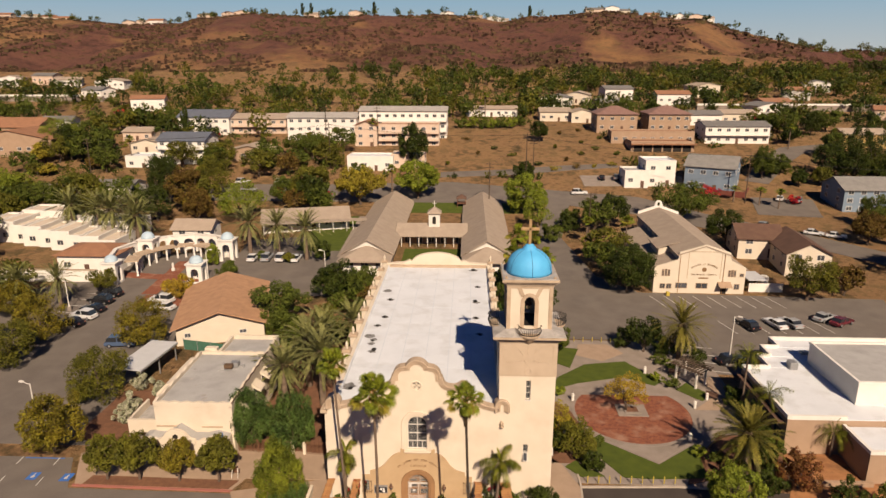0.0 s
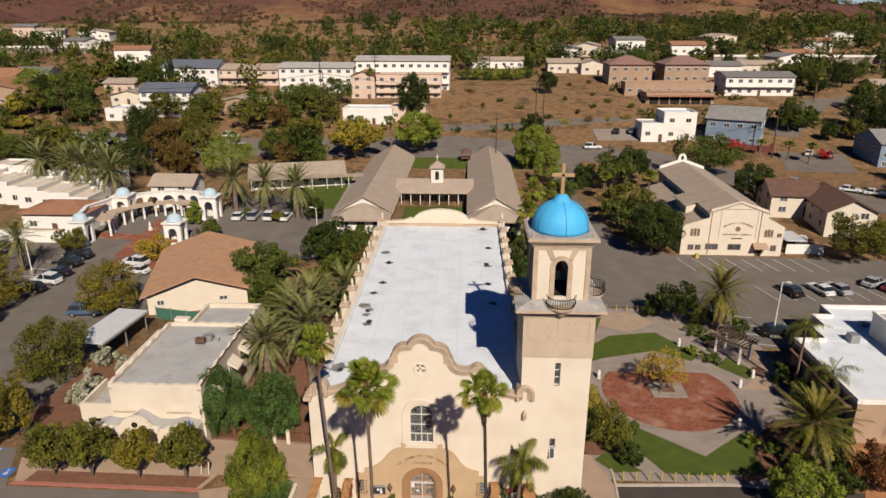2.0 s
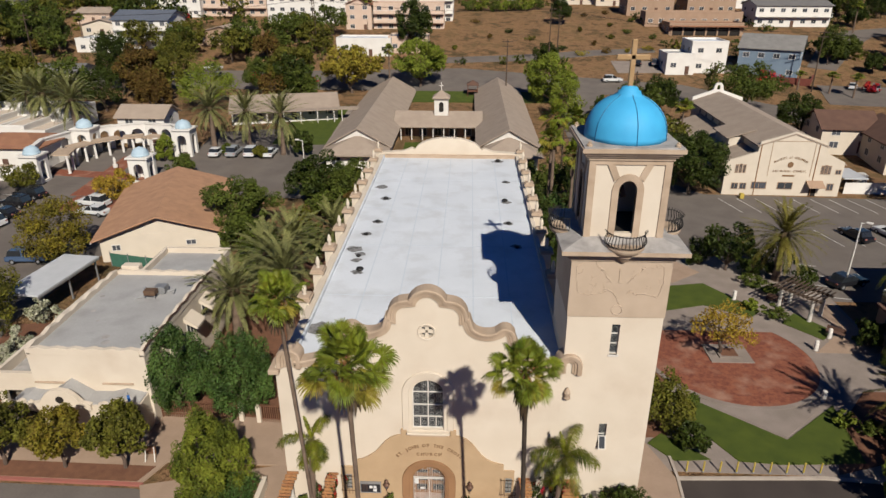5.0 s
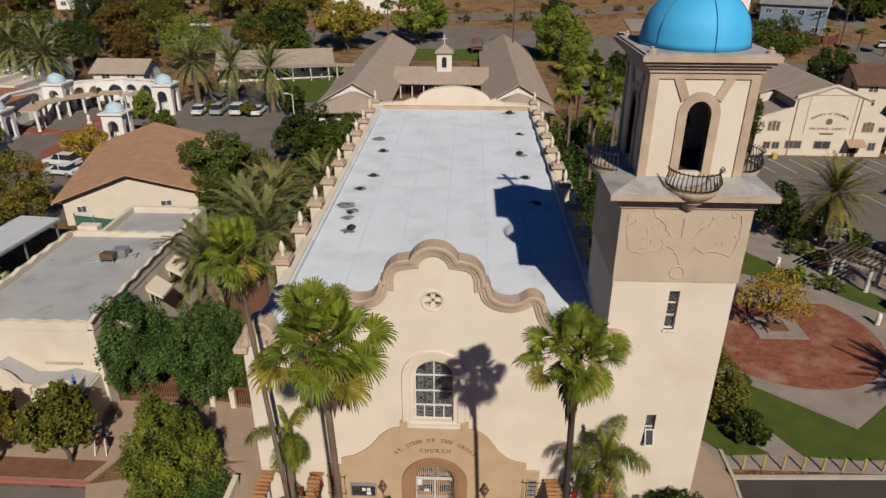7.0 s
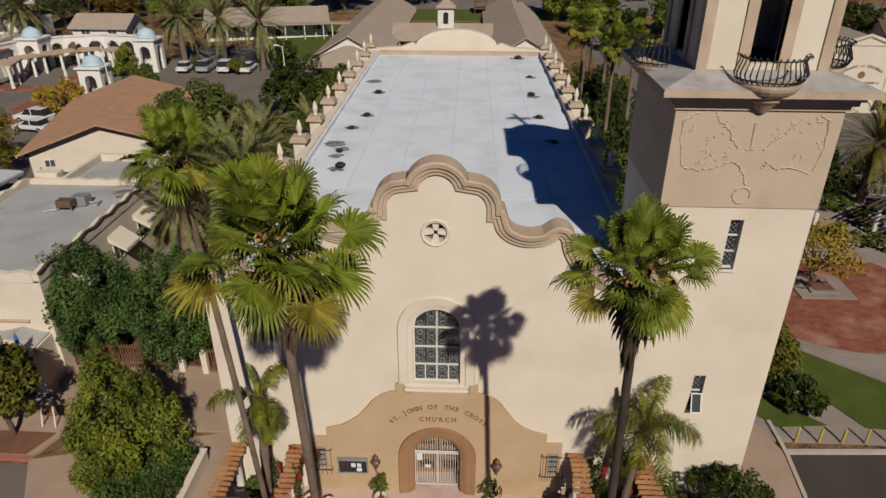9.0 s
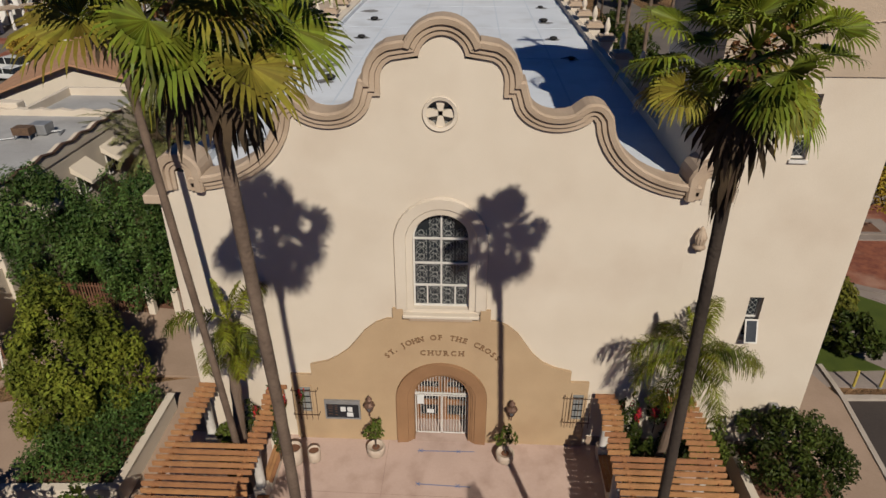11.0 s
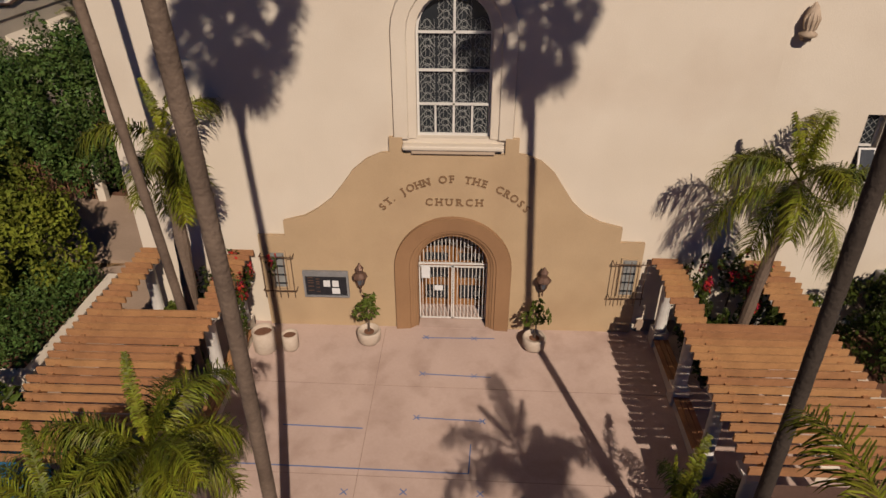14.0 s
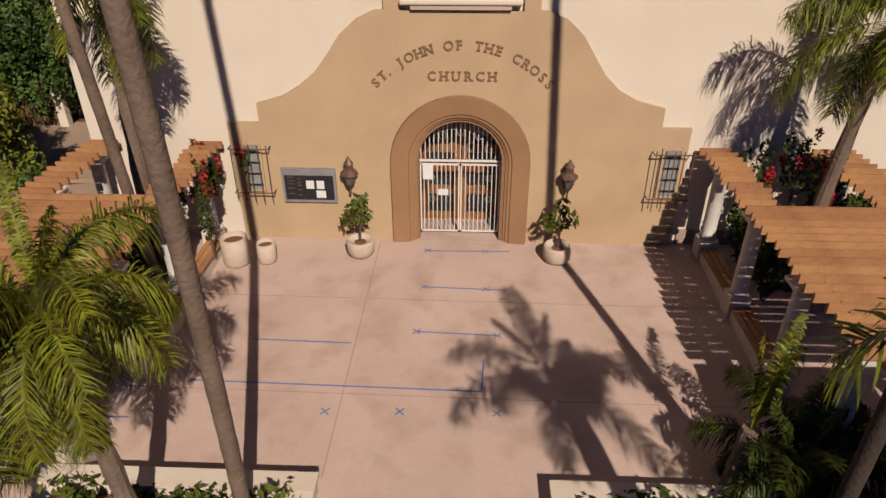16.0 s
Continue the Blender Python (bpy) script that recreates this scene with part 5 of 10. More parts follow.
def add_window(parent, x, y, z, w, h, face="s", frame=None):
    """A framed window standing 3 cm proud of a wall; face names the wall's side."""
    key = (round(w, 1), round(h, 1), (frame or WHITE).name)
    if key not in WINDOW_MESH:
        t = 0.08
        hw = w / 2
        bm = slab(bmesh.new(), [[(-hw, 0), (hw, 0), (hw, h), (-hw, h)], [(-hw + t, t), (-0.03, t), (-0.03, h - t), (-hw + t, h - t)], [(0.03, t), (hw - t, t), (hw - t, h - t), (0.03, h - t)]], -0.06, 0.02)
        bmesh.ops.recalc_face_normals(bm, faces=bm.faces[:])
        me = bpy.data.meshes.new("window")
        bm.to_mesh(me)
        bm.free()
        me.materials.append(frame or WHITE)
        pm = bpy.data.meshes.new("pane")
        bm = boxes((-hw + t, -0.03, t, hw - t, 0.015, h - t))
        bmesh.ops.recalc_face_normals(bm, faces=bm.faces[:])
        bm.to_mesh(pm)
        bm.free()
        pm.materials.append(FAR_GLASS)
        WINDOW_MESH[key] = (me, pm)
    o = new("window", WINDOW_MESH[key][0])
    o.parent = parent
    o.location = (x, y, z)
    o.rotation_euler = (0, 0, radians({"s": 0, "e": 90, "n": 180, "w": -90}[face]))
    new("pane", WINDOW_MESH[key][1]).parent = o
    return o


def house(name, x, y, w, d, h, label, roof="gable", along="x", rise=1.6, walls=None, tiles=None, floors=1, rz=0, group="houses on the slope", per=3.2, balcony=False, z=None, dz=0.0, door=True):
    """A plain dwelling: walls, roof, windows floor by floor, a door."""
    z = (height(x, y + d * 0.3) if z is None else z) + dz
    e = thing(name, x, y, z, label, "building", group, rz)
    walls, tiles = walls or WHITE_WALL, tiles or GREY_ROOF
    part("wall", boxes((-w / 2, -d / 2, -3, w / 2, d / 2, h)), walls, e)
    if roof == "gable":
        bm = gable(bmesh.new(), -w / 2, -d / 2, w / 2, d / 2, h + 0.05, h + rise, 0.5, along)
        part("roof", bm, tiles, e)
        gb = bmesh.new()
        if along == "x":
            slab(gb, [[(-d / 2, h), (d / 2, h), (0, h + rise - 0.25)]], -w / 2 + 0.02, w / 2 - 0.02, "yz")
        else:
            slab(gb, [[(-w / 2, h), (w / 2, h), (0, h + rise - 0.25)]], -d / 2 + 0.02, d / 2 - 0.02, "xz")
        part("gable_wall", gb, walls, e)
    elif roof == "hip":
        part("roof", hip(bmesh.new(), -w / 2, -d / 2, w / 2, d / 2, h + 0.2, h + rise), tiles, e)
    else:
        part("roof", boxes((-w / 2 + 0.25, -d / 2 + 0.25, h, w / 2 - 0.25, d / 2 - 0.25, h + 0.06)), tiles, e)
        part("parapet", boxes((-w / 2 - 0.05, -d / 2 - 0.05, h, -w / 2 + 0.25, d / 2 + 0.05, h + 0.45), (w / 2 - 0.25, -d / 2 - 0.05, h, w / 2 + 0.05, d / 2 + 0.05, h + 0.45), (-w / 2 + 0.25, -d / 2 - 0.05, h, w / 2 - 0.25, -d / 2 + 0.25, h + 0.45), (-w / 2 + 0.25, d / 2 - 0.25, h, w / 2 - 0.25, d / 2 + 0.05, h + 0.45)), walls, e)
    fh = h / floors
    n = max(1, int(w / per))
    for f in range(floors):
        for i in range(n):
            wx = -w / 2 + w * (i + 0.5) / n
            if door and f == 0 and i == n // 2:
                part("door", boxes((wx - 0.5, -d / 2 - 0.05, 0, wx + 0.5, -d / 2 + 0.02, 2.1)), DARK_ROOF, e)
                continue
            add_window(e, wx, -d / 2, f * fh + fh * 0.36, 1.5, 1.2)
        for i in range(max(1, int(d / 4.5))):
            wy = -d / 2 + d * (i + 0.5) / max(1, int(d / 4.5))
            add_window(e, -w / 2, wy, f * fh + fh * 0.36, 1.3, 1.2, "w")
            add_window(e, w / 2, wy, f * fh + fh * 0.36, 1.3, 1.2, "e")
        if balcony and f > 0:
            b = part("balcony", boxes((-w / 2, -d / 2 - 1.3, f * fh - 0.15, w / 2, -d / 2, f * fh)), walls, e)
            rail = boxes((-w / 2, -d / 2 - 1.3, f * fh + 0.9, w / 2, -d / 2 - 1.22, f * fh + 1.0))
            for k in range(int(w / 0.6) + 1):
                xx = -w / 2 + 0.6 * k
                box(rail, xx - 0.03, -d / 2 - 1.28, f * fh, xx + 0.03, -d / 2 - 1.24, f * fh + 0.9)
            part("rail", rail, WHITE, b)
    return e


def carport(x, y, w, d, h, label, rz=0, roof_mat=None, z=None):
    e = thing("carport", x, y, height(x, y) if z is None else z, label, "carport", rz=rz)
    part("roof", boxes((-w / 2, -d / 2, h, w / 2, d / 2, h + 0.18)), roof_mat or METAL_ROOF, e)
    for sx in (-1, 1):
        for k in range(3):
            yy = -d / 2 + 0.4 + (d - 0.8) * k / 2
            part("post", boxes((sx * (w / 2 - 0.3) - 0.07, yy - 0.07, -0.3, sx * (w / 2 - 0.3) + 0.07, yy + 0.07, h)), STEEL, e)
    part("beam", boxes((-w / 2, -d / 2, h - 0.2, -w / 2 + 0.12, d / 2, h)), STEEL, e)
    part("beam", boxes((w / 2 - 0.12, -d / 2, h - 0.2, w / 2, d / 2, h)), STEEL, e)
    return e


def scallop(x0, x1, z, amp, n):
    """A wavy parapet edge between two ends."""
    return [(x0 + (x1 - x0) * i / (n * 4), z + amp * (0.5 - 0.5 * math.cos(i * math.pi / 2))) for i in range(n * 4 + 1)]


def parish_office():
    """The flat-roofed office left of the church, with scalloped parapets and a gabled porch."""
    e = thing("parish_office", -26.5, 14.5, -0.2, "cream flat-roofed office with scalloped parapet and grey roof", "building")
    x0, x1, y0, y1, h = -3.9, 5.0, -7.0, 6.6, 6.2
    part("wall", boxes((x0, y0, -0.3, x1, y1, h)), STUCCO, e)
    part("roof", boxes((x0 + 0.3, y0 + 0.3, h, x1 - 0.3, y1 - 0.3, h + 0.08)), ROOF_GREY, e, "patched grey flat roof")
    for a, b, n in ((y0, y1, 7),):
        for xx in (x0 - 0.05, x1 - 0.3):
            lp = [(a, h - 0.1)] + scallop(a, b, h + 0.42, 0.18, n) + [(b, h - 0.1)]
            part("parapet", slab(bmesh.new(), [lp[::-1]], xx, xx + 0.35, "yz"), STUCCO, e)
    for yy in (y0 - 0.05, y1 - 0.3):
        lp = [(x0 + 0.3, h - 0.1)] + scallop(x0 + 0.3, x1 - 0.3, h + 0.42, 0.14, 6) + [(x1 - 0.3, h - 0.1)]
        part("parapet", slab(bmesh.new(), [lp[::-1]], yy, yy + 0.35, "xz"), STUCCO, e)
    # upper rear wing
    part("rear_wing", boxes((-1.6, 6.6, -0.3, 5.0, 12.2, 6.0)), STUCCO, e)
    part("rear_roof", boxes((-1.3, 6.9, 6.0, 4.7, 11.9, 6.06)), ROOF_GREY, e)
    part("rear_parapet", boxes((-1.6, 6.6, 6.0, -1.3, 12.2, 6.6), (4.7, 6.6, 6.0, 5.0, 12.2, 6.6), (-1.3, 11.9, 6.0, 4.7, 12.2, 6.6)), STUCCO, e)
    part("chimney", rbox(-3.4, 6.65, 3.0, -1.75, 7.5, 7.0, 0.08), STUCCO, e)
    # sloped western aisle and the walled terrace before it
    bm = bmesh.new()
    slab(bm, [[(-6.3, -0.3), (x0 + 0.02, -0.3), (x0 + 0.02, 6.3), (-5.0, 6.0), (-6.3, 4.7)]], -1.6, 5.8, "xz")
    part("west_aisle", bm, STUCCO, e)
    part("terrace_wall", boxes((-7.5, -6.4, -0.3, -7.2, -1.6, 4.0), (-7.2, -6.4, 2.4, -3.9, -6.1, 4.0), (-7.2, -6.4, -0.3, -6.9, -6.1, 2.4), (-4.6, -6.4, -0.3, -3.9, -6.1, 2.4)), STUCCO, e, "cream terrace parapet over an open bay")
    part("terrace_floor", boxes((-7.2, -6.1, 3.0, -3.9, -1.6, 3.15)), SHELF, e)
    # dark sheet for the shade at the back of the open bay
    part("bay_back", boxes((-7.2, -3.2, -0.3, -3.9, -3.0, 3.0)), DARK, e)
    # porch with shaped gables
    part("porch", boxes((-4.9, -8.7, -0.3, 4.8, y0, 2.9)), STUCCO, e)
    part("porch_roof", boxes((-4.8, -8.6, 2.9, 4.7, y0, 2.98)), ROOF_GREY, e)
    for cx, w, zt in ((-0.9, 2.2, 4.3), (3.3, 1.5, 3.5), (-4.0, 0.9, 3.3)):
        lp = [(cx - w, 2.6), (cx + w, 2.6), (cx + w, 3.05), (cx + w * 0.72, 3.2), (cx + w * 0.5, zt - 0.45), (cx + w * 0.28, zt - 0.1), (cx, zt), (cx - w * 0.28, zt - 0.1), (cx - w * 0.5, zt - 0.45), (cx - w * 0.72, 3.2), (cx - w, 3.05)]
        part("porch_gable", slab(bmesh.new(), [lp], -8.86, -8.5), STUCCO, e)
        part("gable_roof", gable(bmesh.new(), cx - w * 0.72, -8.5, cx + w * 0.72, y0, 3.0, zt - 0.2, 0.1, "y"), ROOF_GREY, e)
    # oculus and arches are flat dark plates that stand for shaded openings
    part("porch_oculus", lathe([(0.3, 0), (0.3, 0.05), (0.2, 0.06)], 16), DARK, e).matrix_local = pose(-0.9, -8.85, 3.45, 90)
    for cx in (-3.4, -0.9, 3.3):
        lp = arch_loop(cx, 0.8, 0.0, 1.5)
        part("porch_arch", slab(bmesh.new(), [lp], -8.76, -8.706), DARK, e)
    # roof plant
    part("roof_unit", rbox(1.5, 2.5, h + 0.12, 2.5, 3.4, h + 0.75, 0.05), STEEL, e, "rooftop air unit")
    part("roof_unit", rbox(1.0, 1.7, h + 0.35, 2.0, 2.4, h + 0.8, 0.03), RUST_IRON, e, "rusty rooftop unit on legs")
    for xx, yy in ((1.05, 1.75), (1.95, 1.75), (1.05, 2.35), (1.95, 2.35)):
        part("unit_leg", boxes((xx - 0.03, yy - 0.03, h + 0.05, xx + 0.03, yy + 0.03, h + 0.36)), STEEL, e)
    part("duct", tube(bmesh.new(), [(0.2, 1.5, h + 0.16), (0.9, 1.9, h + 0.16)], 0.06), STEEL, e)
    part("duct", tube(bmesh.new(), [(2.5, 3.0, h + 0.2), (3.1, 3.3, h + 0.2), (3.2, 2.6, h + 0.16)], 0.07), STEEL, e)
    part("vent_stub", lathe([(0.1, 0.05), (0.1, 0.35), (0.16, 0.36), (0.1, 0.45)], 10, 0.4, 3.2, h), STEEL, e)
    for xx, yy, r in ((-2.2, -0.6, 0.14), (-1.0, -2.2, 0.1), (0.9, -4.6, 0.2), (1.3, -5.4, 0.22), (-2.8, 2.0, 0.12)):
        part("roof_patch", lathe([(r * 1.6, 0.081), (r, 0.1), (0.02, 0.1)], 9, xx, yy, h), SHELF, e)
    edge = scallop(y0, y1, h + 0.44, 0.18, 7)
    part("coping_tile", tube(bmesh.new(), [(x1 + 0.06, q[0], q[1]) for q in edge], 0.075, 6), BRONZE, e, "dark clay coping along the scalloped parapet")
    # east wall bracketed hoods and windows
    for yy in (-3.5, 0.8, 4.2):
        add_window(e, x1, yy, 3.4, 1.2, 1.6, "e")
        hood = bmesh.new()
        slab(hood, [[(x1, 5.4), (x1 + 1.1, 4.6), (x1 + 1.1, 4.4), (x1, 5.0)]], yy - 0.9, yy + 0.9, "xz")
        part("window_hood", hood, STUCCO, e)
    for xx in (-2.6, 2.6):
        part("rain_gutter", rbox(xx - 1.2, y0 - 0.12, 3.6, xx + 1.2, y0, 3.75, 0.02), TRIM, e)


def brown_hall():
    """Low hall with a broad brown gable roof."""
    e = thing("brown_roof_hall", -37.2, 47.8, 0.2, "low cream hall with broad brown shingle gable roof", "building", rz=16)
    w, d, h = 13.4, 20.0, 2.9
    part("wall", boxes((-w / 2, -d / 2, -0.6, w / 2, d / 2, h)), CREAM_WALL, e)
    gb = slab(bmesh.new(), [[(-w / 2, h), (w / 2, h), (0, h + 2.0)]], -d / 2 + 0.02, d / 2 - 0.02)
    part("gable_wall", gb, CREAM_WALL, e)
    part("roof", gable(bmesh.new(), -w / 2, -d / 2, w / 2, d / 2, h + 0.1, h + 2.35, 0.8, "y"), TILE_ROOF, e, "brown shingle roof")
    part("fascia", boxes((-w / 2 - 0.82, -d / 2 - 0.8, h - 0.42, -w / 2 - 0.7, d / 2 + 0.8, h - 0.2), (w / 2 + 0.7, -d / 2 - 0.8, h - 0.42, w / 2 + 0.82, d / 2 + 0.8, h - 0.2)), WHITE, e)
    add_window(e, 3.4, -d / 2, 1.1, 1.2, 0.7)
    add_window(e, -5.0, -d / 2, 1.1, 1.0, 0.8)


def arcade(e, pts, h, bay, name="arcade_wall"):
    """A wall of arches following plan points; each bay a part."""
    for (xa, ya), (xb, yb) in zip(pts, pts[1:]):
        L = math.hypot(xb - xa, yb - ya)
        n = max(1, round(L / bay))
        ang = math.degrees(math.atan2(yb - ya, xb - xa))
        for i in range(n):
            w = L / n
            bm = slab(bmesh.new(), [[(0, -0.3), (w, -0.3), (w, h), (0, h)], arch_loop(w / 2, w * 0.34, 0.02, h - w * 0.34 - 0.75, n=8)], -0.25, 0.25)
            o = part(name, bm, WHITE_WALL, e)
            o.location = (xa + (xb - xa) * i / n, ya + (yb - ya) * i / n, 0)
            o.rotation_euler = (0, 0, radians(ang))
            c = part("coping", boxes((0, -0.38, h, w, 0.38, h + 0.18)), WHITE_WALL, e)
            c.location, c.rotation_euler = o.location, o.rotation_euler


def pavilion(e, x, y, s, h):
    """A square domed pavilion with four arches."""
    p = new("pavilion")
    p.parent = e
    p.location = (x, y, 0)
    for k in range(4):
        a = s if k % 2 else s - 0.3
        bm = slab(bmesh.new(), [[(-a, -0.3), (a, -0.3), (a, h), (-a, h)], arch_loop(0, s * 0.5, 0.02, h - s * 0.5 - 0.8, n=8)], -s, -s + 0.3)
        part("arch_wall", bm, WHITE_WALL, p).rotation_euler = (0, 0, radians(90 * k))
    part("cornice", boxes((-s - 0.25, -s - 0.25, h, s + 0.25, s + 0.25, h + 0.25)), WHITE_WALL, p)
    part("dome", lathe([(s * 0.9, 0), (s * 0.87, 0.25)] + [(s * 0.85 * math.cos(radians(a)), 0.25 + s * 0.72 * math.sin(radians(a))) for a in range(0, 85, 10)] + [(0.05, 0.3 + s * 0.76)], 20, z=h + 0.25), PALE_DOME, p, "pale blue dome", smooth=True)


def ring_arcade():
    z = 1.4
    e = thing("arcade_court", -56, 72, z, "white arcade with pale blue domes round a court", "arcade")
    loc = lambda x, y: (x + 56, y - 72)
    curve = [loc(-66.2 + 0, 64.5), loc(-68.0, 70.5), loc(-66.5, 76.0), loc(-62.0, 80.8), loc(-56.5, 83.0), loc(-51.0, 82.0), loc(-47.8, 79.0)]
    arcade(e, curve, 4.6, 2.6)
    inner = [loc(-62.2, 67), loc(-63.4, 71.5), loc(-62, 75), loc(-58.8, 78.3), loc(-55.5, 79.3), loc(-52, 78.2)]
    for (xa, ya), (xb, yb) in zip(inner, inner[1:]):
        L = math.hypot(xb - xa, yb - ya)
        for i in range(2):
            x, y = xa + (xb - xa) * i / 2, ya + (yb - ya) * i / 2
            part("column", lathe([(0.3, 0), (0.22, 0.15), (0.2, 2.6), (0.28, 2.75), (0.28, 2.9)], 10, x, y), WHITE_WALL, e)
        o = part("ledge_roof", boxes((0, -0.4, 2.9, L, 2.4, 3.1)), TRIM, e)
        o.location, o.rotation_euler = (xa, ya, 0), (0, 0, math.atan2(yb - ya, xb - xa))
    for x, y, s, h in ((-65.4, 63.6, 1.4, 3.9), (-64.6, 77.6, 1.55, 4.9), (-47.2, 77.8, 1.55, 4.9), (-48.9, 64.8, 1.5, 3.5)):
        pavilion(e, *loc(x, y), s, h)
    b = house("gatehouse", -57.6, 87, 8.6, 6.5, 4.9, "white two-storey gatehouse behind the arcade", "gable", "x", 1.6, WHITE_WALL, SCHOOL_ROOF, 2, group="mission buildings", z=2.2)
    # long white terraces west of the court
    for k in range(9):
        house("mission_wing", -108 + 4.1 * k, 94.5 - 1.35 * k, 4.6, 9.0 + 1.5 * (k % 2), 4.9 - 0.2 * k + 0.5 * (k % 2), "narrow cream flat-roofed wing stepping down the slope", "flat", "x", 0, WHITE_WALL, ROOF_WING, 1, group="mission wings", z=1.7, per=4.0, door=False)
    for k in range(6):
        house("mission_wing", -104 + 5.4 * k, 102.5 - 1.4 * k, 5.6, 7.0, 5.2 - 0.25 * k + 0.4 * (k % 2), "narrow cream flat-roofed wing stepping down the slope", "flat", "x", 0, WHITE_WALL, ROOF_WING, 1, group="mission wings", z=2.0, per=4.0, door=False)
    house("court_house", -73.2, 72.5, 12, 9, 3.9, "white house with ochre hipped roof beside the court", "hip", "x", 1.5, WHITE_WALL, TERRA, 1, group="mission buildings", z=1.3)
    w = thing("garden_wall", -83, 64, 1.0, "long white plastered garden wall", "wall")
    part("wall", boxes((-14, -0.2, -0.5, 14, 0.2, 2.4)), WHITE_WALL, w)
    part("coping", boxes((-14, -0.28, 2.4, 14, 0.28, 2.55)), TRIM, w)
    s = thing("court_pedestal", -56.3, 70.2, 1.55, "small white stone pedestal with a plain figure", "statue")
    part("pedestal", lathe([(0.4, 0), (0.4, 0.5), (0.22, 0.6), (0.25, 1.3), (0.1, 1.7)], 10), WHITE, s)


def school():
    """U-shaped single-storey school with taupe shingle roofs and a bell cupola."""
    e = thing("school", -3.2, 96, 2.0, "low white school with taupe shingle roofs round a courtyard", "building")
    for x0, x1, y0, y1, zr in ((-18.5, -7.2, -28, 30, 6.0), (6.6, 17.5, -28, 30, 6.0)):
        part("wing_wall", boxes((x0 + 1, y0 + 1, -2.5, x1 - 1, y1 - 1, 3.0)), WHITE_WALL, e)
        part("wing_roof", gable(bmesh.new(), x0 + 0.6, y0 + 5, x1 - 0.6, y1, 3.2, zr, 0.6, "y"), SCHOOL_ROOF, e, "taupe shingle roof")
        gb = slab(bmesh.new(), [[(x0 + 1.2, 3.1), (x1 - 1.2, 3.1), ((x0 + x1) / 2, zr - 0.3)]], y0 + 4.9, y0 + 5.2)
        part("wing_gable", gb, WHITE, e, "white gable")
        part("front_roof", hip(bmesh.new(), x0 + 1, y0 + 0.5, x1 - 1, y0 + 9, 2.7, 4.6, 0.8), SCHOOL_ROOF, e)
        for k in range(3):
            add_window(e, x0 + 2.6 + 3.0 * k, y0 + 1, 0.8, 1.6, 1.3)
    part("link_wall", boxes((-8.2, -6, -2.5, 7.6, 0, 3.0)), TAN_WALL, e)
    part("link_roof", gable(bmesh.new(), -8.4, -8.6, 7.8, 1.0, 3.0, 4.9, 0.2, "x"), SCHOOL_ROOF, e, "taupe shingle roof")
    for k in range(8):
        x = -7.2 + 2.0 * k
        part("porch_post", boxes((x - 0.08, -8.4, -1.6, x + 0.08, -8.24, 2.8)), WHITE, e)
    for k in range(5):
        add_window(e, -6.0 + 2.8 * k, -6, 0.6, 1.4, 1.5)
    part("porch_step", boxes((-1.2, -11, -1.8, 1.2, -8.4, -0.6)), CONCRETE, e)
    c = new("cupola")
    c.parent = e
    c.location = (0.2, -4.0, 0)
    part("body", boxes((-1.3, -1.3, 3.8, 1.3, 1.3, 7.6)), WHITE, c)
    part("roof", hip(bmesh.new(), -1.3, -1.3, 1.3, 1.3, 7.6, 8.9, 0.35), SCHOOL_ROOF, c)
    # dark plate in place of the shade inside the cupola
    part("opening", slab(bmesh.new(), [arch_loop(0, 0.42, 5.0, 6.4)], -1.33, -1.302), DARK, c)
    part("cross", boxes((-0.06, -0.06, 8.8, 0.06, 0.06, 10.3), (-0.4, -0.06, 9.6, 0.4, 0.06, 9.72)), WHITE, c)
    house("classroom_wing", -36.5, 104.6, 21, 12, 2.3, "low white classroom block with taupe roof", "gable", "x", 1.9, WHITE_WALL, SCHOOL_ROOF, 1, group="school buildings", rz=14)
    # verandah added so that the classroom wall falls in its shade
    ve = thing("verandah", -36.5, 104.6, height(-36.5, 104.6), "low taupe verandah roof on white posts, added to shade the classroom wall", "verandah", rz=14)
    part("roof", boxes((-10.7, -8.8, 2.3, 10.7, -5.6, 2.45)), SCHOOL_ROOF, ve)
    for k in range(7):
        part("post", boxes((-10.2 + 3.3 * k, -8.6, -0.2, -10.05 + 3.3 * k, -8.45, 2.3)), WHITE, ve)
    wk = thing("covered_walkway", -24.2, 101, 2.9, "flat-roofed covered walkway of the school", "walkway")
    part("roof", boxes((-6, -1.2, 2.5, 4.4, 1.2, 2.7)), SCHOOL_ROOF, wk)
    for k in range(4):
        part("post", boxes((-5.6 + 3 * k, -1.0, -0.4, -5.45 + 3 * k, -0.85, 2.5)), WHITE, wk)
    p = thing("play_structure", 3.0, 122, 4.3, "wooden playground tower in the school yard", "play structure")
    part("platform", boxes((-1.2, -1.2, 1.2, 1.2, 1.2, 1.4)), FENCE_WOOD, p)
    for sx in (-1, 1):
        for sy in (-1, 1):
            part("post", boxes((sx * 1.1 - 0.07, sy * 1.1 - 0.07, 0, sx * 1.1 + 0.07, sy * 1.1 + 0.07, 2.8)), FENCE_WOOD, p)
    part("roof", hip(bmesh.new(), -1.2, -1.2, 1.2, 1.2, 2.8, 3.7, 0.2), DARK_ROOF, p)


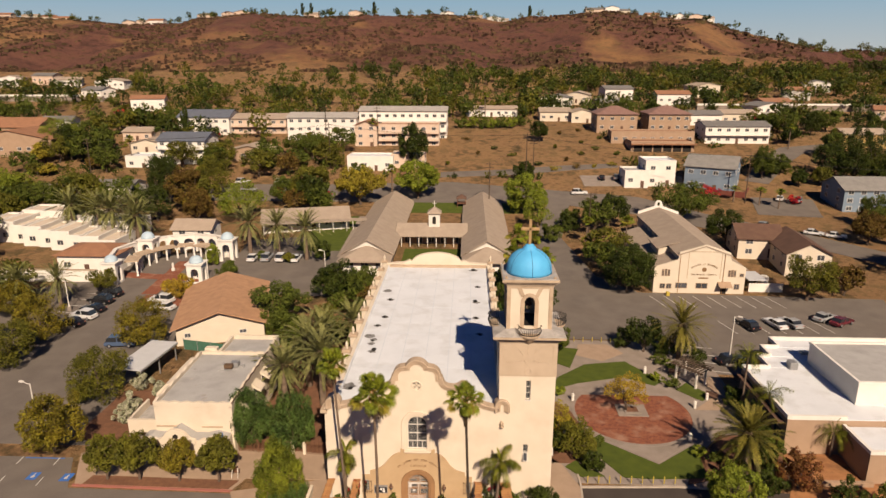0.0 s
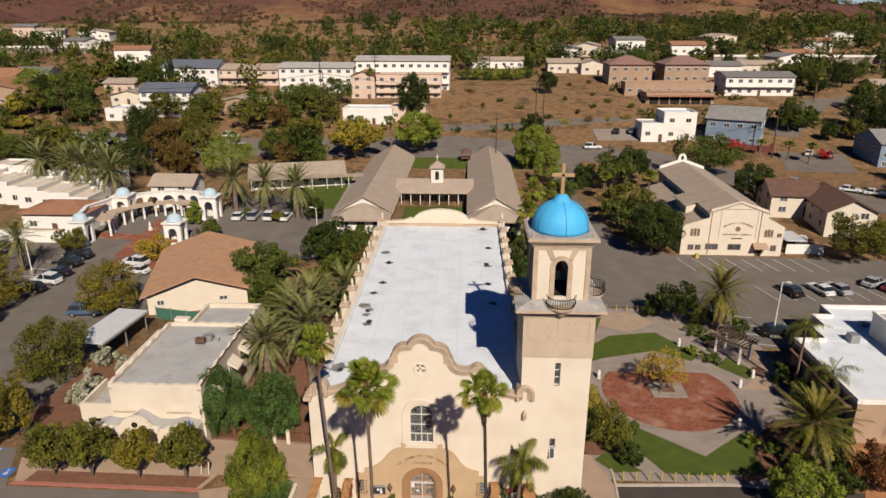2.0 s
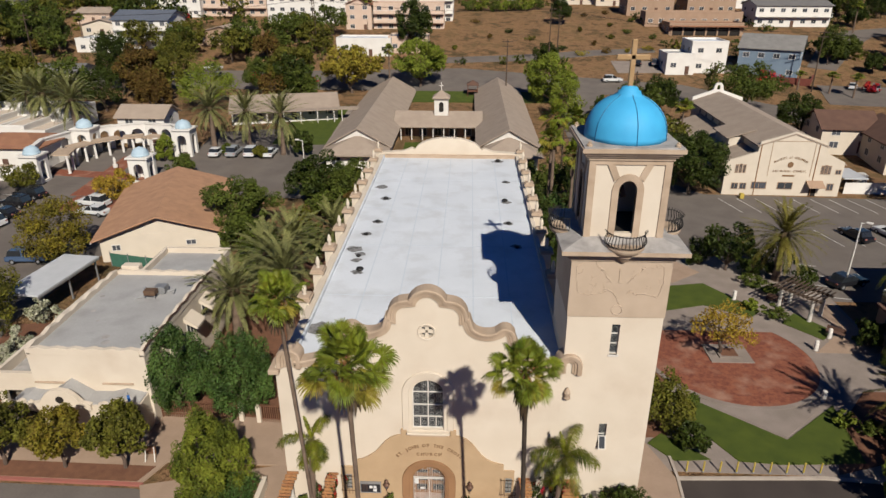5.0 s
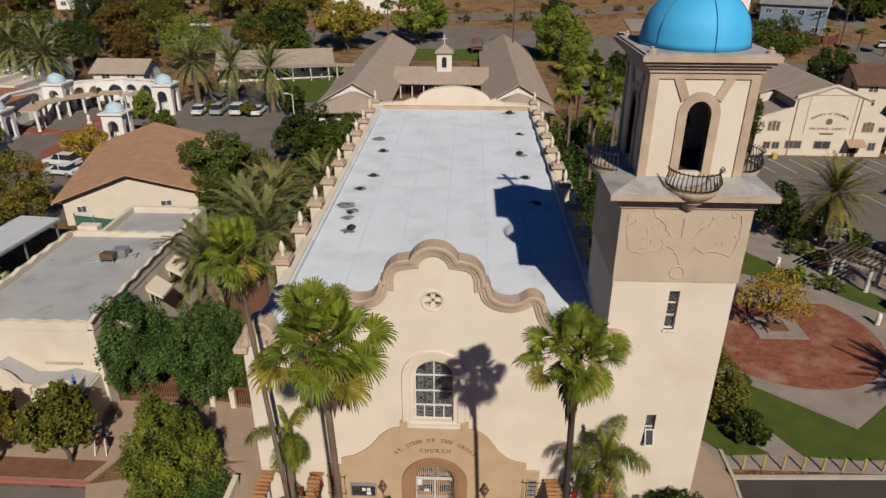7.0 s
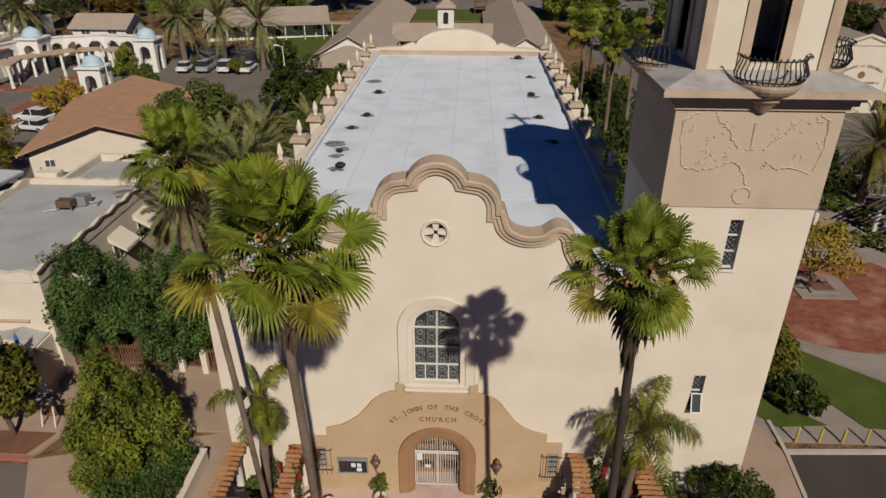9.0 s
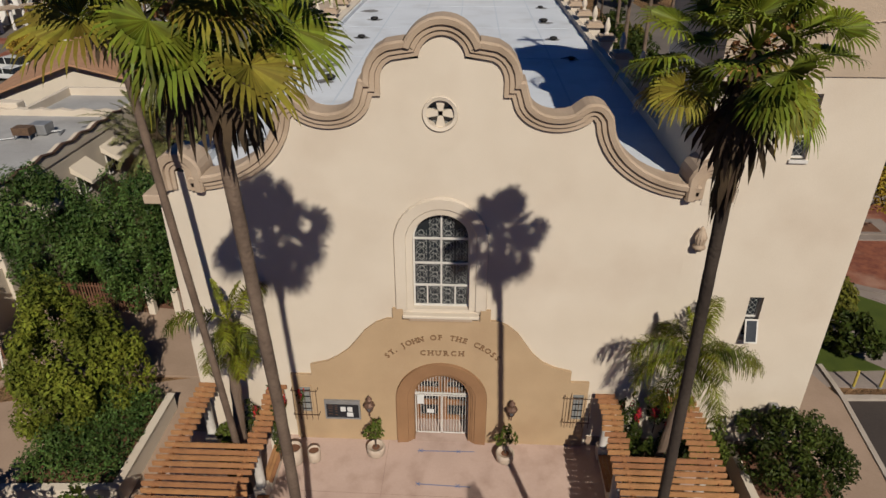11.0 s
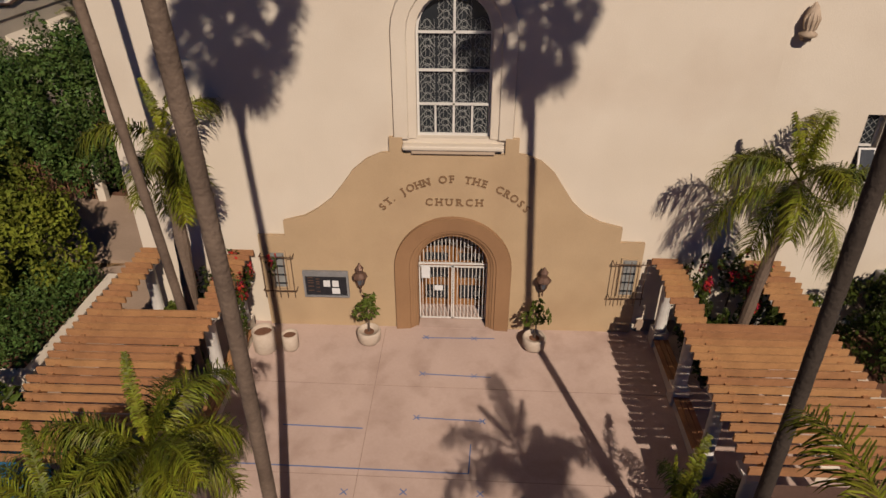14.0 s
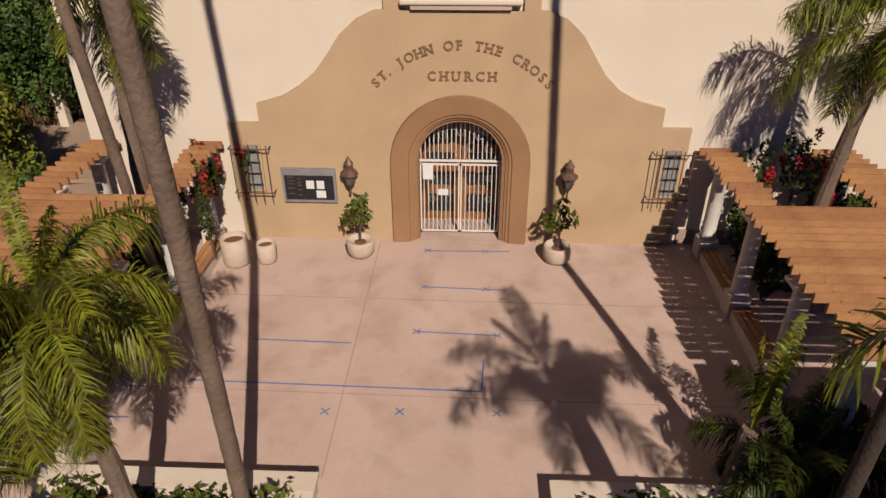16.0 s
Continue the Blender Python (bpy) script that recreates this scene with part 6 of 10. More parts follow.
def lodge_hall():
    """Two-storey hall with a stepped gable front, side aisles with lean-to roofs and a monitor roof."""
    e = thing("lodge_hall", 49.2, 62, 0.9, "cream two-storey hall with gabled front and taupe roof", "building", rz=-1)
    L = 34
    # nave with a raised middle
    front = [(-9.0, -0.6), (7.9, -0.6), (7.9, 5.2), (5.0, 6.6), (4.8, 8.1), (0.2, 9.6), (-4.6, 8.1), (-4.8, 6.6), (-9.0, 5.2)]
    part("front_wall", slab(bmesh.new(), [front], 0, 0.3), CREAM_WALL, e)
    part("nave_wall", boxes((-4.6, 0.3, -0.6, 4.8, L, 7.6)), CREAM_WALL, e)
    part("roof", gable(bmesh.new(), -4.6, 0.3, 4.8, L, 7.7, 9.4, 0.4, "y"), SCHOOL_ROOF, e, "taupe shingle roof")
    for s, x0, x1, zo in ((-1, -9.0, -4.6, 4.9), (1, 4.8, 7.9, 5.1)):
        part("aisle_wall", boxes((x0, 0.3, -0.6, x1, L - 6, zo - 0.4)), CREAM_WALL, e)
        bm = bmesh.new()
        xo, xi = (x0 - 0.5, x1) if s < 0 else (x1 + 0.5, x0)
        slab(bm, [[(xo, zo - 0.3), (xi, 6.4), (xi, 6.2), (xo, zo - 0.5)]], 0.31, L - 5.5)
        part("aisle_roof", bm, SCHOOL_ROOF, e)
    # dormers on the west roof
    for y0, y1 in ((6.5, 12.5),):
        part("dormer", boxes((-6.8, y0, 5.4, -4.5, y1, 7.2)), CREAM_WALL, e)
        bm = bmesh.new()
        slab(bm, [[(-7.3, 7.15), (-3.0, 8.5), (-3.0, 8.35), (-7.3, 7.0)]], y0 - 0.4, y1 + 0.4)
        part("dormer_roof", bm, SCHOOL_ROOF, e)
    for k in range(5):
        add_window(e, -4.6, 14 + 3.6 * k, 6.3, 1.2, 0.9, "w")
    c = new("bell_gable")
    c.parent = e
    c.location = (0, L, 0)
    part("gable", slab(bmesh.new(), [[(-4.6, 7), (4.8, 7), (4.8, 8.3), (1.0, 9.6), (0.75, 10.6), (0.4, 11.0), (-0.4, 11.0), (-0.75, 10.6), (-1.0, 9.6), (-4.6, 8.3)], arch_loop(0, 0.3, 9.7, 10.3, n=8)], 0, 0.4), WHITE_WALL, c)
    # front windows: two storeys
    for x, z, w, h in ((-7.4, 4.3 - 0.9, 0.45, 1.3), (-6.85, 3.4, 0.45, 1.4), (-6.3, 3.4, 0.45, 1.3), (4.9, 3.4, 0.45, 1.3), (5.4, 3.4, 0.45, 1.4), (5.9, 3.4, 0.45, 1.3), (7.2, 3.4, 0.8, 0.7), (-7.3, 0.9, 1.0, 1.0), (-6.1, 0.9, 1.0, 1.0), (-3.8, 1.0, 2.2, 1.1), (0.0, 1.0, 2.2, 1.1), (6.5, 0.9, 1.0, 1.1)):
        add_window(e, x, 0, z, w, h, frame=TAN_WALL)
    part("door", boxes((3.6, -0.06, -0.6, 4.6, 0.01, 1.6)), DARK, e)
    aw = bmesh.new()
    slab(aw, [[(-0.0, 2.4), (-1.4, 1.7), (-1.4, 1.6), (0, 2.2)]], 2.9, 5.3, "yz")
    part("awning", aw, TAN_WALL, e, "tan entrance awning")
    fr = boxes((-2.9, -0.05, 8.2, 3.3, -0.004, 8.3), (-2.9, -0.05, 3.0, -2.8, -0.004, 8.2), (3.2, -0.05, 3.0, 3.3, -0.004, 8.2))
    part("front_panel_trim", fr, TRIM, e)
    for x in (-4.4, 3.8):
        part("downpipe", boxes((x - 0.05, -0.1, -0.4, x + 0.05, -0.003, 7.8)), ARCH_BROWN, e)
    sg = new("wall_lettering")
    sg.parent = e
    sg.location = (0.2, 0, 0)
    def bow(i, n):
        a = radians(34 - 68 * i / (n - 1))
        return (-4.0 * math.sin(a), -0.03, 2.3 + 4.0 * math.cos(a) - 0.6, math.degrees(a) * 0.55)
    letters("KNIGHTS of COLUMBUS", sg, LETTER, 0.44, bow)
    letters("SAN MIGUEL COUNCIL", sg, LETTER, 0.4, lambda i, n: (-2.3 + 4.6 * i / (n - 1), -0.03, 3.65, 0))
    part("writing_bar", boxes((-0.9, -0.03, 2.95, 0.9, -0.003, 3.2)), LETTER, sg)
    part("emblem", lathe([(0.45, 0), (0.45, 0.04), (0.25, 0.05)], 8), LETTER, sg, "round dark emblem").matrix_local = pose(0, -0.004, 4.75, 90)
    hyd = thing("yellow_box", 42.6, 60.6, 0.85, "small yellow utility box by the wall", "utility box")
    part("case", rbox(-0.3, -0.3, 0, 0.3, 0.3, 0.8, 0.05), YELLOW, hyd)
    yd = thing("service_yard", 61.5, 66, 0.9, "fenced service yard with white tank and panels", "yard")
    part("fence", boxes((-3, -3, 0, 3.4, -2.9, 1.8)), WHITE_WALL, yd)
    part("tank", lathe([(0.9, 0), (0.9, 2.0), (0.5, 2.3)], 14, 1.2, 0.5), WHITE, yd)
    part("shed_roof", boxes((-3.0, -2.6, 2.2, 0.5, 3, 2.35)), METAL_ROOF, yd)


def east_building():
    """Flat white-roofed block beside the garden."""
    e = thing("parish_centre", 52, 18, -0.3, "low block with white stepped flat roofs beside the garden", "building")
    for i, (x0, y0, y1, hh) in enumerate(((-10.6, -7.5, 5.6, 4.4), (-7.2, 5.6, 9.0, 4.45), (-5.6, 9.0, 12.0, 4.5), (-3.2, 12.0, 14.8, 4.55))):
        part("wall", boxes((x0, y0, -0.5, 14, y1, hh)), TAN_WALL, e)
        part("roof", boxes((x0 + 0.3, y0, hh, 13.7, y1, hh + 0.08)), ROOF_WHITE, e, "white membrane roof")
        part("parapet", boxes((x0 - 0.05, y0, hh, x0 + 0.3, y1 + 0.05, hh + 0.5)), WHITE_WALL, e)
        nx = (-7.2, -5.6, -3.2, 13.7)[i]
        part("parapet", boxes((x0 + 0.3, y1 - 0.3, hh, nx, y1 + 0.05, hh + 0.5)), WHITE_WALL, e)
    part("parapet", boxes((-10.3, -7.55, 4.4, -4.0, -7.2, 4.9)), WHITE_WALL, e)
    part("raised_block", boxes((-1.2, -4, 4.48, 14, 7.5, 7.2)), WHITE_WALL, e)
    part("raised_roof", boxes((-1.0, -3.8, 7.2, 13.8, 7.3, 7.28)), ROOF_GREY, e)
    part("raised_parapet", boxes((-1.3, -4.1, 7.2, -1.0, 7.6, 7.5), (-1.0, -4.1, 7.2, 13.8, -3.8, 7.5), (-1.0, 7.3, 7.2, 13.8, 7.6, 7.5)), WHITE_WALL, e)
    part("south_block", boxes((-4.4, -13, -0.5, 14, -7.61, 3.6)), TAN_WALL, e)
    part("south_roof", boxes((-4.1, -12.7, 3.6, 13.7, -7.61, 3.68)), ROOF_WHITE, e)
    part("south_parapet", boxes((-4.5, -13.1, 3.6, -4.1, -7.61, 4.0), (-4.1, -13.1, 3.6, 13.7, -12.7, 4.0)), WHITE_WALL, e)
    part("eave", boxes((-11.4, -7.0, 3.6, -10.65, 5.0, 3.8)), DARK_ROOF, e)
    for k in range(4):
        add_window(e, -10.6, -5.5 + 3 * k, 1.0, 1.6, 1.6, "w", frame=TRIM)
    for k in range(3):
        part("skylight", rbox(-1 + 4.5 * k, 9.5, 4.55, 4.5 * k, 10.3, 5.0, 0.08), STEEL, e)
    part("rooftop_unit", rbox(-4.6, 5.0, 4.48, -3.6, 6.2, 5.5, 0.06), STEEL, e, "rooftop air unit")
    wall = thing("retaining_wall", 44.6, 4.5, -0.4, "low tan block wall round the sunken yard", "wall")
    part("wall", boxes((-2.5, -0.2, -0.3, 3.5, 0.2, 0.7)), TAN_WALL, wall)


def garden_pergola():
    e = thing("garden_pergola", 36.3, 27.6, -0.2, "small slatted pergola with white columns in the garden", "pergola", rz=-52)
    for x in (-1.6, 1.6):
        part("column", lathe([(0.26, 0), (0.2, 0.15), (0.17, 2.2), (0.24, 2.35)], 12, x, -1.1), COLUMN, e)
        part("column", lathe([(0.26, 0), (0.2, 0.15), (0.17, 2.2), (0.24, 2.35)], 12, x, 1.1), COLUMN, e)
    for y in (-1.1, 1.1):
        part("beam", boxes((-2.4, y - 0.07, 2.35, 2.4, y + 0.07, 2.6)), POLE_WOOD, e)
    for k in range(11):
        x = -2.2 + 0.44 * k
        part("slat", boxes((x - 0.05, -1.9, 2.6, x + 0.05, 1.9, 2.72)), POLE_WOOD, e)
    for k in range(2):
        b = thing("garden_bench", 34.6 + 3.0 * k, 29.6 - 6.6 * k, -0.22, "plain dark wooden garden bench", "bench", rz=-40)
        part("seat", boxes((-0.8, -0.22, 0.42, 0.8, 0.22, 0.5)), DARK_ROOF, b)
        part("backrest", boxes((-0.8, 0.18, 0.5, 0.8, 0.24, 0.9)), DARK_ROOF, b)
        for x in (-0.7, 0.7):
            part("leg", boxes((x - 0.04, -0.2, 0, x + 0.04, 0.2, 0.42)), IRON, b)


parish_office()
brown_hall()
ring_arcade()
school()
lodge_hall()
east_building()
garden_pergola()
carport(-41.3, 27.6, 4.2, 9.6, 2.7, "open carport with white metal sheet roof", rz=-6)
house("stucco_house", 74.0, 78, 8.5, 14, 4.4, "two-storey cream house with dark brown hipped roof", "gable", "y", 2.2, CREAM_WALL, DARK_ROOF, 2, rz=-6, group="houses by the car park")
house("stucco_house", 68.5, 86, 9, 9, 4.4, "two-storey cream house with dark brown roof", "gable", "x", 2.2, CREAM_WALL, DARK_ROOF, 2, rz=-6, group="houses by the car park")

# dwellings on the slope, from near to far
house("white_house", 62.5, 145, 9, 9, 7.6, "white two-storey box house with flat roof", "flat", "x", 0, WHITE_WALL, ROOF_WHITE, 2, z=7.0)
house("white_house", 55.2, 143, 7, 8, 4.8, "low white annexe with flat roof and balcony", "flat", "x", 0, WHITE_WALL, ROOF_GREY, 1, z=7.0)
house("blue_house", 78.6, 142.3, 13.8, 12.4, 7.4, "blue-grey two-storey house with grey shingle roof", "gable", "x", 2.8, BLUE_WALL, SCHOOL_ROOF_GREY, 2, rz=-28, z=6.4)
house("grey_apartments", 116, 126, 20, 12, 6.6, "blue-grey apartment house with grey shingle roof", "gable", "x", 2.6, BLUE_WALL, SCHOOL_ROOF_GREY, 3, z=3.8)
yw = thing("yard_wall", 69.5, 138.6, 6.3, "low red-painted yard wall below the blue house", "wall", rz=-29)
part("wall", boxes((0, -0.15, -1.0, 16.5, 0.15, 1.1)), FENCE_RED, yw)
part("end_wall", boxes((16.35, 0.15, -1.0, 16.65, 9.0, 1.1)), FENCE_RED, yw)
house("garage_row", 73, 181, 22, 9, 3.4, "long tan open garage row with flat brown roof", "flat", "x", 0, TAN_WALL, TERRA, 1, z=12.8, door=False)
gr = thing("garage_bays", 73, 176.4, 12.8, "row of garage bays with dark plates for their shade and tan piers", "garage")
# dark plates stand for the shade in the garages
for k in range(6):
    part("bay", boxes((-10 + 3.4 * k, -0.02, 0.1, -7.2 + 3.4 * k, 0.06, 2.5)), DARK, gr)
for k in range(7):
    part("pier", boxes((-10.5 + 3.4 * k, -0.25, 0, -10.1 + 3.4 * k, 0.05, 2.7)), TAN_WALL, gr)
part("canopy", boxes((-11.4, -1.6, 2.7, 11.4, 0.1, 3.0)), TERRA, gr)

house("terrace_block", 72, 190, 30, 7, 4.5, "long tan wall with flat brown roof above the garages", "flat", "x", 0, TAN_WALL, TERRA, 1, z=14.2, door=False)
house("townhouse", 62.5, 210, 15.5, 13, 6.6, "brown stucco townhouse with plum-brown hipped roof", "hip", "x", 3.0, TAN_WALL, PLUM_ROOF, 2, z=17.2, group="townhouses")
house("townhouse", 83, 211, 16, 13, 6.6, "brown stucco townhouse with plum-brown hipped roof", "hip", "x", 3.0, TAN_WALL, PLUM_ROOF, 2, z=17.2, group="townhouses")
house("white_apartments", 102.5, 193, 23, 12, 6.6, "white two-storey apartments with a railed gallery", "gable", "x", 1.4, WHITE_WALL, GREY_ROOF, 2, z=14.5, balcony=True)
house("small_house", 102, 227, 15, 10, 4.8, "small white house with grey roof", "gable", "x", 1.4, WHITE_WALL, GREY_ROOF, 1, z=17.8)
house("small_house", 119, 234, 14, 10, 4.8, "small white house with tan roof", "gable", "x", 1.4, CREAM_WALL, SCHOOL_ROOF, 1, z=17.8)
house("small_house", 42, 236, 13, 10, 4.6, "cream single-storey house with tan roof", "gable", "x", 1.4, CREAM_WALL, SCHOOL_ROOF, 1, z=18.4)
house("small_house", 53, 232, 9, 9, 4.8, "cream single-storey house with tan roof", "gable", "y", 1.4, CREAM_WALL, SCHOOL_ROOF, 1, z=18.2)
house("long_house", 15, 248, 23, 10, 3.6, "long low white house with taupe roof", "gable", "x", 1.2, WHITE_WALL, SCHOOL_ROOF, 1, z=19.6)
house("ochre_house", 145, 186, 15, 10, 5.2, "ochre house with pale tan roof", "gable", "x", 1.6, YELLOW_WALL, SCHOOL_ROOF, 1, z=13.8)
house("apartment_block", -50, 196, 26, 15, 9.0, "long white three-storey apartment block with pale grey roof", "gable", "x", 1.4, WHITE_WALL, PALE_ROOF, 3, z=14.6, group="apartment blocks", per=2.9)
house("apartment_block", -20, 200, 33, 15, 11.6, "long white three-storey apartment block with pale grey roof", "gable", "x", 1.3, WHITE_WALL, PALE_ROOF, 3, z=14.2, group="apartment blocks", per=2.9, balcony=True)
house("apartment_block", -32.5, 186, 8, 9, 8.2, "peach three-storey apartment front with shaped gable", "gable", "y", 1.6, PINK_WALL, TERRA, 3, z=13.2, group="apartment blocks")
house("apartment_block", -17, 187, 22, 9, 8.0, "peach three-storey apartment front with balconies", "flat", "x", 0, PINK_WALL, TERRA, 3, z=13.2, group="apartment blocks", balcony=True)
house("apartment_block", -78, 206, 23, 13, 6.2, "peach two-storey apartment block with tan roof", "gable", "x", 1.6, PINK_WALL, SCHOOL_ROOF, 2, z=16, group="apartment blocks", balcony=True)
house("apartment_block", -98, 203, 20, 13, 7.2, "white two-storey house with slate blue roof", "gable", "x", 2.4, WHITE_WALL, BLUE_ROOF, 2, z=15.8, group="apartment blocks")
house("apartment_block", -91.5, 166, 16, 13, 8.4, "white three-storey house with slate blue roof and balconies", "gable", "x", 2.2, WHITE_WALL, BLUE_ROOF, 3, z=9.8, group="apartment blocks", balcony=True)
house("garage_block", -103, 160, 12, 9, 4.0, "white garage with flat roof", "flat", "x", 0, WHITE_WALL, ROOF_WHITE, 1, z=9)
house("small_house", -120, 192, 11, 10, 3.6, "peach bungalow with tan roof", "gable", "x", 1.4, PINK_WALL, SCHOOL_ROOF, 1, z=14.6)
house("small_house", -108, 176, 12, 14, 3.4, "pale bungalow with long tan roof", "gable", "y", 1.6, CREAM_WALL, SCHOOL_ROOF, 1, z=12.6)
house("small_house", -70, 169, 15, 12, 3.6, "tan bungalow with low gable roof", "gable", "y", 1.8, TAN_WALL, SCHOOL_ROOF, 1, z=10.8)
house("small_house", -27, 158, 15, 9, 4.6, "white flat-roofed garage with grey doors", "flat", "x", 0, WHITE_WALL, ROOF_WHITE, 1, z=9)
house("small_house", -15, 161, 11, 9, 4.4, "peach flat-roofed annexe by the garage", "flat", "x", 0, PINK_WALL, ROOF_GREY, 1, z=9.5)
house("small_house", -100, 131, 14, 9, 3.6, "white bungalow with low grey roof", "gable", "x", 1.4, WHITE_WALL, GREY_ROOF, 1, z=5)
house("long_house", -155, 174, 30, 16, 6.4, "long tan building with terracotta roof", "gable", "y", 3.0, TAN_WALL, TERRA, 1, z=11.3)
house("long_house", -172, 196, 26, 16, 5.4, "long tan building with terracotta roof", "gable", "x", 3.0, TAN_WALL, TERRA, 1, z=14.3)
rng = random.Random(21)
for x, y in ((-271, 342), (-236, 341), (-255, 350), (-205, 334), (-150, 262), (60, 285), (82, 300), (105, 280), (130, 310), (48, 275), (150, 270), (175, 300), (200, 330), (72, 262), (190, 240), (215, 260), (240, 290), (270, 320), (140, 255), (300, 380), (340, 330), (-222, 222), (-196, 300), (-160, 205)):
    house("hillside_house", x, y, 11 + 6 * rng.random(), 9 + 3 * rng.random(), 3.4 + 2.2 * rng.random(), "small pale house with low roof among trees", "gable", rng.choice("xy"), 1.5, rng.choice((WHITE_WALL, CREAM_WALL, PINK_WALL)), rng.choice((GREY_ROOF, SCHOOL_ROOF, TERRA)), 1, rz=rng.uniform(-25, 25), group="houses below the hills", dz=-0.3)
for x in (-540, -515, -490, -472, -455, -380, -362, -345, -290, -262, -250, -170, -120, -20, 10, 30, 40, 140, 158, 172, 205, 230, 250, 262):
    y = 705 + rng.uniform(-4, 10)
    house("ridge_house", x, y, 13 + 7 * rng.random(), 10, 4.0 + 2 * rng.random(), "pale house on the hill's ridge", "gable", rng.choice("xy"), 2.0, rng.choice((WHITE_WALL, CREAM_WALL, PINK_WALL)), rng.choice((GREY_ROOF, SCHOOL_ROOF, TERRA)), 1, group="houses on the ridge", dz=-0.5)

# elevated road and its walls
for x0, x1, y, lab in ((-330, -186, 286, "long pale freeway wall below the hill"), (112, 330, 262, "long pale freeway bridge among trees")):
    w = thing("freeway_wall", (x0 + x1) / 2, y, height(0, y), lab, "wall", kind="structure")
    part("wall", boxes(((x0 - x1) / 2, -1, -3, (x1 - x0) / 2, 1, 2.6)), CONCRETE, w)
    part("barrier", boxes(((x0 - x1) / 2, -1.3, 2.6, (x1 - x0) / 2, -0.9, 3.5)), WHITE_WALL, w)

# ---------------------------------------------------------------- plants


def leaf_cloud(seed, blobs, count, size, loose=0.62):
    """Many small leaf cards spread over the shells of uneven clumps: vertices and faces."""
    rng = np.random.default_rng(seed)
    vol = np.array([b[3] * b[4] for b in blobs])
    pick = rng.choice(len(blobs), count, p=vol / vol.sum())
    d = rng.normal(size=(count, 3))
    d /= np.linalg.norm(d, axis=1)[:, None]
    rad = 0.6 + 0.5 * rng.random(count) ** 0.8
    c = np.array([[b[0], b[1], b[2]] for b in blobs])[pick]
    r = np.array([[b[3], b[3], b[4]] for b in blobs])[pick]
    p = c + d * r * rad[:, None]
    n = d * 0.85 + rng.normal(size=(count, 3)) * loose + np.array([0, 0, 0.2])
    n /= np.linalg.norm(n, axis=1)[:, None]
    u = np.cross(n, rng.normal(size=(count, 3)))
    u /= np.linalg.norm(u, axis=1)[:, None]
    w = np.cross(n, u)
    s = size * (0.55 + 0.9 * rng.random(count))[:, None]
    quad = np.stack([p - u * s, p - w * s * 0.5 + n * s * 0.15, p + u * s, p + w * s * 0.5 + n * s * 0.15], axis=1)
    verts = quad.reshape(-1, 3)
    faces = np.arange(count * 4).reshape(-1, 4)
    return verts.tolist(), faces.tolist()


def clumps(seed, rx, rz, zc, n, low=-0.5, taper=0.0, tuft=0.0):
    """Uneven clumps on and in an ellipsoid; taper narrows it towards the top, tuft makes small upright clumps."""
    rng = np.random.default_rng(seed)
    lump = rng.normal(size=(4, 3))
    out = [(0, 0, zc - 0.1 * rz, rx * 0.55, rz * 0.58)]
    while len(out) < n * 2:
        d = rng.normal(size=3)
        d /= np.linalg.norm(d)
        if d[2] < low:
            continue
        wob = 1.0 + 0.1 * math.sin(3 * d @ lump[0]) + 0.08 * math.sin(4 * d @ lump[1])
        k = (0.68 + 0.24 * rng.random()) * wob
        s = 0.11 + 0.14 * rng.random()
        t = 1.0 - taper * (d[2] * 0.5 + 0.5)
        if tuft:
            k, s = (0.7 + 0.24 * rng.random()) * wob, tuft * (0.75 + 0.6 * rng.random())
        out.append((d[0] * rx * k * t, d[1] * rx * k * t, zc + d[2] * rz * k * (1 + 0.25 * taper * max(0, d[2])), rx * s * (0.7 + 0.3 * t), rz * s * (1.6 if tuft else 1.15)))
    return out


def tree(name, x, y, label, leaf, seed, rx=3.0, rz=2.6, trunk=1.6, leaves=3800, size=0.22, n=16, low=-0.5, bark=None, group="", stems=1, z=None, category="tree", taper=0.0, loose=0.62, tuft=0.0):
    """A broad-leaved tree: tapered trunk, limbs and a crown of leaf clumps."""
    e = thing(name, x, y, height(x, y) if z is None else z, label, category, group)
    rng = random.Random(seed)
    zc = trunk + rz * 0.85
    blobs = clumps(seed, rx, rz, zc, n, low, taper, tuft)
    bm = bmesh.new()
    for s in range(stems):
        bx, by = (rng.uniform(-0.3, 0.3), rng.uniform(-0.3, 0.3)) if stems > 1 else (0, 0)
        tx, ty = bx + rng.uniform(-0.3, 0.3) * rx * 0.4, by + rng.uniform(-0.3, 0.3) * rx * 0.4
        r0 = 0.05 * rx + 0.06
        tube(bm, [(bx, by, -0.2), (bx * 1.2 + 0.05, by * 1.2, trunk * 0.5), (tx * 0.7, ty * 0.7, trunk), (tx, ty, zc)], [r0, r0 * 0.85, r0 * 0.65, r0 * 0.3], 7)
        for b in blobs[1 + s::max(1, stems)][:7]:
            tube(bm, [(tx * 0.6, ty * 0.6, trunk * 0.9), ((tx + b[0]) * 0.45, (ty + b[1]) * 0.45, (trunk + b[2]) * 0.5), (b[0], b[1], b[2])], [r0 * 0.45, r0 * 0.3, r0 * 0.1], 5)
    part("trunk", bm, bark or BARK, e)
    v, f = leaf_cloud(seed, blobs, leaves, size, loose)
    raw("crown", v, f, leaf, e)
    return e


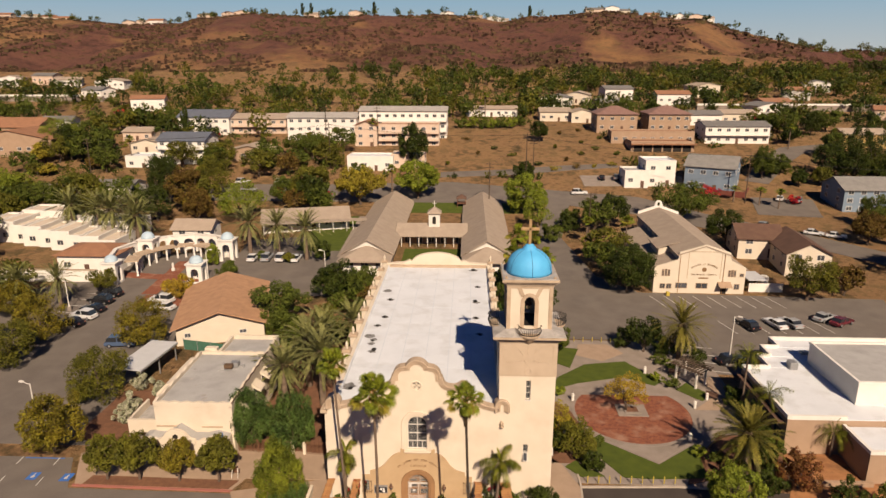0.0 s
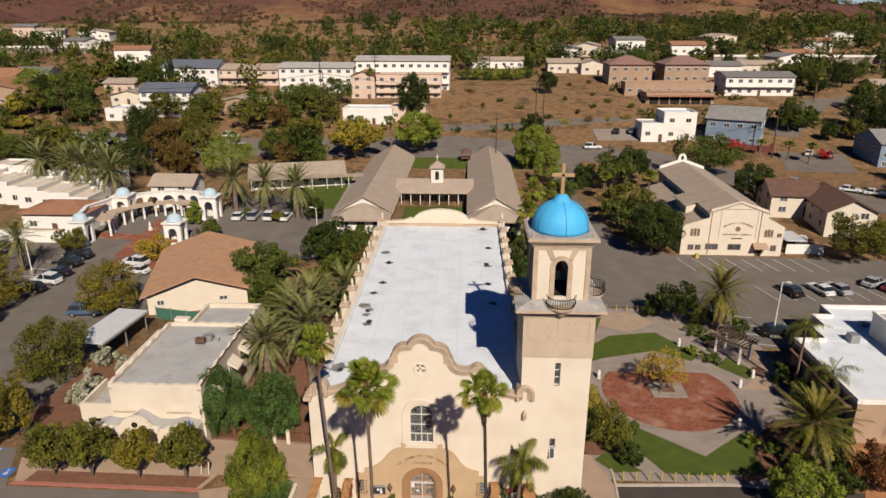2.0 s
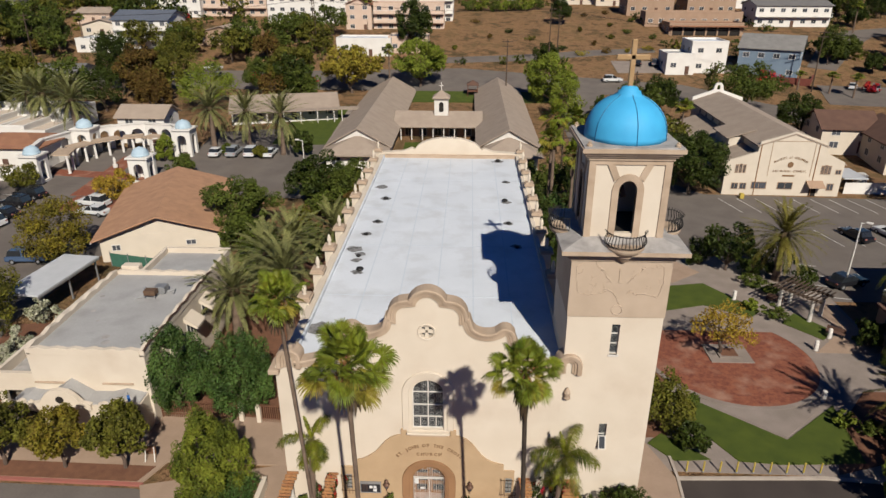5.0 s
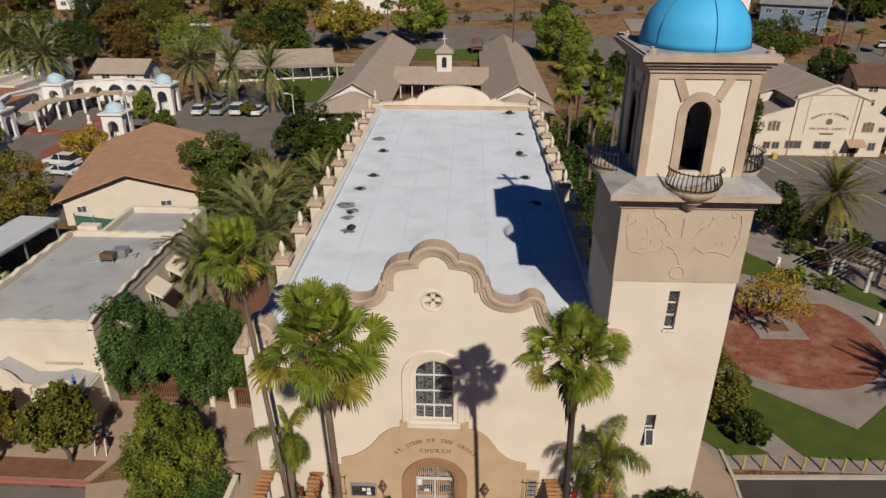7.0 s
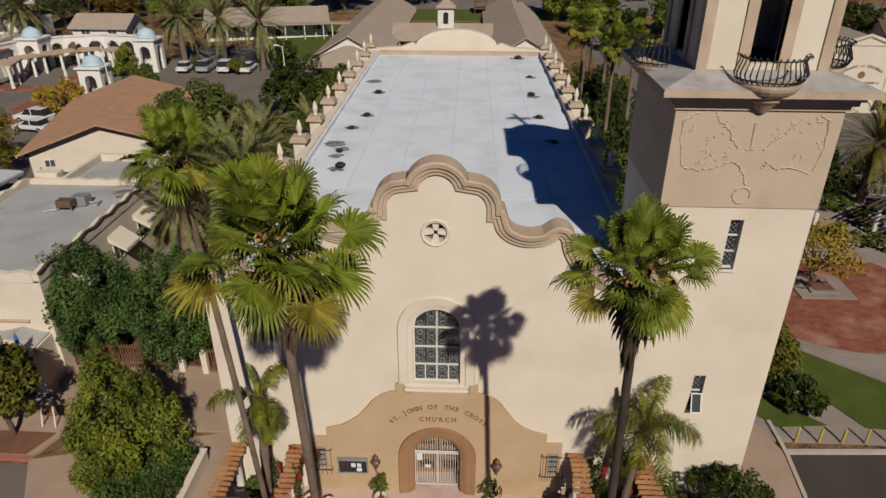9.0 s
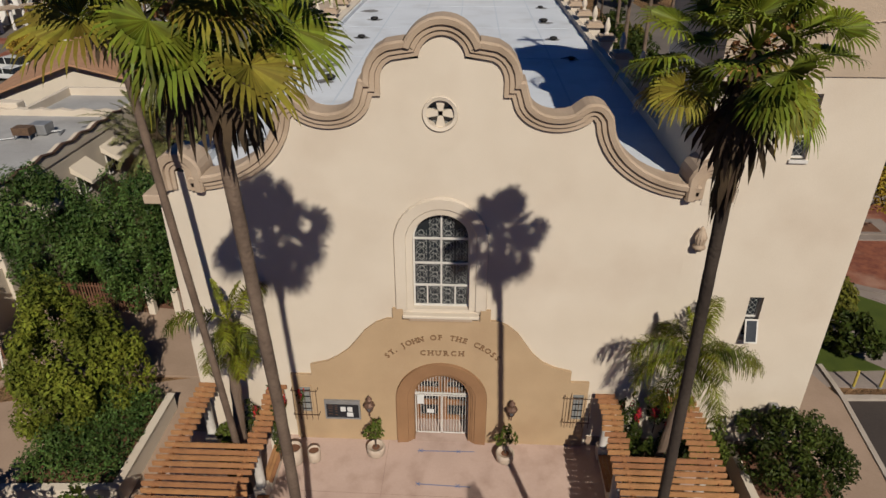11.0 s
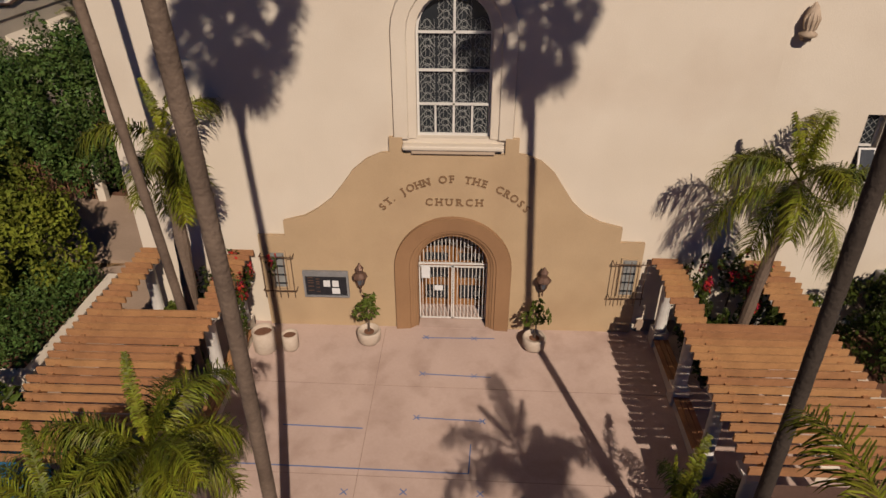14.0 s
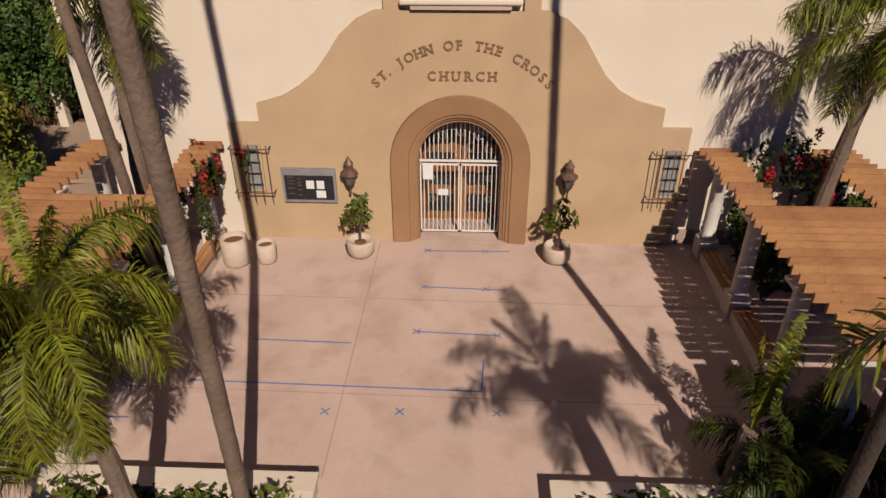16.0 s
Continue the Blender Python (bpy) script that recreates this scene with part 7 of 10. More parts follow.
def fan_frond(rng, verts, faces, base, direction, petiole, radius, droop, segs=24):
    """One palmate leaf: an arching stalk, a pleated solid fan and split tips that hang."""
    d = Vector(direction).normalized()
    side = d.cross(Vector((0, 0, 1)))
    side = side.normalized() if side.length > 1e-3 else Vector((1, 0, 0))
    up = side.cross(d).normalized()
    b = Vector(base)
    mid = b + d * petiole * 0.55
    tip = b + d * petiole + Vector((0, 0, -0.16 * petiole * (0.5 + droop)))
    w = 0.022
    i = len(verts)
    verts += [tuple(b - side * w * 1.6), tuple(b + side * w * 1.6), tuple(mid + side * w), tuple(mid - side * w), tuple(tip + side * w * 0.8), tuple(tip - side * w * 0.8)]
    faces += [(i, i + 1, i + 2, i + 3), (i + 3, i + 2, i + 4, i + 5)]
    d = (d + Vector((0, 0, -0.32 * droop))).normalized()
    up = side.cross(d).normalized()
    roll = rng.uniform(-0.6, 0.6)
    s2 = side * math.cos(roll) + up * math.sin(roll)
    u2 = up * math.cos(roll) - side * math.sin(roll)
    cup = rng.uniform(0.02, 0.26)
    span = 128

    def at(ang, rr, lift, fall=0.0):
        q = tip + (d * math.cos(ang) + s2 * math.sin(ang)) * rr + u2 * (lift + cup * abs(math.sin(ang)) * rr)
        q.z -= droop * (rr / radius) ** 2 * 0.3 * radius + fall
        return tuple(q)

    for k in range(segs):
        a = radians(-span + 2 * span * k / (segs - 1))
        da = radians(span / (segs - 1))
        r = radius * (0.78 + 0.22 * math.cos(a * 0.8)) * rng.uniform(0.92, 1.05)
        i = len(verts)
        sp = r * rng.uniform(0.54, 0.66)
        hang = r * rng.uniform(0.08, 0.34) * (0.5 + droop)
        a2 = a + rng.uniform(-0.03, 0.03)
        verts += [tuple(tip), at(a - da, sp, 0.0), at(a, sp * 1.02, 0.05 * r), at(a + da, sp, 0.0),
                  at(a2 - da * 0.5, r * 0.86, 0, hang * 0.3), at(a2 + da * 0.5, r * 0.86, 0, hang * 0.3), at(a2, r * rng.uniform(0.93, 1.02), 0, hang)]
        faces += [(i, i + 1, i + 2), (i, i + 2, i + 3), (i + 1, i + 4, i + 5, i + 3), (i + 4, i + 6, i + 5)]


def fan_palm(name, x, y, ztop, label, seed, crown=2.1, r0=0.26, r1=0.15, lean=(0, 0), z=None, fronds=30, group="tall fan palms", skirt=True, segs=24, bark=None, beard=0.6, bend=lambda t: t ** 1.6):
    """A tall fan palm with ringed trunk, living crown and a few hanging dead leaves."""
    z = height(x, y) if z is None else z
    e = thing(name, x, y, z, label, "palm tree", group)
    rng = random.Random(seed)
    H = ztop - z
    pts, rad = [], []
    n = 60
    for i in range(n + 1):
        t = i / n
        pts.append((lean[0] * bend(t) + 0.03 * math.sin(t * 4 + seed), lean[1] * t, H * t - 0.3 * (1 - t)))
        rad.append((r0 * 1.35 if i == 0 else r0 + (r1 - r0) * t) * (1 + 0.035 * (i % 2) + rng.uniform(-0.015, 0.015)))
    part("trunk", tube(bmesh.new(), pts, rad, 12), bark or PALM_BARK, e, smooth=True)
    top = (lean[0] + 0.03 * math.sin(4 + seed), lean[1], H)
    v, f, vo, fo = [], [], [], []
    for k in range(fronds):
        t = (k + 0.5) / fronds
        el = radians(84 - 128 * t ** 0.95 + rng.uniform(-10, 10))
        az = k * 2.39996 + rng.uniform(-0.35, 0.35)
        d = (math.cos(el) * math.cos(az), math.cos(el) * math.sin(az), math.sin(el))
        old = t > 0.7 and k % 2
        fan_frond(rng, vo if old else v, fo if old else f, top, d, crown * 0.62 * rng.uniform(0.45, 1.2), crown * 0.38 * rng.uniform(0.8, 1.15), 0.1 + 0.6 * t * rng.uniform(0.4, 1.5), segs)
    raw("crown", v, f, FAN, e)
    raw("aging_fronds", vo, fo, FAN_OLD, e, "yellowing lower fronds")
    if skirt:
        v, f = [], []
        for k in range(7):
            el = radians(rng.uniform(-80, -42))
            az = k * 2.39996 + rng.uniform(-0.5, 0.5)
            d = (math.cos(el) * math.cos(az), math.cos(el) * math.sin(az), math.sin(el))
            fan_frond(rng, v, f, (top[0], top[1], top[2] - 0.2), d, crown * 0.36 * rng.uniform(0.6, 1.3), crown * 0.3, 1.4, 12)
        for k in range(int(110 * beard)):
            az = rng.uniform(0, 6.283)
            h0 = rng.uniform(0.0, 1.0) ** 1.3 * beard * 1.3
            L = rng.uniform(0.5, 1.0) * (0.5 + 0.5 * beard)
            ra, rb = rng.uniform(0.09, 0.17), rng.uniform(0.13, 0.3) * (1 - 0.35 * h0 / (1.3 * beard))
            c, sn, w = math.cos(az), math.sin(az), rng.uniform(0.03, 0.08)
            z0 = top[2] - h0
            i = len(v)
            v += [(top[0] + c * ra - sn * w, top[1] + sn * ra + c * w, z0), (top[0] + c * ra + sn * w, top[1] + sn * ra - c * w, z0),
                  (top[0] + c * rb + sn * w * 0.8, top[1] + sn * rb - c * w * 0.8, z0 - L * 0.6), (top[0] + c * rb - sn * w * 0.8, top[1] + sn * rb + c * w * 0.8, z0 - L * 0.6), (top[0] + c * rb * 0.9, top[1] + sn * rb * 0.9, z0 - L)]
            f += [(i, i + 1, i + 2, i + 3), (i + 3, i + 2, i + 4)]
        raw("dead_skirt", v, f, DEAD, e, "shaggy skirt of hanging dead brown fronds")
        v, f = leaf_cloud(seed, [(top[0] + 0.25 * math.cos(q), top[1] + 0.25 * math.sin(q), top[2] + rng.uniform(-0.6, 0.35), 0.22, 0.3) for q in (0, 1.2, 2.5, 3.6, 5.0)], 260, 0.06)
        tagged(raw("flower_stalk", v, f, SEED, e), "orange-brown seed clusters at the crown's heart", kind="stuff")
    return e


def feather_frond(rng, verts, faces, base, az, el, length, curve, leaflets=26, leaf=0.42, hang=0.3, width=0.035, plume=0.0):
    """One pinnate leaf: an arching midrib with leaflets on both sides that bend under their weight."""
    b = Vector(base)
    turn = rng.uniform(-0.35, 0.35)
    pts = []
    p, ang = b.copy(), el
    n = 12
    for i in range(n + 1):
        pts.append(p.copy())
        q = az + turn * (i / n) ** 1.5
        p = p + (Vector((math.cos(q), math.sin(q), 0)) * math.cos(ang) + Vector((0, 0, math.sin(ang)))) * (length / n)
        ang = max(ang - curve / n * (0.5 + 1.1 * i / n), -1.5)
    h = Vector((math.cos(az), math.sin(az), 0))
    side = Vector((-h.y, h.x, 0))
    for j, (a, c) in enumerate(zip(pts, pts[1:])):
        i = len(verts)
        w0, w1 = 0.03 * (1 - j / n) + 0.006, 0.03 * (1 - (j + 1) / n) + 0.006
        verts += [tuple(a - side * w0), tuple(a + side * w0), tuple(c + side * w1), tuple(c - side * w1)]
        faces.append((i, i + 1, i + 2, i + 3))
    for k in range(leaflets):
        t = 0.16 + 0.84 * k / leaflets
        q = t * n
        i0 = min(int(q), n - 1)
        a = pts[i0].lerp(pts[i0 + 1], q - i0)
        d = (pts[i0 + 1] - pts[i0]).normalized()
        up = side.cross(d)
        L = leaf * (math.sin(math.pi * min(1, t * 0.86 + 0.1)) ** 0.5) * rng.uniform(0.75, 1.15)
        for s in (-1, 1):
            hang_one = hang * rng.uniform(0.45, 1.25)
            lift = rng.uniform(-0.15, 0.3) + plume * rng.uniform(-0.9, 0.9)
            v = (side * s * 0.8 + d * rng.uniform(0.35, 0.8) - up * lift * -1.0).normalized()
            m1 = a + v * L * 0.45 + Vector((0, 0, -hang_one * L * 0.12))
            m2 = a + v * L * 0.8 + Vector((0, 0, -hang_one * L * 0.5))
            e2 = a + v * L * (1.0 - 0.12 * hang_one) + Vector((0, 0, -hang_one * L * 0.95))
            w = d * width
            i = len(verts)
            verts += [tuple(a - w * 0.6), tuple(a + w * 0.6), tuple(m1 + w), tuple(m1 - w), tuple(m2 + w * 0.7), tuple(m2 - w * 0.7), tuple(e2)]
            faces += [(i, i + 1, i + 2, i + 3), (i + 3, i + 2, i + 4, i + 5), (i + 5, i + 4, i + 6)]


def feather_palm(name, x, y, ztrunk, label, seed, length=3.4, fronds=46, curve=1.5, leaf=0.45, r=0.32, mat_leaf=None, hang=0.15, group="date palms", z=None, lean=(0, 0), lowest=-35, leaflets=26, stubs=True, top_el=80, width=0.024, plume=0.0, az0=0.0):
    """A feather-leaved palm; ztrunk is the height of its trunk."""
    z = height(x, y) if z is None else z
    e = thing(name, x, y, z, label, "palm tree", group)
    rng = random.Random(seed)
    n = 12
    pts = [(lean[0] * i / n, lean[1] * i / n, -0.2 + (ztrunk + 0.2) * i / n) for i in range(n + 1)]
    part("trunk", tube(bmesh.new(), pts, [r * (1.15 if i % 2 else 1.0) * (1.2 - 0.25 * i / n) for i in range(n + 1)], 10), PALM_BARK, e)
    top = (lean[0], lean[1], ztrunk)
    if stubs:
        part("boot", lathe([(r * 0.9, -0.9), (r * 1.7, -0.4), (r * 1.8, -0.1), (r, 0.3)], 10, *top), DEAD, e, "bulging leaf bases")
    v, f = [], []
    for k in range(fronds):
        t = (k + 0.5) / fronds
        el = radians(top_el + (lowest - top_el) * t + rng.uniform(-10, 10))
        bend = 0.25 if plume and k < 2 else 1.0
        feather_frond(rng, v, f, top, az0 + k * 2.39996 + rng.uniform(-0.3, 0.3), el, length * (0.85 if bend < 1 else 1.0) * rng.uniform(0.8, 1.1) * (0.75 + 0.25 * min(1, t * 3)), bend * curve * rng.uniform(0.7, 1.25), leaflets, leaf * (0.4 if bend < 1 else 1.0), hang, width, plume)
    raw("crown", v, f, mat_leaf or DATE, e)
    return e


def shrub(name, x, y, label, leaf, seed, rx=0.9, rz=0.8, leaves=700, size=0.12, z=None, group="", category="shrub"):
    e = thing(name, x, y, height(x, y) if z is None else z, label, category, group)
    blobs = clumps(seed, rx, rz, rz * 0.8, 8, -0.2)
    bm = bmesh.new()
    for b in blobs[1:6]:
        tube(bm, [(0, 0, -0.1), (b[0] * 0.5, b[1] * 0.5, b[2] * 0.6), (b[0], b[1], b[2])], [0.04, 0.03, 0.01], 5)
    part("stem", bm, BARK, e)
    v, f = leaf_cloud(seed, blobs, leaves, size)
    raw("foliage", v, f, leaf, e)
    return e


# the palms before the church
fan_palm("fan_palm", -3.16, -8.45, 17.9, "tall fan palm with slim trunk before the church", 3, crown=2.05, lean=(0.56, -2.35), z=-0.5, r0=0.122, r1=0.102, fronds=44, segs=34, bend=lambda t: math.sin(1.5708 * min(1.0, 1.5 * t)))
fan_palm("fan_palm", 5.18, -9.08, 16.95, "tall fan palm with slim dark trunk before the church", 8, crown=1.74, lean=(-0.44, -0.57), z=-0.5, r0=0.116, r1=0.1, fronds=40, segs=34, bark=DARK_PALM_BARK, beard=1.3)
fan_palm("fan_palm", -6.85, -2.75, 17.4, "tall fan palm with slim trunk beside the entrance", 14, crown=1.75, lean=(-0.35, -1.5), z=-0.3, r0=0.115, r1=0.1, fronds=40, segs=34)


def queen(x, y, h, label, seed, length, fronds, lean=(0, 0), z=-0.2, lowest=-35, curve=2.2, top_el=82, leaf=0.72, group="queen palms", leaflets=120, az0=0.0, hang=0.9, trunk_r=0.115, frond=None, width=0.0125):
    """A queen palm: slim trunk, few arching plumes of hair-thin hanging leaflets."""
    return feather_palm("queen_palm", x, y, h, label, seed, length, fronds, curve, leaf, trunk_r, frond or QUEEN, hang, group, z=z, lean=lean, lowest=lowest, leaflets=leaflets, stubs=False, width=width, top_el=top_el, plume=0.85, az0=az0)


queen(-7.25, -1.9, 6.85, "young queen palm growing through the pergola", 5, 2.3, 12, (0.4, 0.0), lowest=-70, curve=2.2, top_el=86, leaf=0.5, leaflets=90, hang=0.8, trunk_r=0.16, width=0.017)
queen(7.7, -1.9, 6.0, "young queen palm growing through the pergola", 6, 2.5, 13, (0.5, 0.0), lowest=-30, curve=1.9, top_el=88, leaf=0.6, leaflets=120, hang=1.05, trunk_r=0.13, width=0.0135)
queen(-4.5, -9.0, 4.5, "drooping queen palm at the forecourt's edge", 7, 2.3, 20, (-0.3, 0.1), -0.6, lowest=-40, curve=2.1, top_el=80, leaf=0.5)
queen(-6.2, -9.7, 3.6, "drooping queen palm at the forecourt's edge", 17, 2.2, 18, (-0.2, 0.2), -0.6, lowest=-30, top_el=75, leaf=0.55)
queen(3.95, -13.2, 7.2, "queen palm with two stems at the forecourt's edge", 18, 2.45, 11, (0.35, 0.1), -0.7, lowest=-15, curve=1.9, leaf=0.5, hang=0.6, az0=0.6)
queen(4.3, -13.25, 6.2, "queen palm with two stems at the forecourt's edge", 19, 1.5, 12, (0.15, 0.1), -0.7, lowest=40, curve=1.0, leaf=0.36, hang=0.6)
queen(4.5, -7.75, 1.55, "young upright queen palm at the forecourt's edge", 9, 2.2, 4, (0.1, 0.1), -0.6, lowest=74, curve=0.6, top_el=88, leaf=0.24, trunk_r=0.15)
queen(5.5, -7.7, 0.95, "low queen palm with fronds coloured dark for the canopy's shade", 10, 1.85, 16, (0.0, 0.0), -0.6, lowest=0, leaf=0.42, curve=1.4, top_el=80, frond=SHADED_FROND)

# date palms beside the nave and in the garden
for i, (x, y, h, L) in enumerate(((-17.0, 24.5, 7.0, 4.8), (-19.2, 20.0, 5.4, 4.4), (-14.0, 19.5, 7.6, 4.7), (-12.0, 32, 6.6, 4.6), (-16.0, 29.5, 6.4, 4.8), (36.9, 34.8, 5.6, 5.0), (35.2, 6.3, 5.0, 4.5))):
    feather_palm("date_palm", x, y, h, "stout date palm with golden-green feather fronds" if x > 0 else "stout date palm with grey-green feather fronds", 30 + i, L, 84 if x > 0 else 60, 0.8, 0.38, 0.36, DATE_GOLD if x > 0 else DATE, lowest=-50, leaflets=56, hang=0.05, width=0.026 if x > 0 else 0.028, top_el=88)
dp = None
for i, (x, y, h) in enumerate(((-37.4, 82, 6.6), (-30.2, 78.2, 6.6), (-43.8, 82, 6.6), (-91.5, 94.7, 6.9), (-84, 93, 6.6), (-79, 90, 7.0), (-75, 92, 6.8), (-71.1, 86, 6.8), (-68.7, 51.3, 5.2), (-74.7, 49.5, 5.4))):
    if dp is None:
        dp = feather_palm("date_palm", x, y, h, "mature date palm with arching grey-green fronds", 50, 5.4, 66, 0.85, 0.42, 0.34, lowest=-48, leaflets=27, hang=0.05, width=0.06, top_el=88)
    else:
        copy_thing(dp, pose(x, y, height(x, y), 0, 0, 40 * i) @ Matrix.Scale(h / 6.2, 4))
fp = None
for i, (x, y, h) in enumerate(((13.4, 51.5, 14.5), (39.1, 81.3, 8.6), (32.3, 90.3, 6), (-17, 127.5, 9), (-29.8, 181.7, 9), (16.5, 55, 13.5), (14.2, 40, 13), (17.5, 46, 12.5), (12.2, 45, 13.5), (-108, 158, 9), (-73, 128, 8), (-88, 215, 9), (-60, 222, 9), (-6, 226, 10), (-44, 224, 9), (12, 238, 10), (90, 122, 5), (86, 125, 4.5), (80, 128, 4), (124, 100, 7), (-5, 230, 8), (118, 180, 8))):
    if fp is None:
        fp = fan_palm("fan_palm", x, y, height(x, y) + h, "fan palm with rough trunk and drooping crown", 77, 2.2, group="background fan palms", segs=12, fronds=36)
    else:
        s = h / 14.5
        copy_thing(fp, pose(x, y, height(x, y), 0, 0, 50 * i) @ Matrix.Diagonal((0.9, 0.9, s, 1)))
for i, (x, y, h) in enumerate(((40.2, 19.6, 8.0), (41.3, 15.2, 5.2), (46.5, 10.0, 3.2))):
    queen(x, y, h, "slender queen palm beside the flat-roofed block", 60 + i, 2.9, 20, (0, 0), None, -30, 1.9, group="garden queen palms", leaflets=40, leaf=0.55)

# named broad-leaved trees
for i, (x, y, rx, rz, tr, leaf, lab) in enumerate((
        (-46.4, 36.8, 4.2, 3.6, 0.9, LEAF_AUTUMN, "broad olive-green tree in the car park"),
        (-63.8, 38.2, 4.2, 3.6, 0.9, LEAF_AUTUMN, "broad olive-green tree in the car park"),
        (-44.0, 20.0, 4.0, 3.6, 0.8, LEAF_OLIVE, "broad olive-green tree by the car park"),
        (-43.0, 7.8, 3.7, 3.3, 0.7, LEAF_AUTUMN, "broad golden-olive tree at the drive's corner"),
        (-62.9, 28.8, 3.8, 3.4, 0.9, LEAF_OLIVE, "broad olive-green tree in the car park"),
        (-74.6, 47.6, 3.6, 3.2, 0.9, LEAF_AUTUMN, "broad golden-olive tree in the car park"),
        (-33.9, 2.6, 2.0, 2.0, 1.5, LEAF_OLIVE, "small round olive-green street tree"),
        (-30.4, 2.7, 2.1, 2.2, 1.5, LEAF_OLIVE, "small round green street tree"),
        (-26.0, 2.6, 1.8, 1.9, 1.5, LEAF_AUTUMN, "small sparse olive-green street tree"),
        (-21.7, 2.7, 2.0, 2.1, 1.5, LEAF_OLIVE, "small round olive-green street tree"))):
    tree("street_tree", x, y, lab, leaf, 100 + i, rx, rz, tr, 11000 if rx > 3 else 6500, 0.13, 34, -0.8 if rx > 3 else -0.6, group="car park trees")
tree("laurel_tree", -20.6, 9.6, "dense round dark green laurel beside the church", LEAF_LAUREL, 120, 2.85, 3.5, 0.6, 26000, 0.09, 120, -0.95, loose=0.32, tuft=0.115)
tree("laurel_tree", -15.2, 9.5, "dense round green laurel beside the church", LEAF_LAUREL, 121, 2.75, 3.5, 0.6, 26000, 0.09, 120, -0.95, loose=0.32, tuft=0.115)
tree("cone_tree", -14.8, 0.8, "dense cone-shaped green tree by the walk", LEAF_CONE, 122, 3.75, 3.5, 0.0, 24000, 0.085, 95, -0.95, taper=0.72, loose=0.3, tuft=0.095)
tree("yard_tree", -27.5, 45.5, "large green tree behind the office", LEAF_GREEN, 123, 5.0, 3.6, 1.2, 7820, 0.187, 18)
tree("yard_tree", -19.2, 57, "large dark green tree behind the church", LEAF_DARK, 124, 4.6, 3.4, 1.0, 7140, 0.187, 18)
tree("yard_tree", -14.0, 56, "green tree behind the church", LEAF_GREEN, 125, 3.4, 3.4, 1.0, 5440, 0.173, 16)
tree("yard_tree", -24.5, 39.0, "green shrubby tree beside the hall", LEAF_GREEN, 126, 3.2, 2.6, 0.6, 5100, 0.158, 16)
tree("yard_tree", -25.5, 123, "rounded yellow-green tree behind the school", LEAF_YELLOW, 127, 7.0, 5.2, 1.5, 7140, 0.288, 20)
tree("yard_tree", -39.5, 125, "rounded olive tree behind the school", LEAF_OLIVE, 128, 6.4, 5.0, 1.5, 6460, 0.288, 20)
tree("yard_tree", -9.6, 128, "rounded deep green tree behind the school", LEAF_BRIGHT, 129, 6.6, 5.4, 1.5, 7140, 0.288, 20)
tree("willow_tree", 20.4, 116, "drooping bright green pepper tree by the lane", LEAF_BRIGHT, 130, 6.0, 6.0, 1.0, 7820, 0.259, 22, -0.9)
tree("lot_tree", 35.3, 62.2, "broad dark green tree before the hall", LEAF_DARK, 131, 5.4, 4.5, 1.2, 15000, 0.17, 34, -0.75)
tree("lot_tree", 40.2, 105, "rounded dark tree beyond the hall", LEAF_DARK, 132, 5.2, 4.0, 1.4, 5780, 0.23, 18)
tree("lot_tree", 59.0, 109, "large dark green tree behind the hall", LEAF_GREEN, 133, 7.6, 5.4, 1.4, 7480, 0.259, 20)
tree("lot_tree", 64.7, 92, "dark green tree beside the brown-roofed house", LEAF_DARK, 134, 4.6, 3.8, 1.2, 5100, 0.216, 16)
tree("lot_tree", 67.5, 59, "broad olive tree at the car park's edge", LEAF_OLIVE, 135, 5.0, 3.8, 1.4, 7140, 0.187, 18)
tree("garden_tree", 32.2, 37.2, "dark round tree at the garden's edge", LEAF_DARK, 136, 3.0, 2.8, 0.8, 3400, 0.18, 16)
tree("garden_tree", 25.4, 19.3, "sparse small tree with yellowing leaves in the planter", LEAF_GOLD, 137, 2.9, 1.8, 1.6, 2600, 0.115, 20, -0.3)
tree("garden_tree", 31.7, 0.2, "bright green tree by the garden drive", LEAF_BRIGHT, 138, 2.7, 2.6, 0.5, 8000, 0.12, 26, -0.8)
tree("garden_tree", 17.2, 9.0, "yellow-green shrub tree beside the tower", LEAF_OLIVE, 139, 2.4, 2.2, 0.3, 4800, 0.12, 20, -0.8)
tree("garden_tree", 15.8, 13.6, "yellow-green shrub tree beside the tower", LEAF_YELLOW, 140, 2.3, 2.1, 0.3, 4200, 0.12, 20, -0.8)
tree("garden_tree", 40.0, 4.0, "dry rusty-leaved shrub tree by the yard", LEAF_RUST, 141, 2.4, 2.2, 0.4, 4200, 0.13, 18, -0.8)
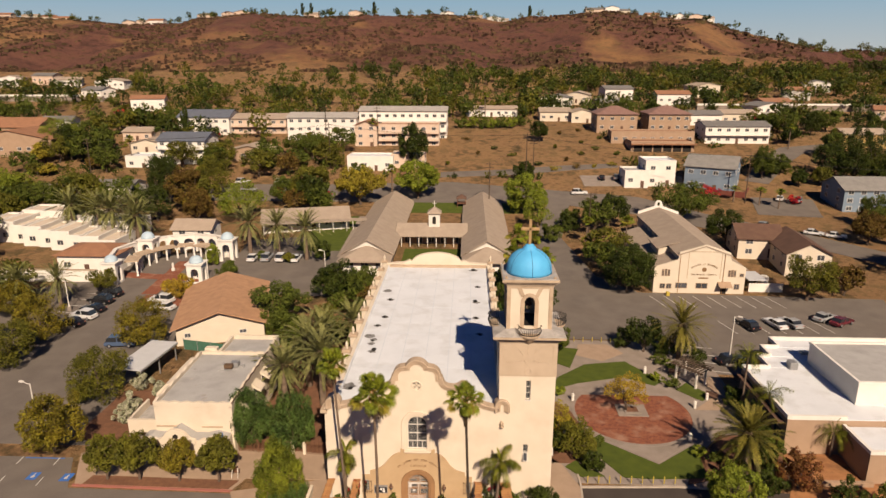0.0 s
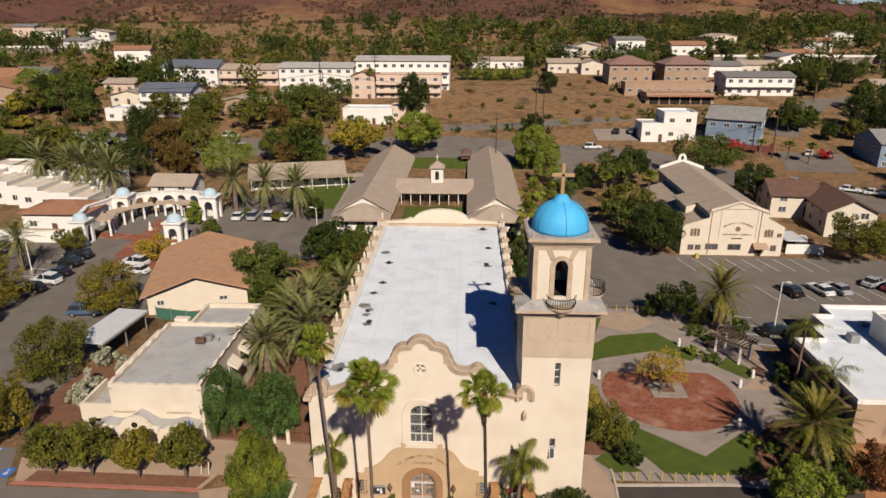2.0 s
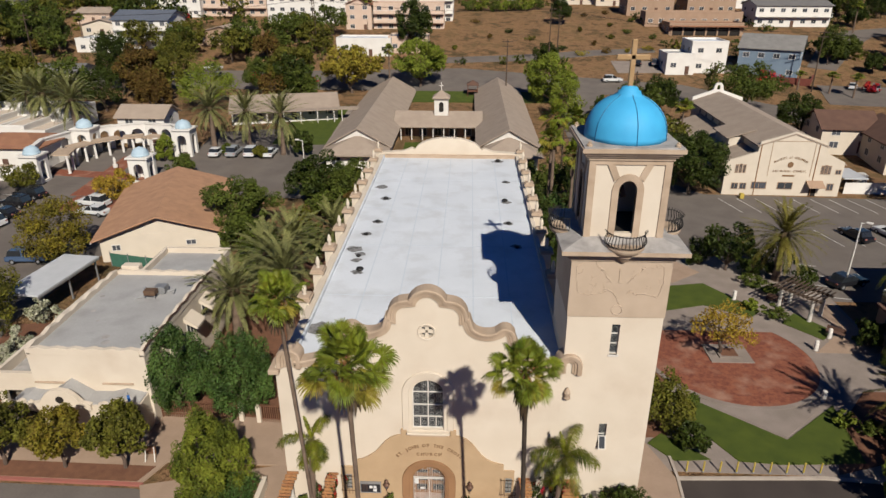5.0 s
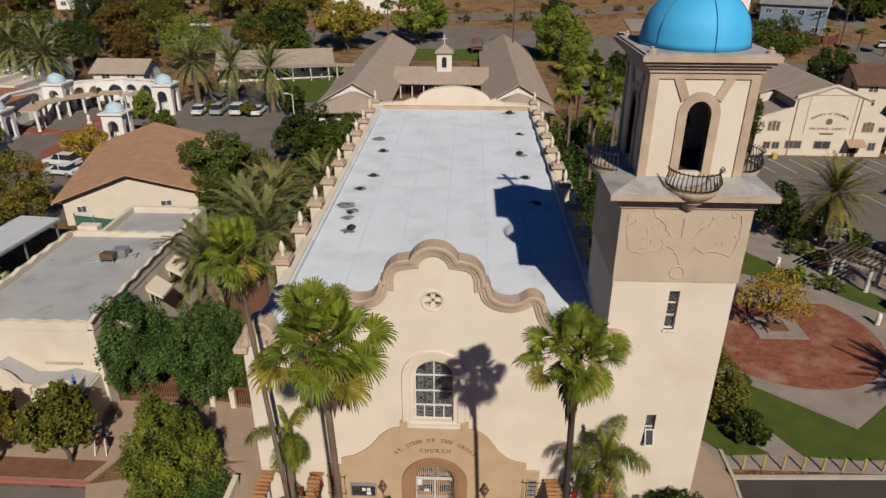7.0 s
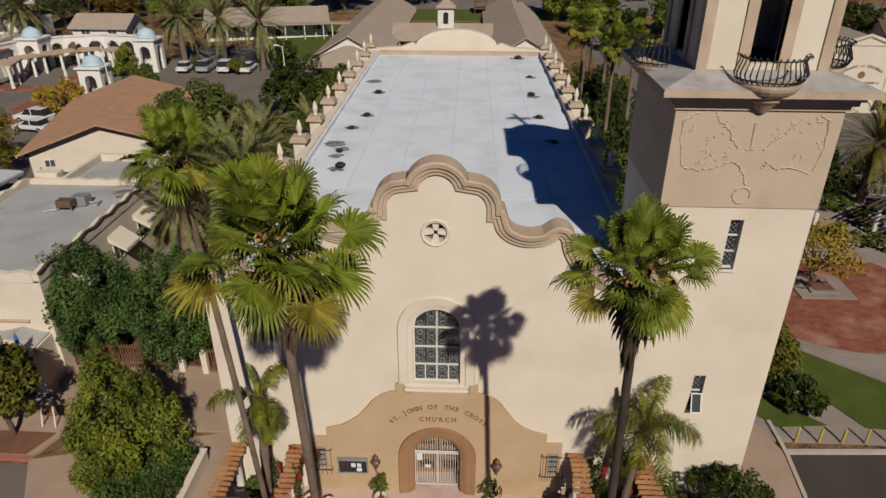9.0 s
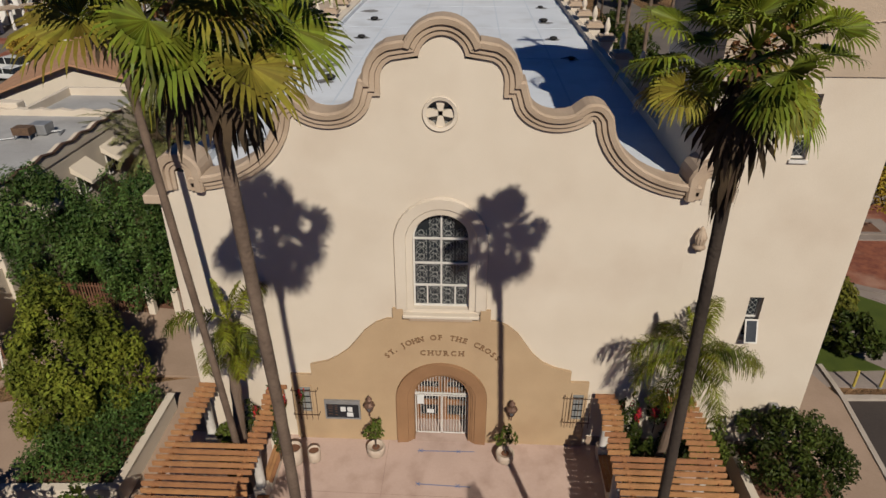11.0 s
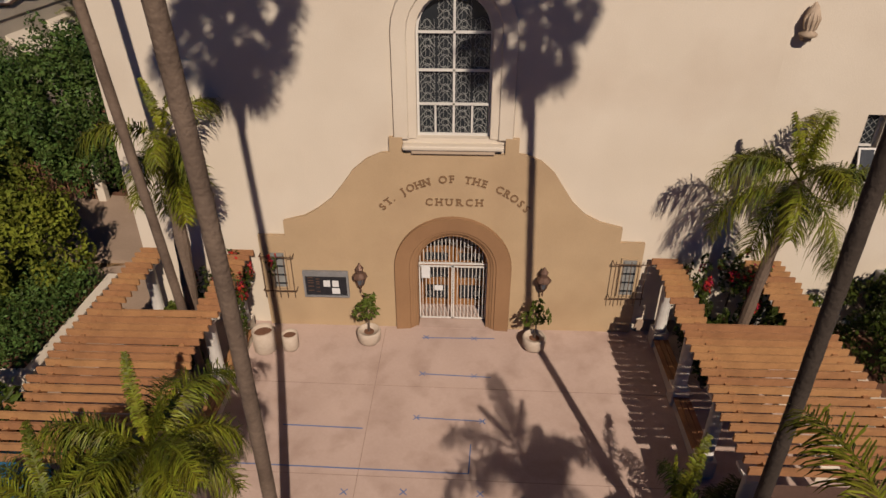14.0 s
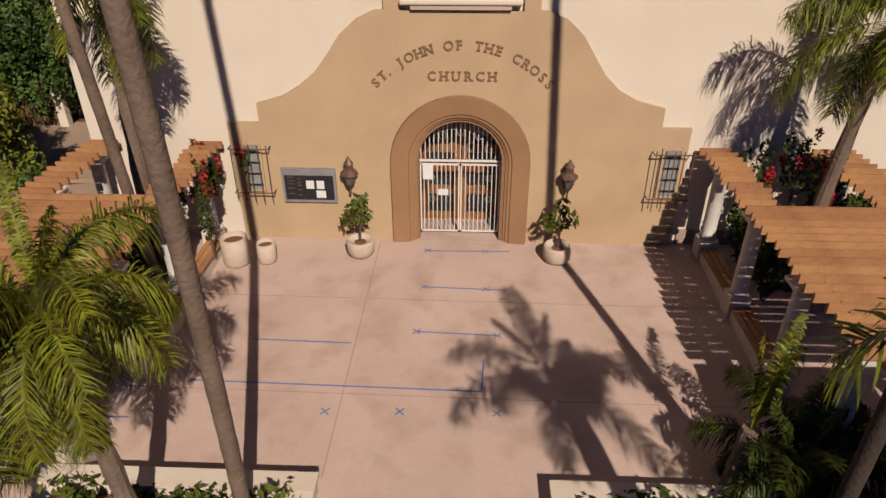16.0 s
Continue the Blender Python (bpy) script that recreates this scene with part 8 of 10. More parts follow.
for i, (x, y, rx, rz, leaf) in enumerate(((33.4, 4.6, 1.6, 1.5, LEAF_DARK), (36.6, 3.2, 1.7, 1.5, LEAF_DARK), (38.2, 7.4, 1.7, 1.7, LEAF_DARK), (39.6, 9.6, 1.5, 1.6, LEAF_GREEN), (39.4, 13.0, 1.5, 1.9, LEAF_DARK), (39.8, 17.0, 1.4, 1.8, LEAF_DARK), (39.6, 21.4, 1.4, 1.6, LEAF_DARK), (38.6, 32.4, 1.8, 1.6, LEAF_DARK), (37.6, 36.6, 2.2, 2.0, LEAF_DARK), (34.6, 36.0, 1.8, 1.6, LEAF_DARK), (29.6, 38.6, 1.8, 2.0, LEAF_DARK), (43.6, 1.0, 1.8, 1.8, LEAF_DARK), (47.0, 0.0, 2.0, 2.0, LEAF_GREEN), (19.0, 6.4, 1.3, 1.2, LEAF_DARK), (14.9, 10.6, 1.5, 1.6, LEAF_DARK))):
    tree("garden_bush", x, y, "dense dark shrub in the garden bed", leaf, 740 + i, rx, rz, 0.1, 2400, 0.12, 14, -0.9, group="garden bushes", category="shrub")
tree("court_bush", -48.9, 55.8, "rounded orange-olive bush by the court", LEAF_GOLD, 142, 3.0, 2.5, 0.2, 4200, 0.16, 14, -0.8)
tree("court_bush", -49.6, 74.0, "green bush between the domed pavilions", LEAF_BRIGHT, 147, 2.0, 2.4, 0.3, 3000, 0.16, 14, -0.8)
tree("court_bush", -65.5, 60.0, "olive bush by the arcade", LEAF_OLIVE, 143, 2.6, 2.2, 0.3, 3400, 0.158, 14, -0.8)
tree("court_bush", -43.5, 66.5, "green bush by the domed pavilion", LEAF_GREEN, 144, 2.4, 2.4, 0.3, 3400, 0.158, 14, -0.8)
tree("pine_tree", -71, 115, "dark brown-green pine among houses", LEAF_BROWN, 145, 5.5, 5.5, 2.0, 6120, 0.259, 18)
tree("pine_tree", -13, 156, "tall dark pine beside the pale apartments", LEAF_DARK, 146, 5.0, 7.0, 2.0, 6120, 0.288, 18)
for i, (x, y, rx, rz, leaf) in enumerate(((10.6, 37, 1.8, 4.2, LEAF_DARK), (10.8, 44, 2.0, 4.4, LEAF_DARK), (12.0, 30, 2.0, 3.8, LEAF_DARK), (16.0, 34, 2.4, 3.4, LEAF_DARK), (13.6, 15, 2.0, 2.0, LEAF_DARK), (11.0, 10, 1.6, 1.8, LEAF_DARK), (14.0, 26, 2.2, 2.6, LEAF_DARK), (17.0, 57, 2.6, 3.4, LEAF_DARK), (12.6, 20, 2.2, 2.4, LEAF_DARK), (11.8, 25.5, 2.0, 2.6, LEAF_DARK), (14.6, 30.5, 2.4, 2.6, LEAF_GREEN), (12.4, 35.5, 2.2, 3.0, LEAF_DARK), (15.6, 39.5, 2.4, 2.6, LEAF_DARK), (12.2, 43.5, 2.4, 3.2, LEAF_LAUREL), (15.0, 48.5, 2.6, 3.2, LEAF_DARK), (11.6, 54, 2.6, 3.2, LEAF_GREEN), (18.6, 51.5, 2.4, 2.6, LEAF_DARK), (18.8, 36.2, 2.0, 2.0, LEAF_GREEN))):
    tree("nave_tree", x, y, "dense shaded tree beside the nave", leaf, 500 + i, rx, rz, 0.9, 2400, 0.17, 16, -0.7, group="trees east of the nave")
for i, (x, y, rx, rz, leaf) in enumerate(((-12.4, 37.5, 1.9, 1.8, LEAF_GREEN), (-11.8, 42.5, 2.2, 2.0, LEAF_OLIVE), (-16.0, 39.5, 2.2, 2.0, LEAF_GREEN), (-20.2, 38.0, 2.4, 2.2, LEAF_DARK), (-18.8, 44.5, 2.4, 2.0, LEAF_OLIVE), (-13.6, 47.5, 2.4, 2.0, LEAF_DARK), (-12.2, 53.0, 2.6, 2.2, LEAF_BROWN), (-17.4, 51.5, 2.6, 2.2, LEAF_GREEN), (-21.6, 33.0, 2.2, 2.2, LEAF_GREEN), (-23.2, 27.5, 1.8, 1.8, LEAF_OLIVE), (-10.9, 24.5, 1.5, 1.8, LEAF_DARK), (-11.2, 15.5, 1.6, 1.6, LEAF_GREEN))):
    tree("nave_tree", x, y, "rounded shrub-like tree beside the nave", leaf, 520 + i, rx, rz, 0.4, 2200, 0.17, 14, -0.8, group="trees west of the nave")
for i, (x, y) in enumerate(((-37.8, 14.0), (-38.6, 16.8), (-35.8, 20.6), (-39.8, 22.4))):
    shrub("oleander", x, y, "pale flowering oleander bush", FLOWER_WHITE, 160 + i, 1.5, 1.5, 1400, 0.14, group="oleanders")
for i, (x, y) in enumerate(((17.5, 14.0), (18.3, 12.6), (20.0, 11.2), (31.6, 9.6), (33.0, 8.6), (33.2, 26.2), (31.6, 27.8), (15.0, 25.6), (14.6, 27.4), (17.6, 23.4), (35.0, 31.6), (33.6, 33.2), (15.2, 17.6), (14.4, 19.6), (36.5, 10.4), (38.2, 9.2), (39.4, 12.4))):
    shrub("agave_clump", x, y, "low green garden shrub", LEAF_GREEN if i % 3 else LEAF_BRIGHT, 170 + i, 0.9 + 0.3 * (i % 3), 0.7, 700, 0.13, group="garden shrubs")

for i, (x, y, rx, rz, leaf, lab) in enumerate((
        (-122, 119, 7.5, 4.6, LEAF_BRIGHT, "huge spreading bright green tree"), (-112, 114, 5.4, 3.8, LEAF_GREEN, "huge spreading green tree"),
        (-136, 126, 7.0, 4.6, LEAF_BRIGHT, "huge spreading bright green tree"), 
        (-142, 176, 6.4, 5.6, LEAF_BRIGHT, "tall bright green tree beside a tan roof"),
        (-128, 165, 5.0, 3.6, LEAF_GREEN, "broad green tree among houses"), 
        (-79, 120, 3.2, 7.0, LEAF_DARK, "dark tall cypress-like tree"), (-84, 124, 2.6, 6.6, LEAF_DARK, "dark tall cypress-like tree"),
        (-76, 106, 4.6, 4.6, LEAF_DARK, "dense dark tree beside the court"), (-64, 104, 3.8, 4.4, LEAF_BROWN, "broad rusty brown tree"),
        (-54, 107, 6.2, 5.0, LEAF_BRIGHT, "broad bright green tree behind the court"), (-68, 128, 5.2, 5.6, LEAF_OLIVE, "grey-olive gum tree among houses"),
        (-47, 122, 4.0, 3.6, LEAF_GREEN, "rounded green tree by the street"),
        (-92, 100, 4.2, 4.0, LEAF_OLIVE, "olive tree behind the terraces"),
        (31, 188, 3.4, 3.6, LEAF_DARK, "lone dark green tree on the bare slope"), (22, 143, 3.2, 2.8, LEAF_DARK, "low dark tree by the street pole"),
        (96, 148, 3.4, 5.0, LEAF_GREEN, "tall loose gum tree beside the blue house"), (67.5, 151, 1.8, 2.4, LEAF_DARK, "dark tree behind the white house"),
        (131, 150, 6.5, 6.5, LEAF_DARK, "large dark gum tree by the road"), (138, 141, 5.0, 6.4, LEAF_BROWN, "tall brownish gum tree"),
        (106, 106, 3.6, 3.6, LEAF_GREEN, "green tree before the grey apartments"), (116, 104, 4.0, 3.8, LEAF_GREEN, "green tree before the grey apartments"), (97, 92, 4.0, 3.4, LEAF_BROWN, "bronze-green round tree by the street"))):
    tree("slope_tree", x, y, lab, leaf, 560 + i, rx, rz, 1.4, 7000, 0.19, 34, -0.6, group="large trees on the slope")
EAST_TREES = ((98, 155, 3.0, 2.6, LEAF_DARK), (103, 152, 3.2, 3.0, LEAF_GREEN), (99, 149, 2.6, 2.2, LEAF_DARK), (117, 151, 4.6, 5.4, LEAF_DARK), (122, 145, 4.8, 5.0, LEAF_DARK), (111, 142, 3.0, 2.6, LEAF_OLIVE), (126, 158, 4.6, 5.6, LEAF_DARK), (127, 168, 4.0, 4.6, LEAF_GREEN), (137, 170, 4.6, 5.0, LEAF_DARK), (121, 186, 3.4, 3.4, LEAF_DARK), (135, 200, 4.4, 4.2, LEAF_DARK), (145, 208, 4.6, 4.2, LEAF_GREEN), (104, 141, 2.4, 2.0, LEAF_DARK), (129, 136, 4.4, 4.8, LEAF_DARK), (152, 196, 4.6, 5.0, LEAF_DARK))
for i, (x, y, rx, rz, leaf) in enumerate(EAST_TREES):
    tree("roadside_tree", x, y, "dark leafy tree beside the curving road", leaf, 800 + i, rx, rz, 1.2, 4200, 0.24, 26, -0.7, group="trees by the curving road")
for i, (x, y) in enumerate(((2, 214), (6, 213), (10, 213), (14, 213), (18, 214), (22, 214), (26, 218))):
    tree("hedge_bush", x, y, "rounded green bush above the bare lot", LEAF_BRIGHT if i % 2 else LEAF_GREEN, 600 + i, 3.0, 2.4, 0.2, 900, 0.3, 12, -0.8, group="bushes above the lot")
for i, (x, y, leaf) in enumerate(((8, 172, LEAF_BROWN), (14, 178, LEAF_DARK), (20, 170, LEAF_OLIVE), (38, 165, LEAF_BROWN), (44, 172, LEAF_OLIVE), (50, 178, LEAF_GREEN), (46, 186, LEAF_OLIVE), (40, 200, LEAF_BROWN), (28, 160, LEAF_DARK), (-2, 160, LEAF_OLIVE), (54, 192, LEAF_GREEN), (4, 190, LEAF_BROWN), (36, 180, LEAF_OLIVE), (48, 206, LEAF_BROWN), (52, 160, LEAF_YELLOW), (46, 158, LEAF_YELLOW), (40, 157, LEAF_BROWN), (33, 155, LEAF_YELLOW), (60, 158, LEAF_OLIVE), (56, 172, LEAF_GREEN))):
    shrub("dry_shrub", x, y, "low dry scrub bush on bare earth", leaf, 620 + i, 0.9 + 0.5 * (i % 3), 0.8, 260, 0.2, group="scrub on the bare lot")
for i, (x, y, rx) in enumerate(((-36, 128, 1.6), (-51, 131, 2.0), (-92, 192, 2.0), (74, 131, 3.0), (96, 126, 2.0), (-150, 235, 3.6), (104, 206, 4.0), (116, 208, 4.4))):
    shrub("bougainvillea", x, y, "deep red bougainvillea bush in a yard", FLOWER_RED, 650 + i, rx, rx * 0.7, 700, 0.24, group="red bushes on the slope")

for i, (x, y, rx, rz, leaf, lab) in enumerate(((22.5, 104, 4.0, 4.0, LEAF_BRIGHT, "drooping green tree beside the lane"), (24.5, 92, 2.4, 2.6, LEAF_GREEN, "round green bush by the lane"), (29.5, 100, 2.6, 2.8, LEAF_DARK, "dark round tree by the lane"), (20.0, 66, 2.0, 2.0, LEAF_OLIVE, "olive bush at the lane's foot"), (14.5, 60.5, 2.6, 2.8, LEAF_GREEN, "green tree behind the nave"), (10.0, 60, 2.4, 2.4, LEAF_DARK, "dark tree behind the nave"), (-9, 56.5, 2.2, 1.8, LEAF_GREEN, "clipped green shrub behind the nave"), (-14.5, 58, 2.8, 2.4, LEAF_OLIVE, "broad shrub behind the nave"), (-20, 57.5, 2.6, 2.4, LEAF_DARK, "dark shrub behind the nave"), (-39.5, 77.0, 1.2, 1.0, LEAF_GREEN, "low round bush under the palms"), (-33.5, 76, 1.2, 1.0, LEAF_OLIVE, "low round bush under the palms"), (-26.5, 77.5, 2.0, 2.2, LEAF_DARK, "dark bush by the school lawn"))):
    tree("campus_tree", x, y, lab, leaf, 700 + i, rx, rz, 0.5, 2600, 0.2, 16, -0.8, group="trees round the school")

# scattered trees: a few models, many copies
MODELS = []
for i, (leaf, rx, rz, tr, lab) in enumerate(((LEAF_GREEN, 4.0, 3.4, 1.4, "rounded green tree among houses"), (LEAF_DARK, 3.6, 4.0, 1.4, "dark green tree among houses"), (LEAF_OLIVE, 4.2, 3.0, 1.4, "olive-green tree among houses"), (LEAF_DARK, 1.5, 5.2, 0.6, "slim dark cypress among houses"), (LEAF_BROWN, 3.4, 3.0, 1.2, "dry brownish tree among houses"), (LEAF_YELLOW, 3.2, 2.6, 1.2, "yellow-green tree among houses"))):
    MODELS.append(tree("slope_tree", -140 - 12 * i, 128 + 4 * i, lab, leaf, 200 + i, rx, rz, tr, 1700, 0.29, 18, group="trees on the slope"))


def free(x, y):
    """Keeps scattered trees off streets, houses and open dirt."""
    if -12 < x < 56 and 148 < y < 226:
        return False
    if 122 < y < 146 and x < 60:
        return False
    if 54 < x < 100 and 92 < y < 150 or 98 < x < 145 and 160 < y < 190:
        return False
    for o in HOUSES:
        if abs(x - o[0]) < o[2] and abs(y - o[1]) < o[3]:
            return False
    return True


HOUSES = [(o.location.x, o.location.y, 11, 9) for o in scene.objects if o.parent is None and o.get("category") == "building"]
rng = random.Random(33)


def scatter(zones):
    out = []
    for x0, x1, y0, y1, n in zones:
        for _ in range(n):
            for _ in range(12):
                x, y = rng.uniform(x0, x1), rng.uniform(y0, y1)
                if free(x, y):
                    out.append((x, y))
                    break
    return out


for x, y in scatter(((-170, -62, 98, 126, 32), (-140, -60, 139, 162, 24), (-60, -12, 139, 180, 11), (-140, -100, 170, 215, 20), (112, 135, 200, 222, 8), (60, 92, 218, 236, 8), (100, 160, 84, 112, 26), (126, 160, 134, 172, 14), (-160, -100, 60, 98, 20), (-110, -78, 20, 60, 14), (29, 36, 74, 104, 4), (72, 130, 20, 74, 22), (-46, -34, 112, 124, 5))):
    m = rng.choices(MODELS, (7, 4, 5, 1.4, 0.8, 2.4))[0]
    s = rng.uniform(0.7, 1.35)
    copy_thing(m, pose(x, y, height(x, y) - 0.1, 0, 0, rng.uniform(0, 360)) @ Matrix.Diagonal((s, s, s * rng.uniform(0.85, 1.15), 1)))
for x, y in ((-170, 703), (-180, 704), (-100, 702), (70, 700)):
    copy_thing(MODELS[3], pose(x, y, height(x, y)) @ Matrix.Scale(1.5, 4))


def woods(name, label, leaf, spots, seed, leaves=190, size=0.46):
    """Far trees that nobody could count: one mass of leaf clumps over stems."""
    rg = np.random.default_rng(seed)
    models = [np.array(leaf_cloud(seed + k, clumps(seed + k, 3.4, 3.0, 3.6, 9, -0.4), leaves, size)[0]) for k in range(5)]
    stem = np.array([(-0.2, 0, -0.5), (0.2, 0, -0.5), (0.1, 0, 3.5), (-0.1, 0, 3.5), (0, -0.2, -0.5), (0, 0.2, -0.5), (0, 0.1, 3.5), (0, -0.1, 3.5)])
    out = []
    for x, y in spots:
        m = np.vstack([models[rg.integers(5)], stem])
        a, s = rg.random() * 6.28, rg.uniform(0.65, 1.5)
        c, d = math.cos(a) * s, math.sin(a) * s
        k = s * rg.uniform(0.8, 1.3)
        out.append(np.stack([m[:, 0] * c - m[:, 1] * d + x, m[:, 0] * d + m[:, 1] * c + y, m[:, 2] * k + height(x, y)], axis=1))
    v = np.vstack(out)
    raw_ob = raw(name, v.tolist(), np.arange(len(v)).reshape(-1, 4).tolist(), leaf)
    tagged(raw_ob, label, "trees", kind="stuff")


FAR_ZONES = ((-420, 120, 336, 392, 60), (120, 420, 336, 398, 110), (-260, -60, 162, 210, 60), (-300, 10, 216, 330, 230), (-420, -180, 150, 360, 120), (135, 280, 120, 240, 170), (20, 130, 240, 380, 170), (130, 420, 238, 392, 360), (100, 420, 300, 398, 160), (-30, 60, 232, 262, 24), (150, 330, 60, 130, 60), (-60, 30, 330, 395, 40))
far = scatter(FAR_ZONES) + [(rng.uniform(-520, 330), 698 + rng.uniform(-6, 16)) for _ in range(110)] + [(rng.uniform(330, 620), rng.uniform(500, 760)) for _ in range(160)]
rng.shuffle(far)
n = len(far)
woods("far_woods", "distant dark green trees between houses and hills", LEAF_DARK, far[: n * 4 // 10], 700)
woods("far_woods_olive", "distant olive trees between houses and hills", LEAF_OLIVE, far[n * 4 // 10: n * 7 // 10], 710)
woods("far_woods_green", "distant green trees between houses and hills", LEAF_GREEN, far[n * 7 // 10:], 720)


def chaparral():
    """Low brush over the hill, as one mass of small clumps."""
    rg = np.random.default_rng(5)
    vs, fs = [], []
    for _ in range(9000):
        y = 400 + 310 * rg.random() ** 1.1
        x = rg.uniform(-560, 480) * (y + 57) / 757
        if noise.noise(Vector((x * 0.02, y * 0.02, 2.0))) < -0.12:
            continue
        z = height(x, y)
        r = 0.8 + 1.5 * rg.random()
        for _ in range(3):
            dx, dy = rg.normal(size=2) * r * 0.5
            a = rg.random() * 3.14
            c, s = math.cos(a) * r, math.sin(a) * r
            i = len(vs)
            vs += [(x + dx - c, y + dy - s, z - 0.2), (x + dx + c, y + dy + s, z - 0.2), (x + dx + c * 0.6, y + dy + s * 0.6, z + r * 0.8), (x + dx - c * 0.6, y + dy - s * 0.6, z + r * 0.9)]
            fs.append((i, i + 1, i + 2, i + 3))
    o = raw("hill_brush", vs, fs, mat("dry_chaparral", (0.074, 0.037, 0.0237), (0.0518, 0.0385, 0.0178), scale=0.01, fine=0.05, island=0.5, rough=1.0, bump=0))
    tagged(o, "low dry reddish-brown brush over the hillside", "brush", kind="stuff")


def slope_scrub():
    """Low weeds and bushes between the houses, as one mass of leaf clumps."""
    rg = np.random.default_rng(12)
    models = [np.array(leaf_cloud(900 + k, clumps(900 + k, 1.3, 0.8, 0.6, 5, -0.2), 34, 0.3)[0]) for k in range(5)]
    for name, leaf, n in (("slope_scrub", LEAF_OLIVE, 1500), ("slope_scrub_green", LEAF_GREEN, 1300), ("slope_scrub_dark", LEAF_DARK, 1300)):
        out = []
        while len(out) < n:
            y = rg.uniform(139, 392)
            x = rg.uniform(-0.95, 0.85) * (y + 70)
            if not free(x, y) or noise.noise(Vector((x * 0.03, y * 0.03, 7.0))) < -0.1 or 139 < y < 152 and x > 30:
                continue
            a, s = rg.random() * 6.28, rg.uniform(0.6, 1.8)
            c, d = math.cos(a) * s, math.sin(a) * s
            m = models[rg.integers(5)]
            out.append(np.stack([m[:, 0] * c - m[:, 1] * d + x, m[:, 0] * d + m[:, 1] * c + y, m[:, 2] * s + height(x, y)], axis=1))
        v = np.vstack(out)
        o = raw(name, v.tolist(), np.arange(len(v)).reshape(-1, 4).tolist(), leaf)
        tagged(o, "low weeds and bushes between the hillside houses", "brush", kind="stuff")


slope_scrub()
chaparral()

# ---------------------------------------------------------------- forecourt


def pergola(sx, xo, xi, hole, y_end, label):
    """Slatted pergola on white columns, with a well for a palm against the church."""
    e = thing("pergola", 0, 0, 0, label, "pergola", "entrance pergolas")
    x_out, x_in = sx * xo, sx * xi
    z = 2.45
    first = {}
    y, k = -0.22, 0
    rng = random.Random(3 + int(sx))
    while y > y_end:
        spans = [(min(x_out, x_in), max(x_out, x_in))]
        if y > -3.05:
            a, b = sorted((sx * hole[0], sx * hole[1]))
            spans = [(spans[0][0], a), (b, spans[0][1])]
        for s0, s1 in spans:
            L = s1 - s0
            key = round(L, 1)
            if key not in first:
                first[key] = part("slat", boxes((0, -0.032, -0.07, L, 0.032, 0.1)), PERGOLA, e)
                o = first[key]
                o.location = (s0 + rng.uniform(-0.06, 0.06), y, z)
            else:
                o = share(first[key], "slat", e, s0 + rng.uniform(-0.06, 0.06), y, z)
            o.rotation_euler = (radians(rng.uniform(-3, 3)), radians(rng.uniform(-0.15, 0.15)), radians(rng.uniform(-0.35, 0.35)))
        y -= 0.276
        k += 1
    for x in (sx * (xi + 0.45), sx * (xo - 0.35)):
        part("beam", boxes((x - 0.06, y_end + 0.1, z - 0.24, x + 0.06, -0.15, z - 0.01)), PERGOLA, e)
    for yy in (-0.6, -2.9, -5.2, y_end + 0.7):
        for x in (sx * (xi + 0.45), sx * (xo - 0.35)):
            c = new("column")
            c.parent = e
            c.location = (x, yy, floor_z(yy))
            part("shaft", lathe([(0.2, 0.55), (0.17, 0.65), (0.165, 2.25), (0.22, 2.32), (0.24, 2.4)], 14), COLUMN, c, smooth=True)
            part("plinth", rbox(-0.23, -0.23, 0, 0.23, 0.23, 0.55, 0.03), STUCCO, c)
            part("capital", boxes((-0.26, -0.26, 2.4 - 0.03, 0.26, 0.26, 2.45)), COLUMN, c)
    return e


pergola(-1, 9.2, 5.85, (8.45, 6.5), -8.2, "brown slatted pergola on white columns beside the entrance")
pergola(1, 9.35, 5.72, (8.35, 6.45), -7.9, "brown slatted pergola on white columns beside the entrance")

cn = thing("canopy", 5.88, -11.8, -0.73, "dark brown solid canopy roof beyond the slatted pergola", "canopy")
part("roof", boxes((0, 0, 3.2, 3.3, 3.7, 3.33)), DARK_ROOF, cn)
for x, y in ((0.4, 0.4), (2.9, 0.4), (0.4, 3.3), (2.9, 3.3)):
    part("post", boxes((x - 0.07, y - 0.07, 0, x + 0.07, y + 0.07, 3.2)), PERGOLA, cn)

um = thing("patio_umbrella", -9.0, -8.3, -0.7, "open blue patio umbrella at the forecourt's edge", "umbrella")
part("pole", tube(bmesh.new(), [(0, 0, 0), (0, 0, 3.1)], 0.025, 8), WHITE, um)
part("canopy", lathe([(1.35, 2.5), (1.2, 2.66), (0.8, 2.9), (0.3, 3.05), (0.03, 3.1)], 16), mat("blue_canvas", (0.0148, 0.185, 0.407), (0.0133, 0.155, 0.355), scale=2, rough=0.8), um, "turquoise-blue canvas canopy")
part("base", lathe([(0.3, 0), (0.3, 0.08), (0.05, 0.12)], 14), CONCRETE, um)

for sx in (-1, 1):
    for y0, y1 in ((-2.66, -0.84), (-4.96, -3.14)):
        b = thing("pergola_bench", sx * 6.18, y0, floor_z(y0), "low cream wall bench with a brown timber seat between columns", "bench", "pergola benches")
        part("wall", boxes((-0.17, 0, 0, 0.17, y1 - y0, 0.4)), STUCCO, b)
        for i in range(3):
            part("seat_slat", boxes((-0.21 + 0.145 * i, 0, 0.4, -0.08 + 0.145 * i, y1 - y0, 0.44)), PERGOLA, b)


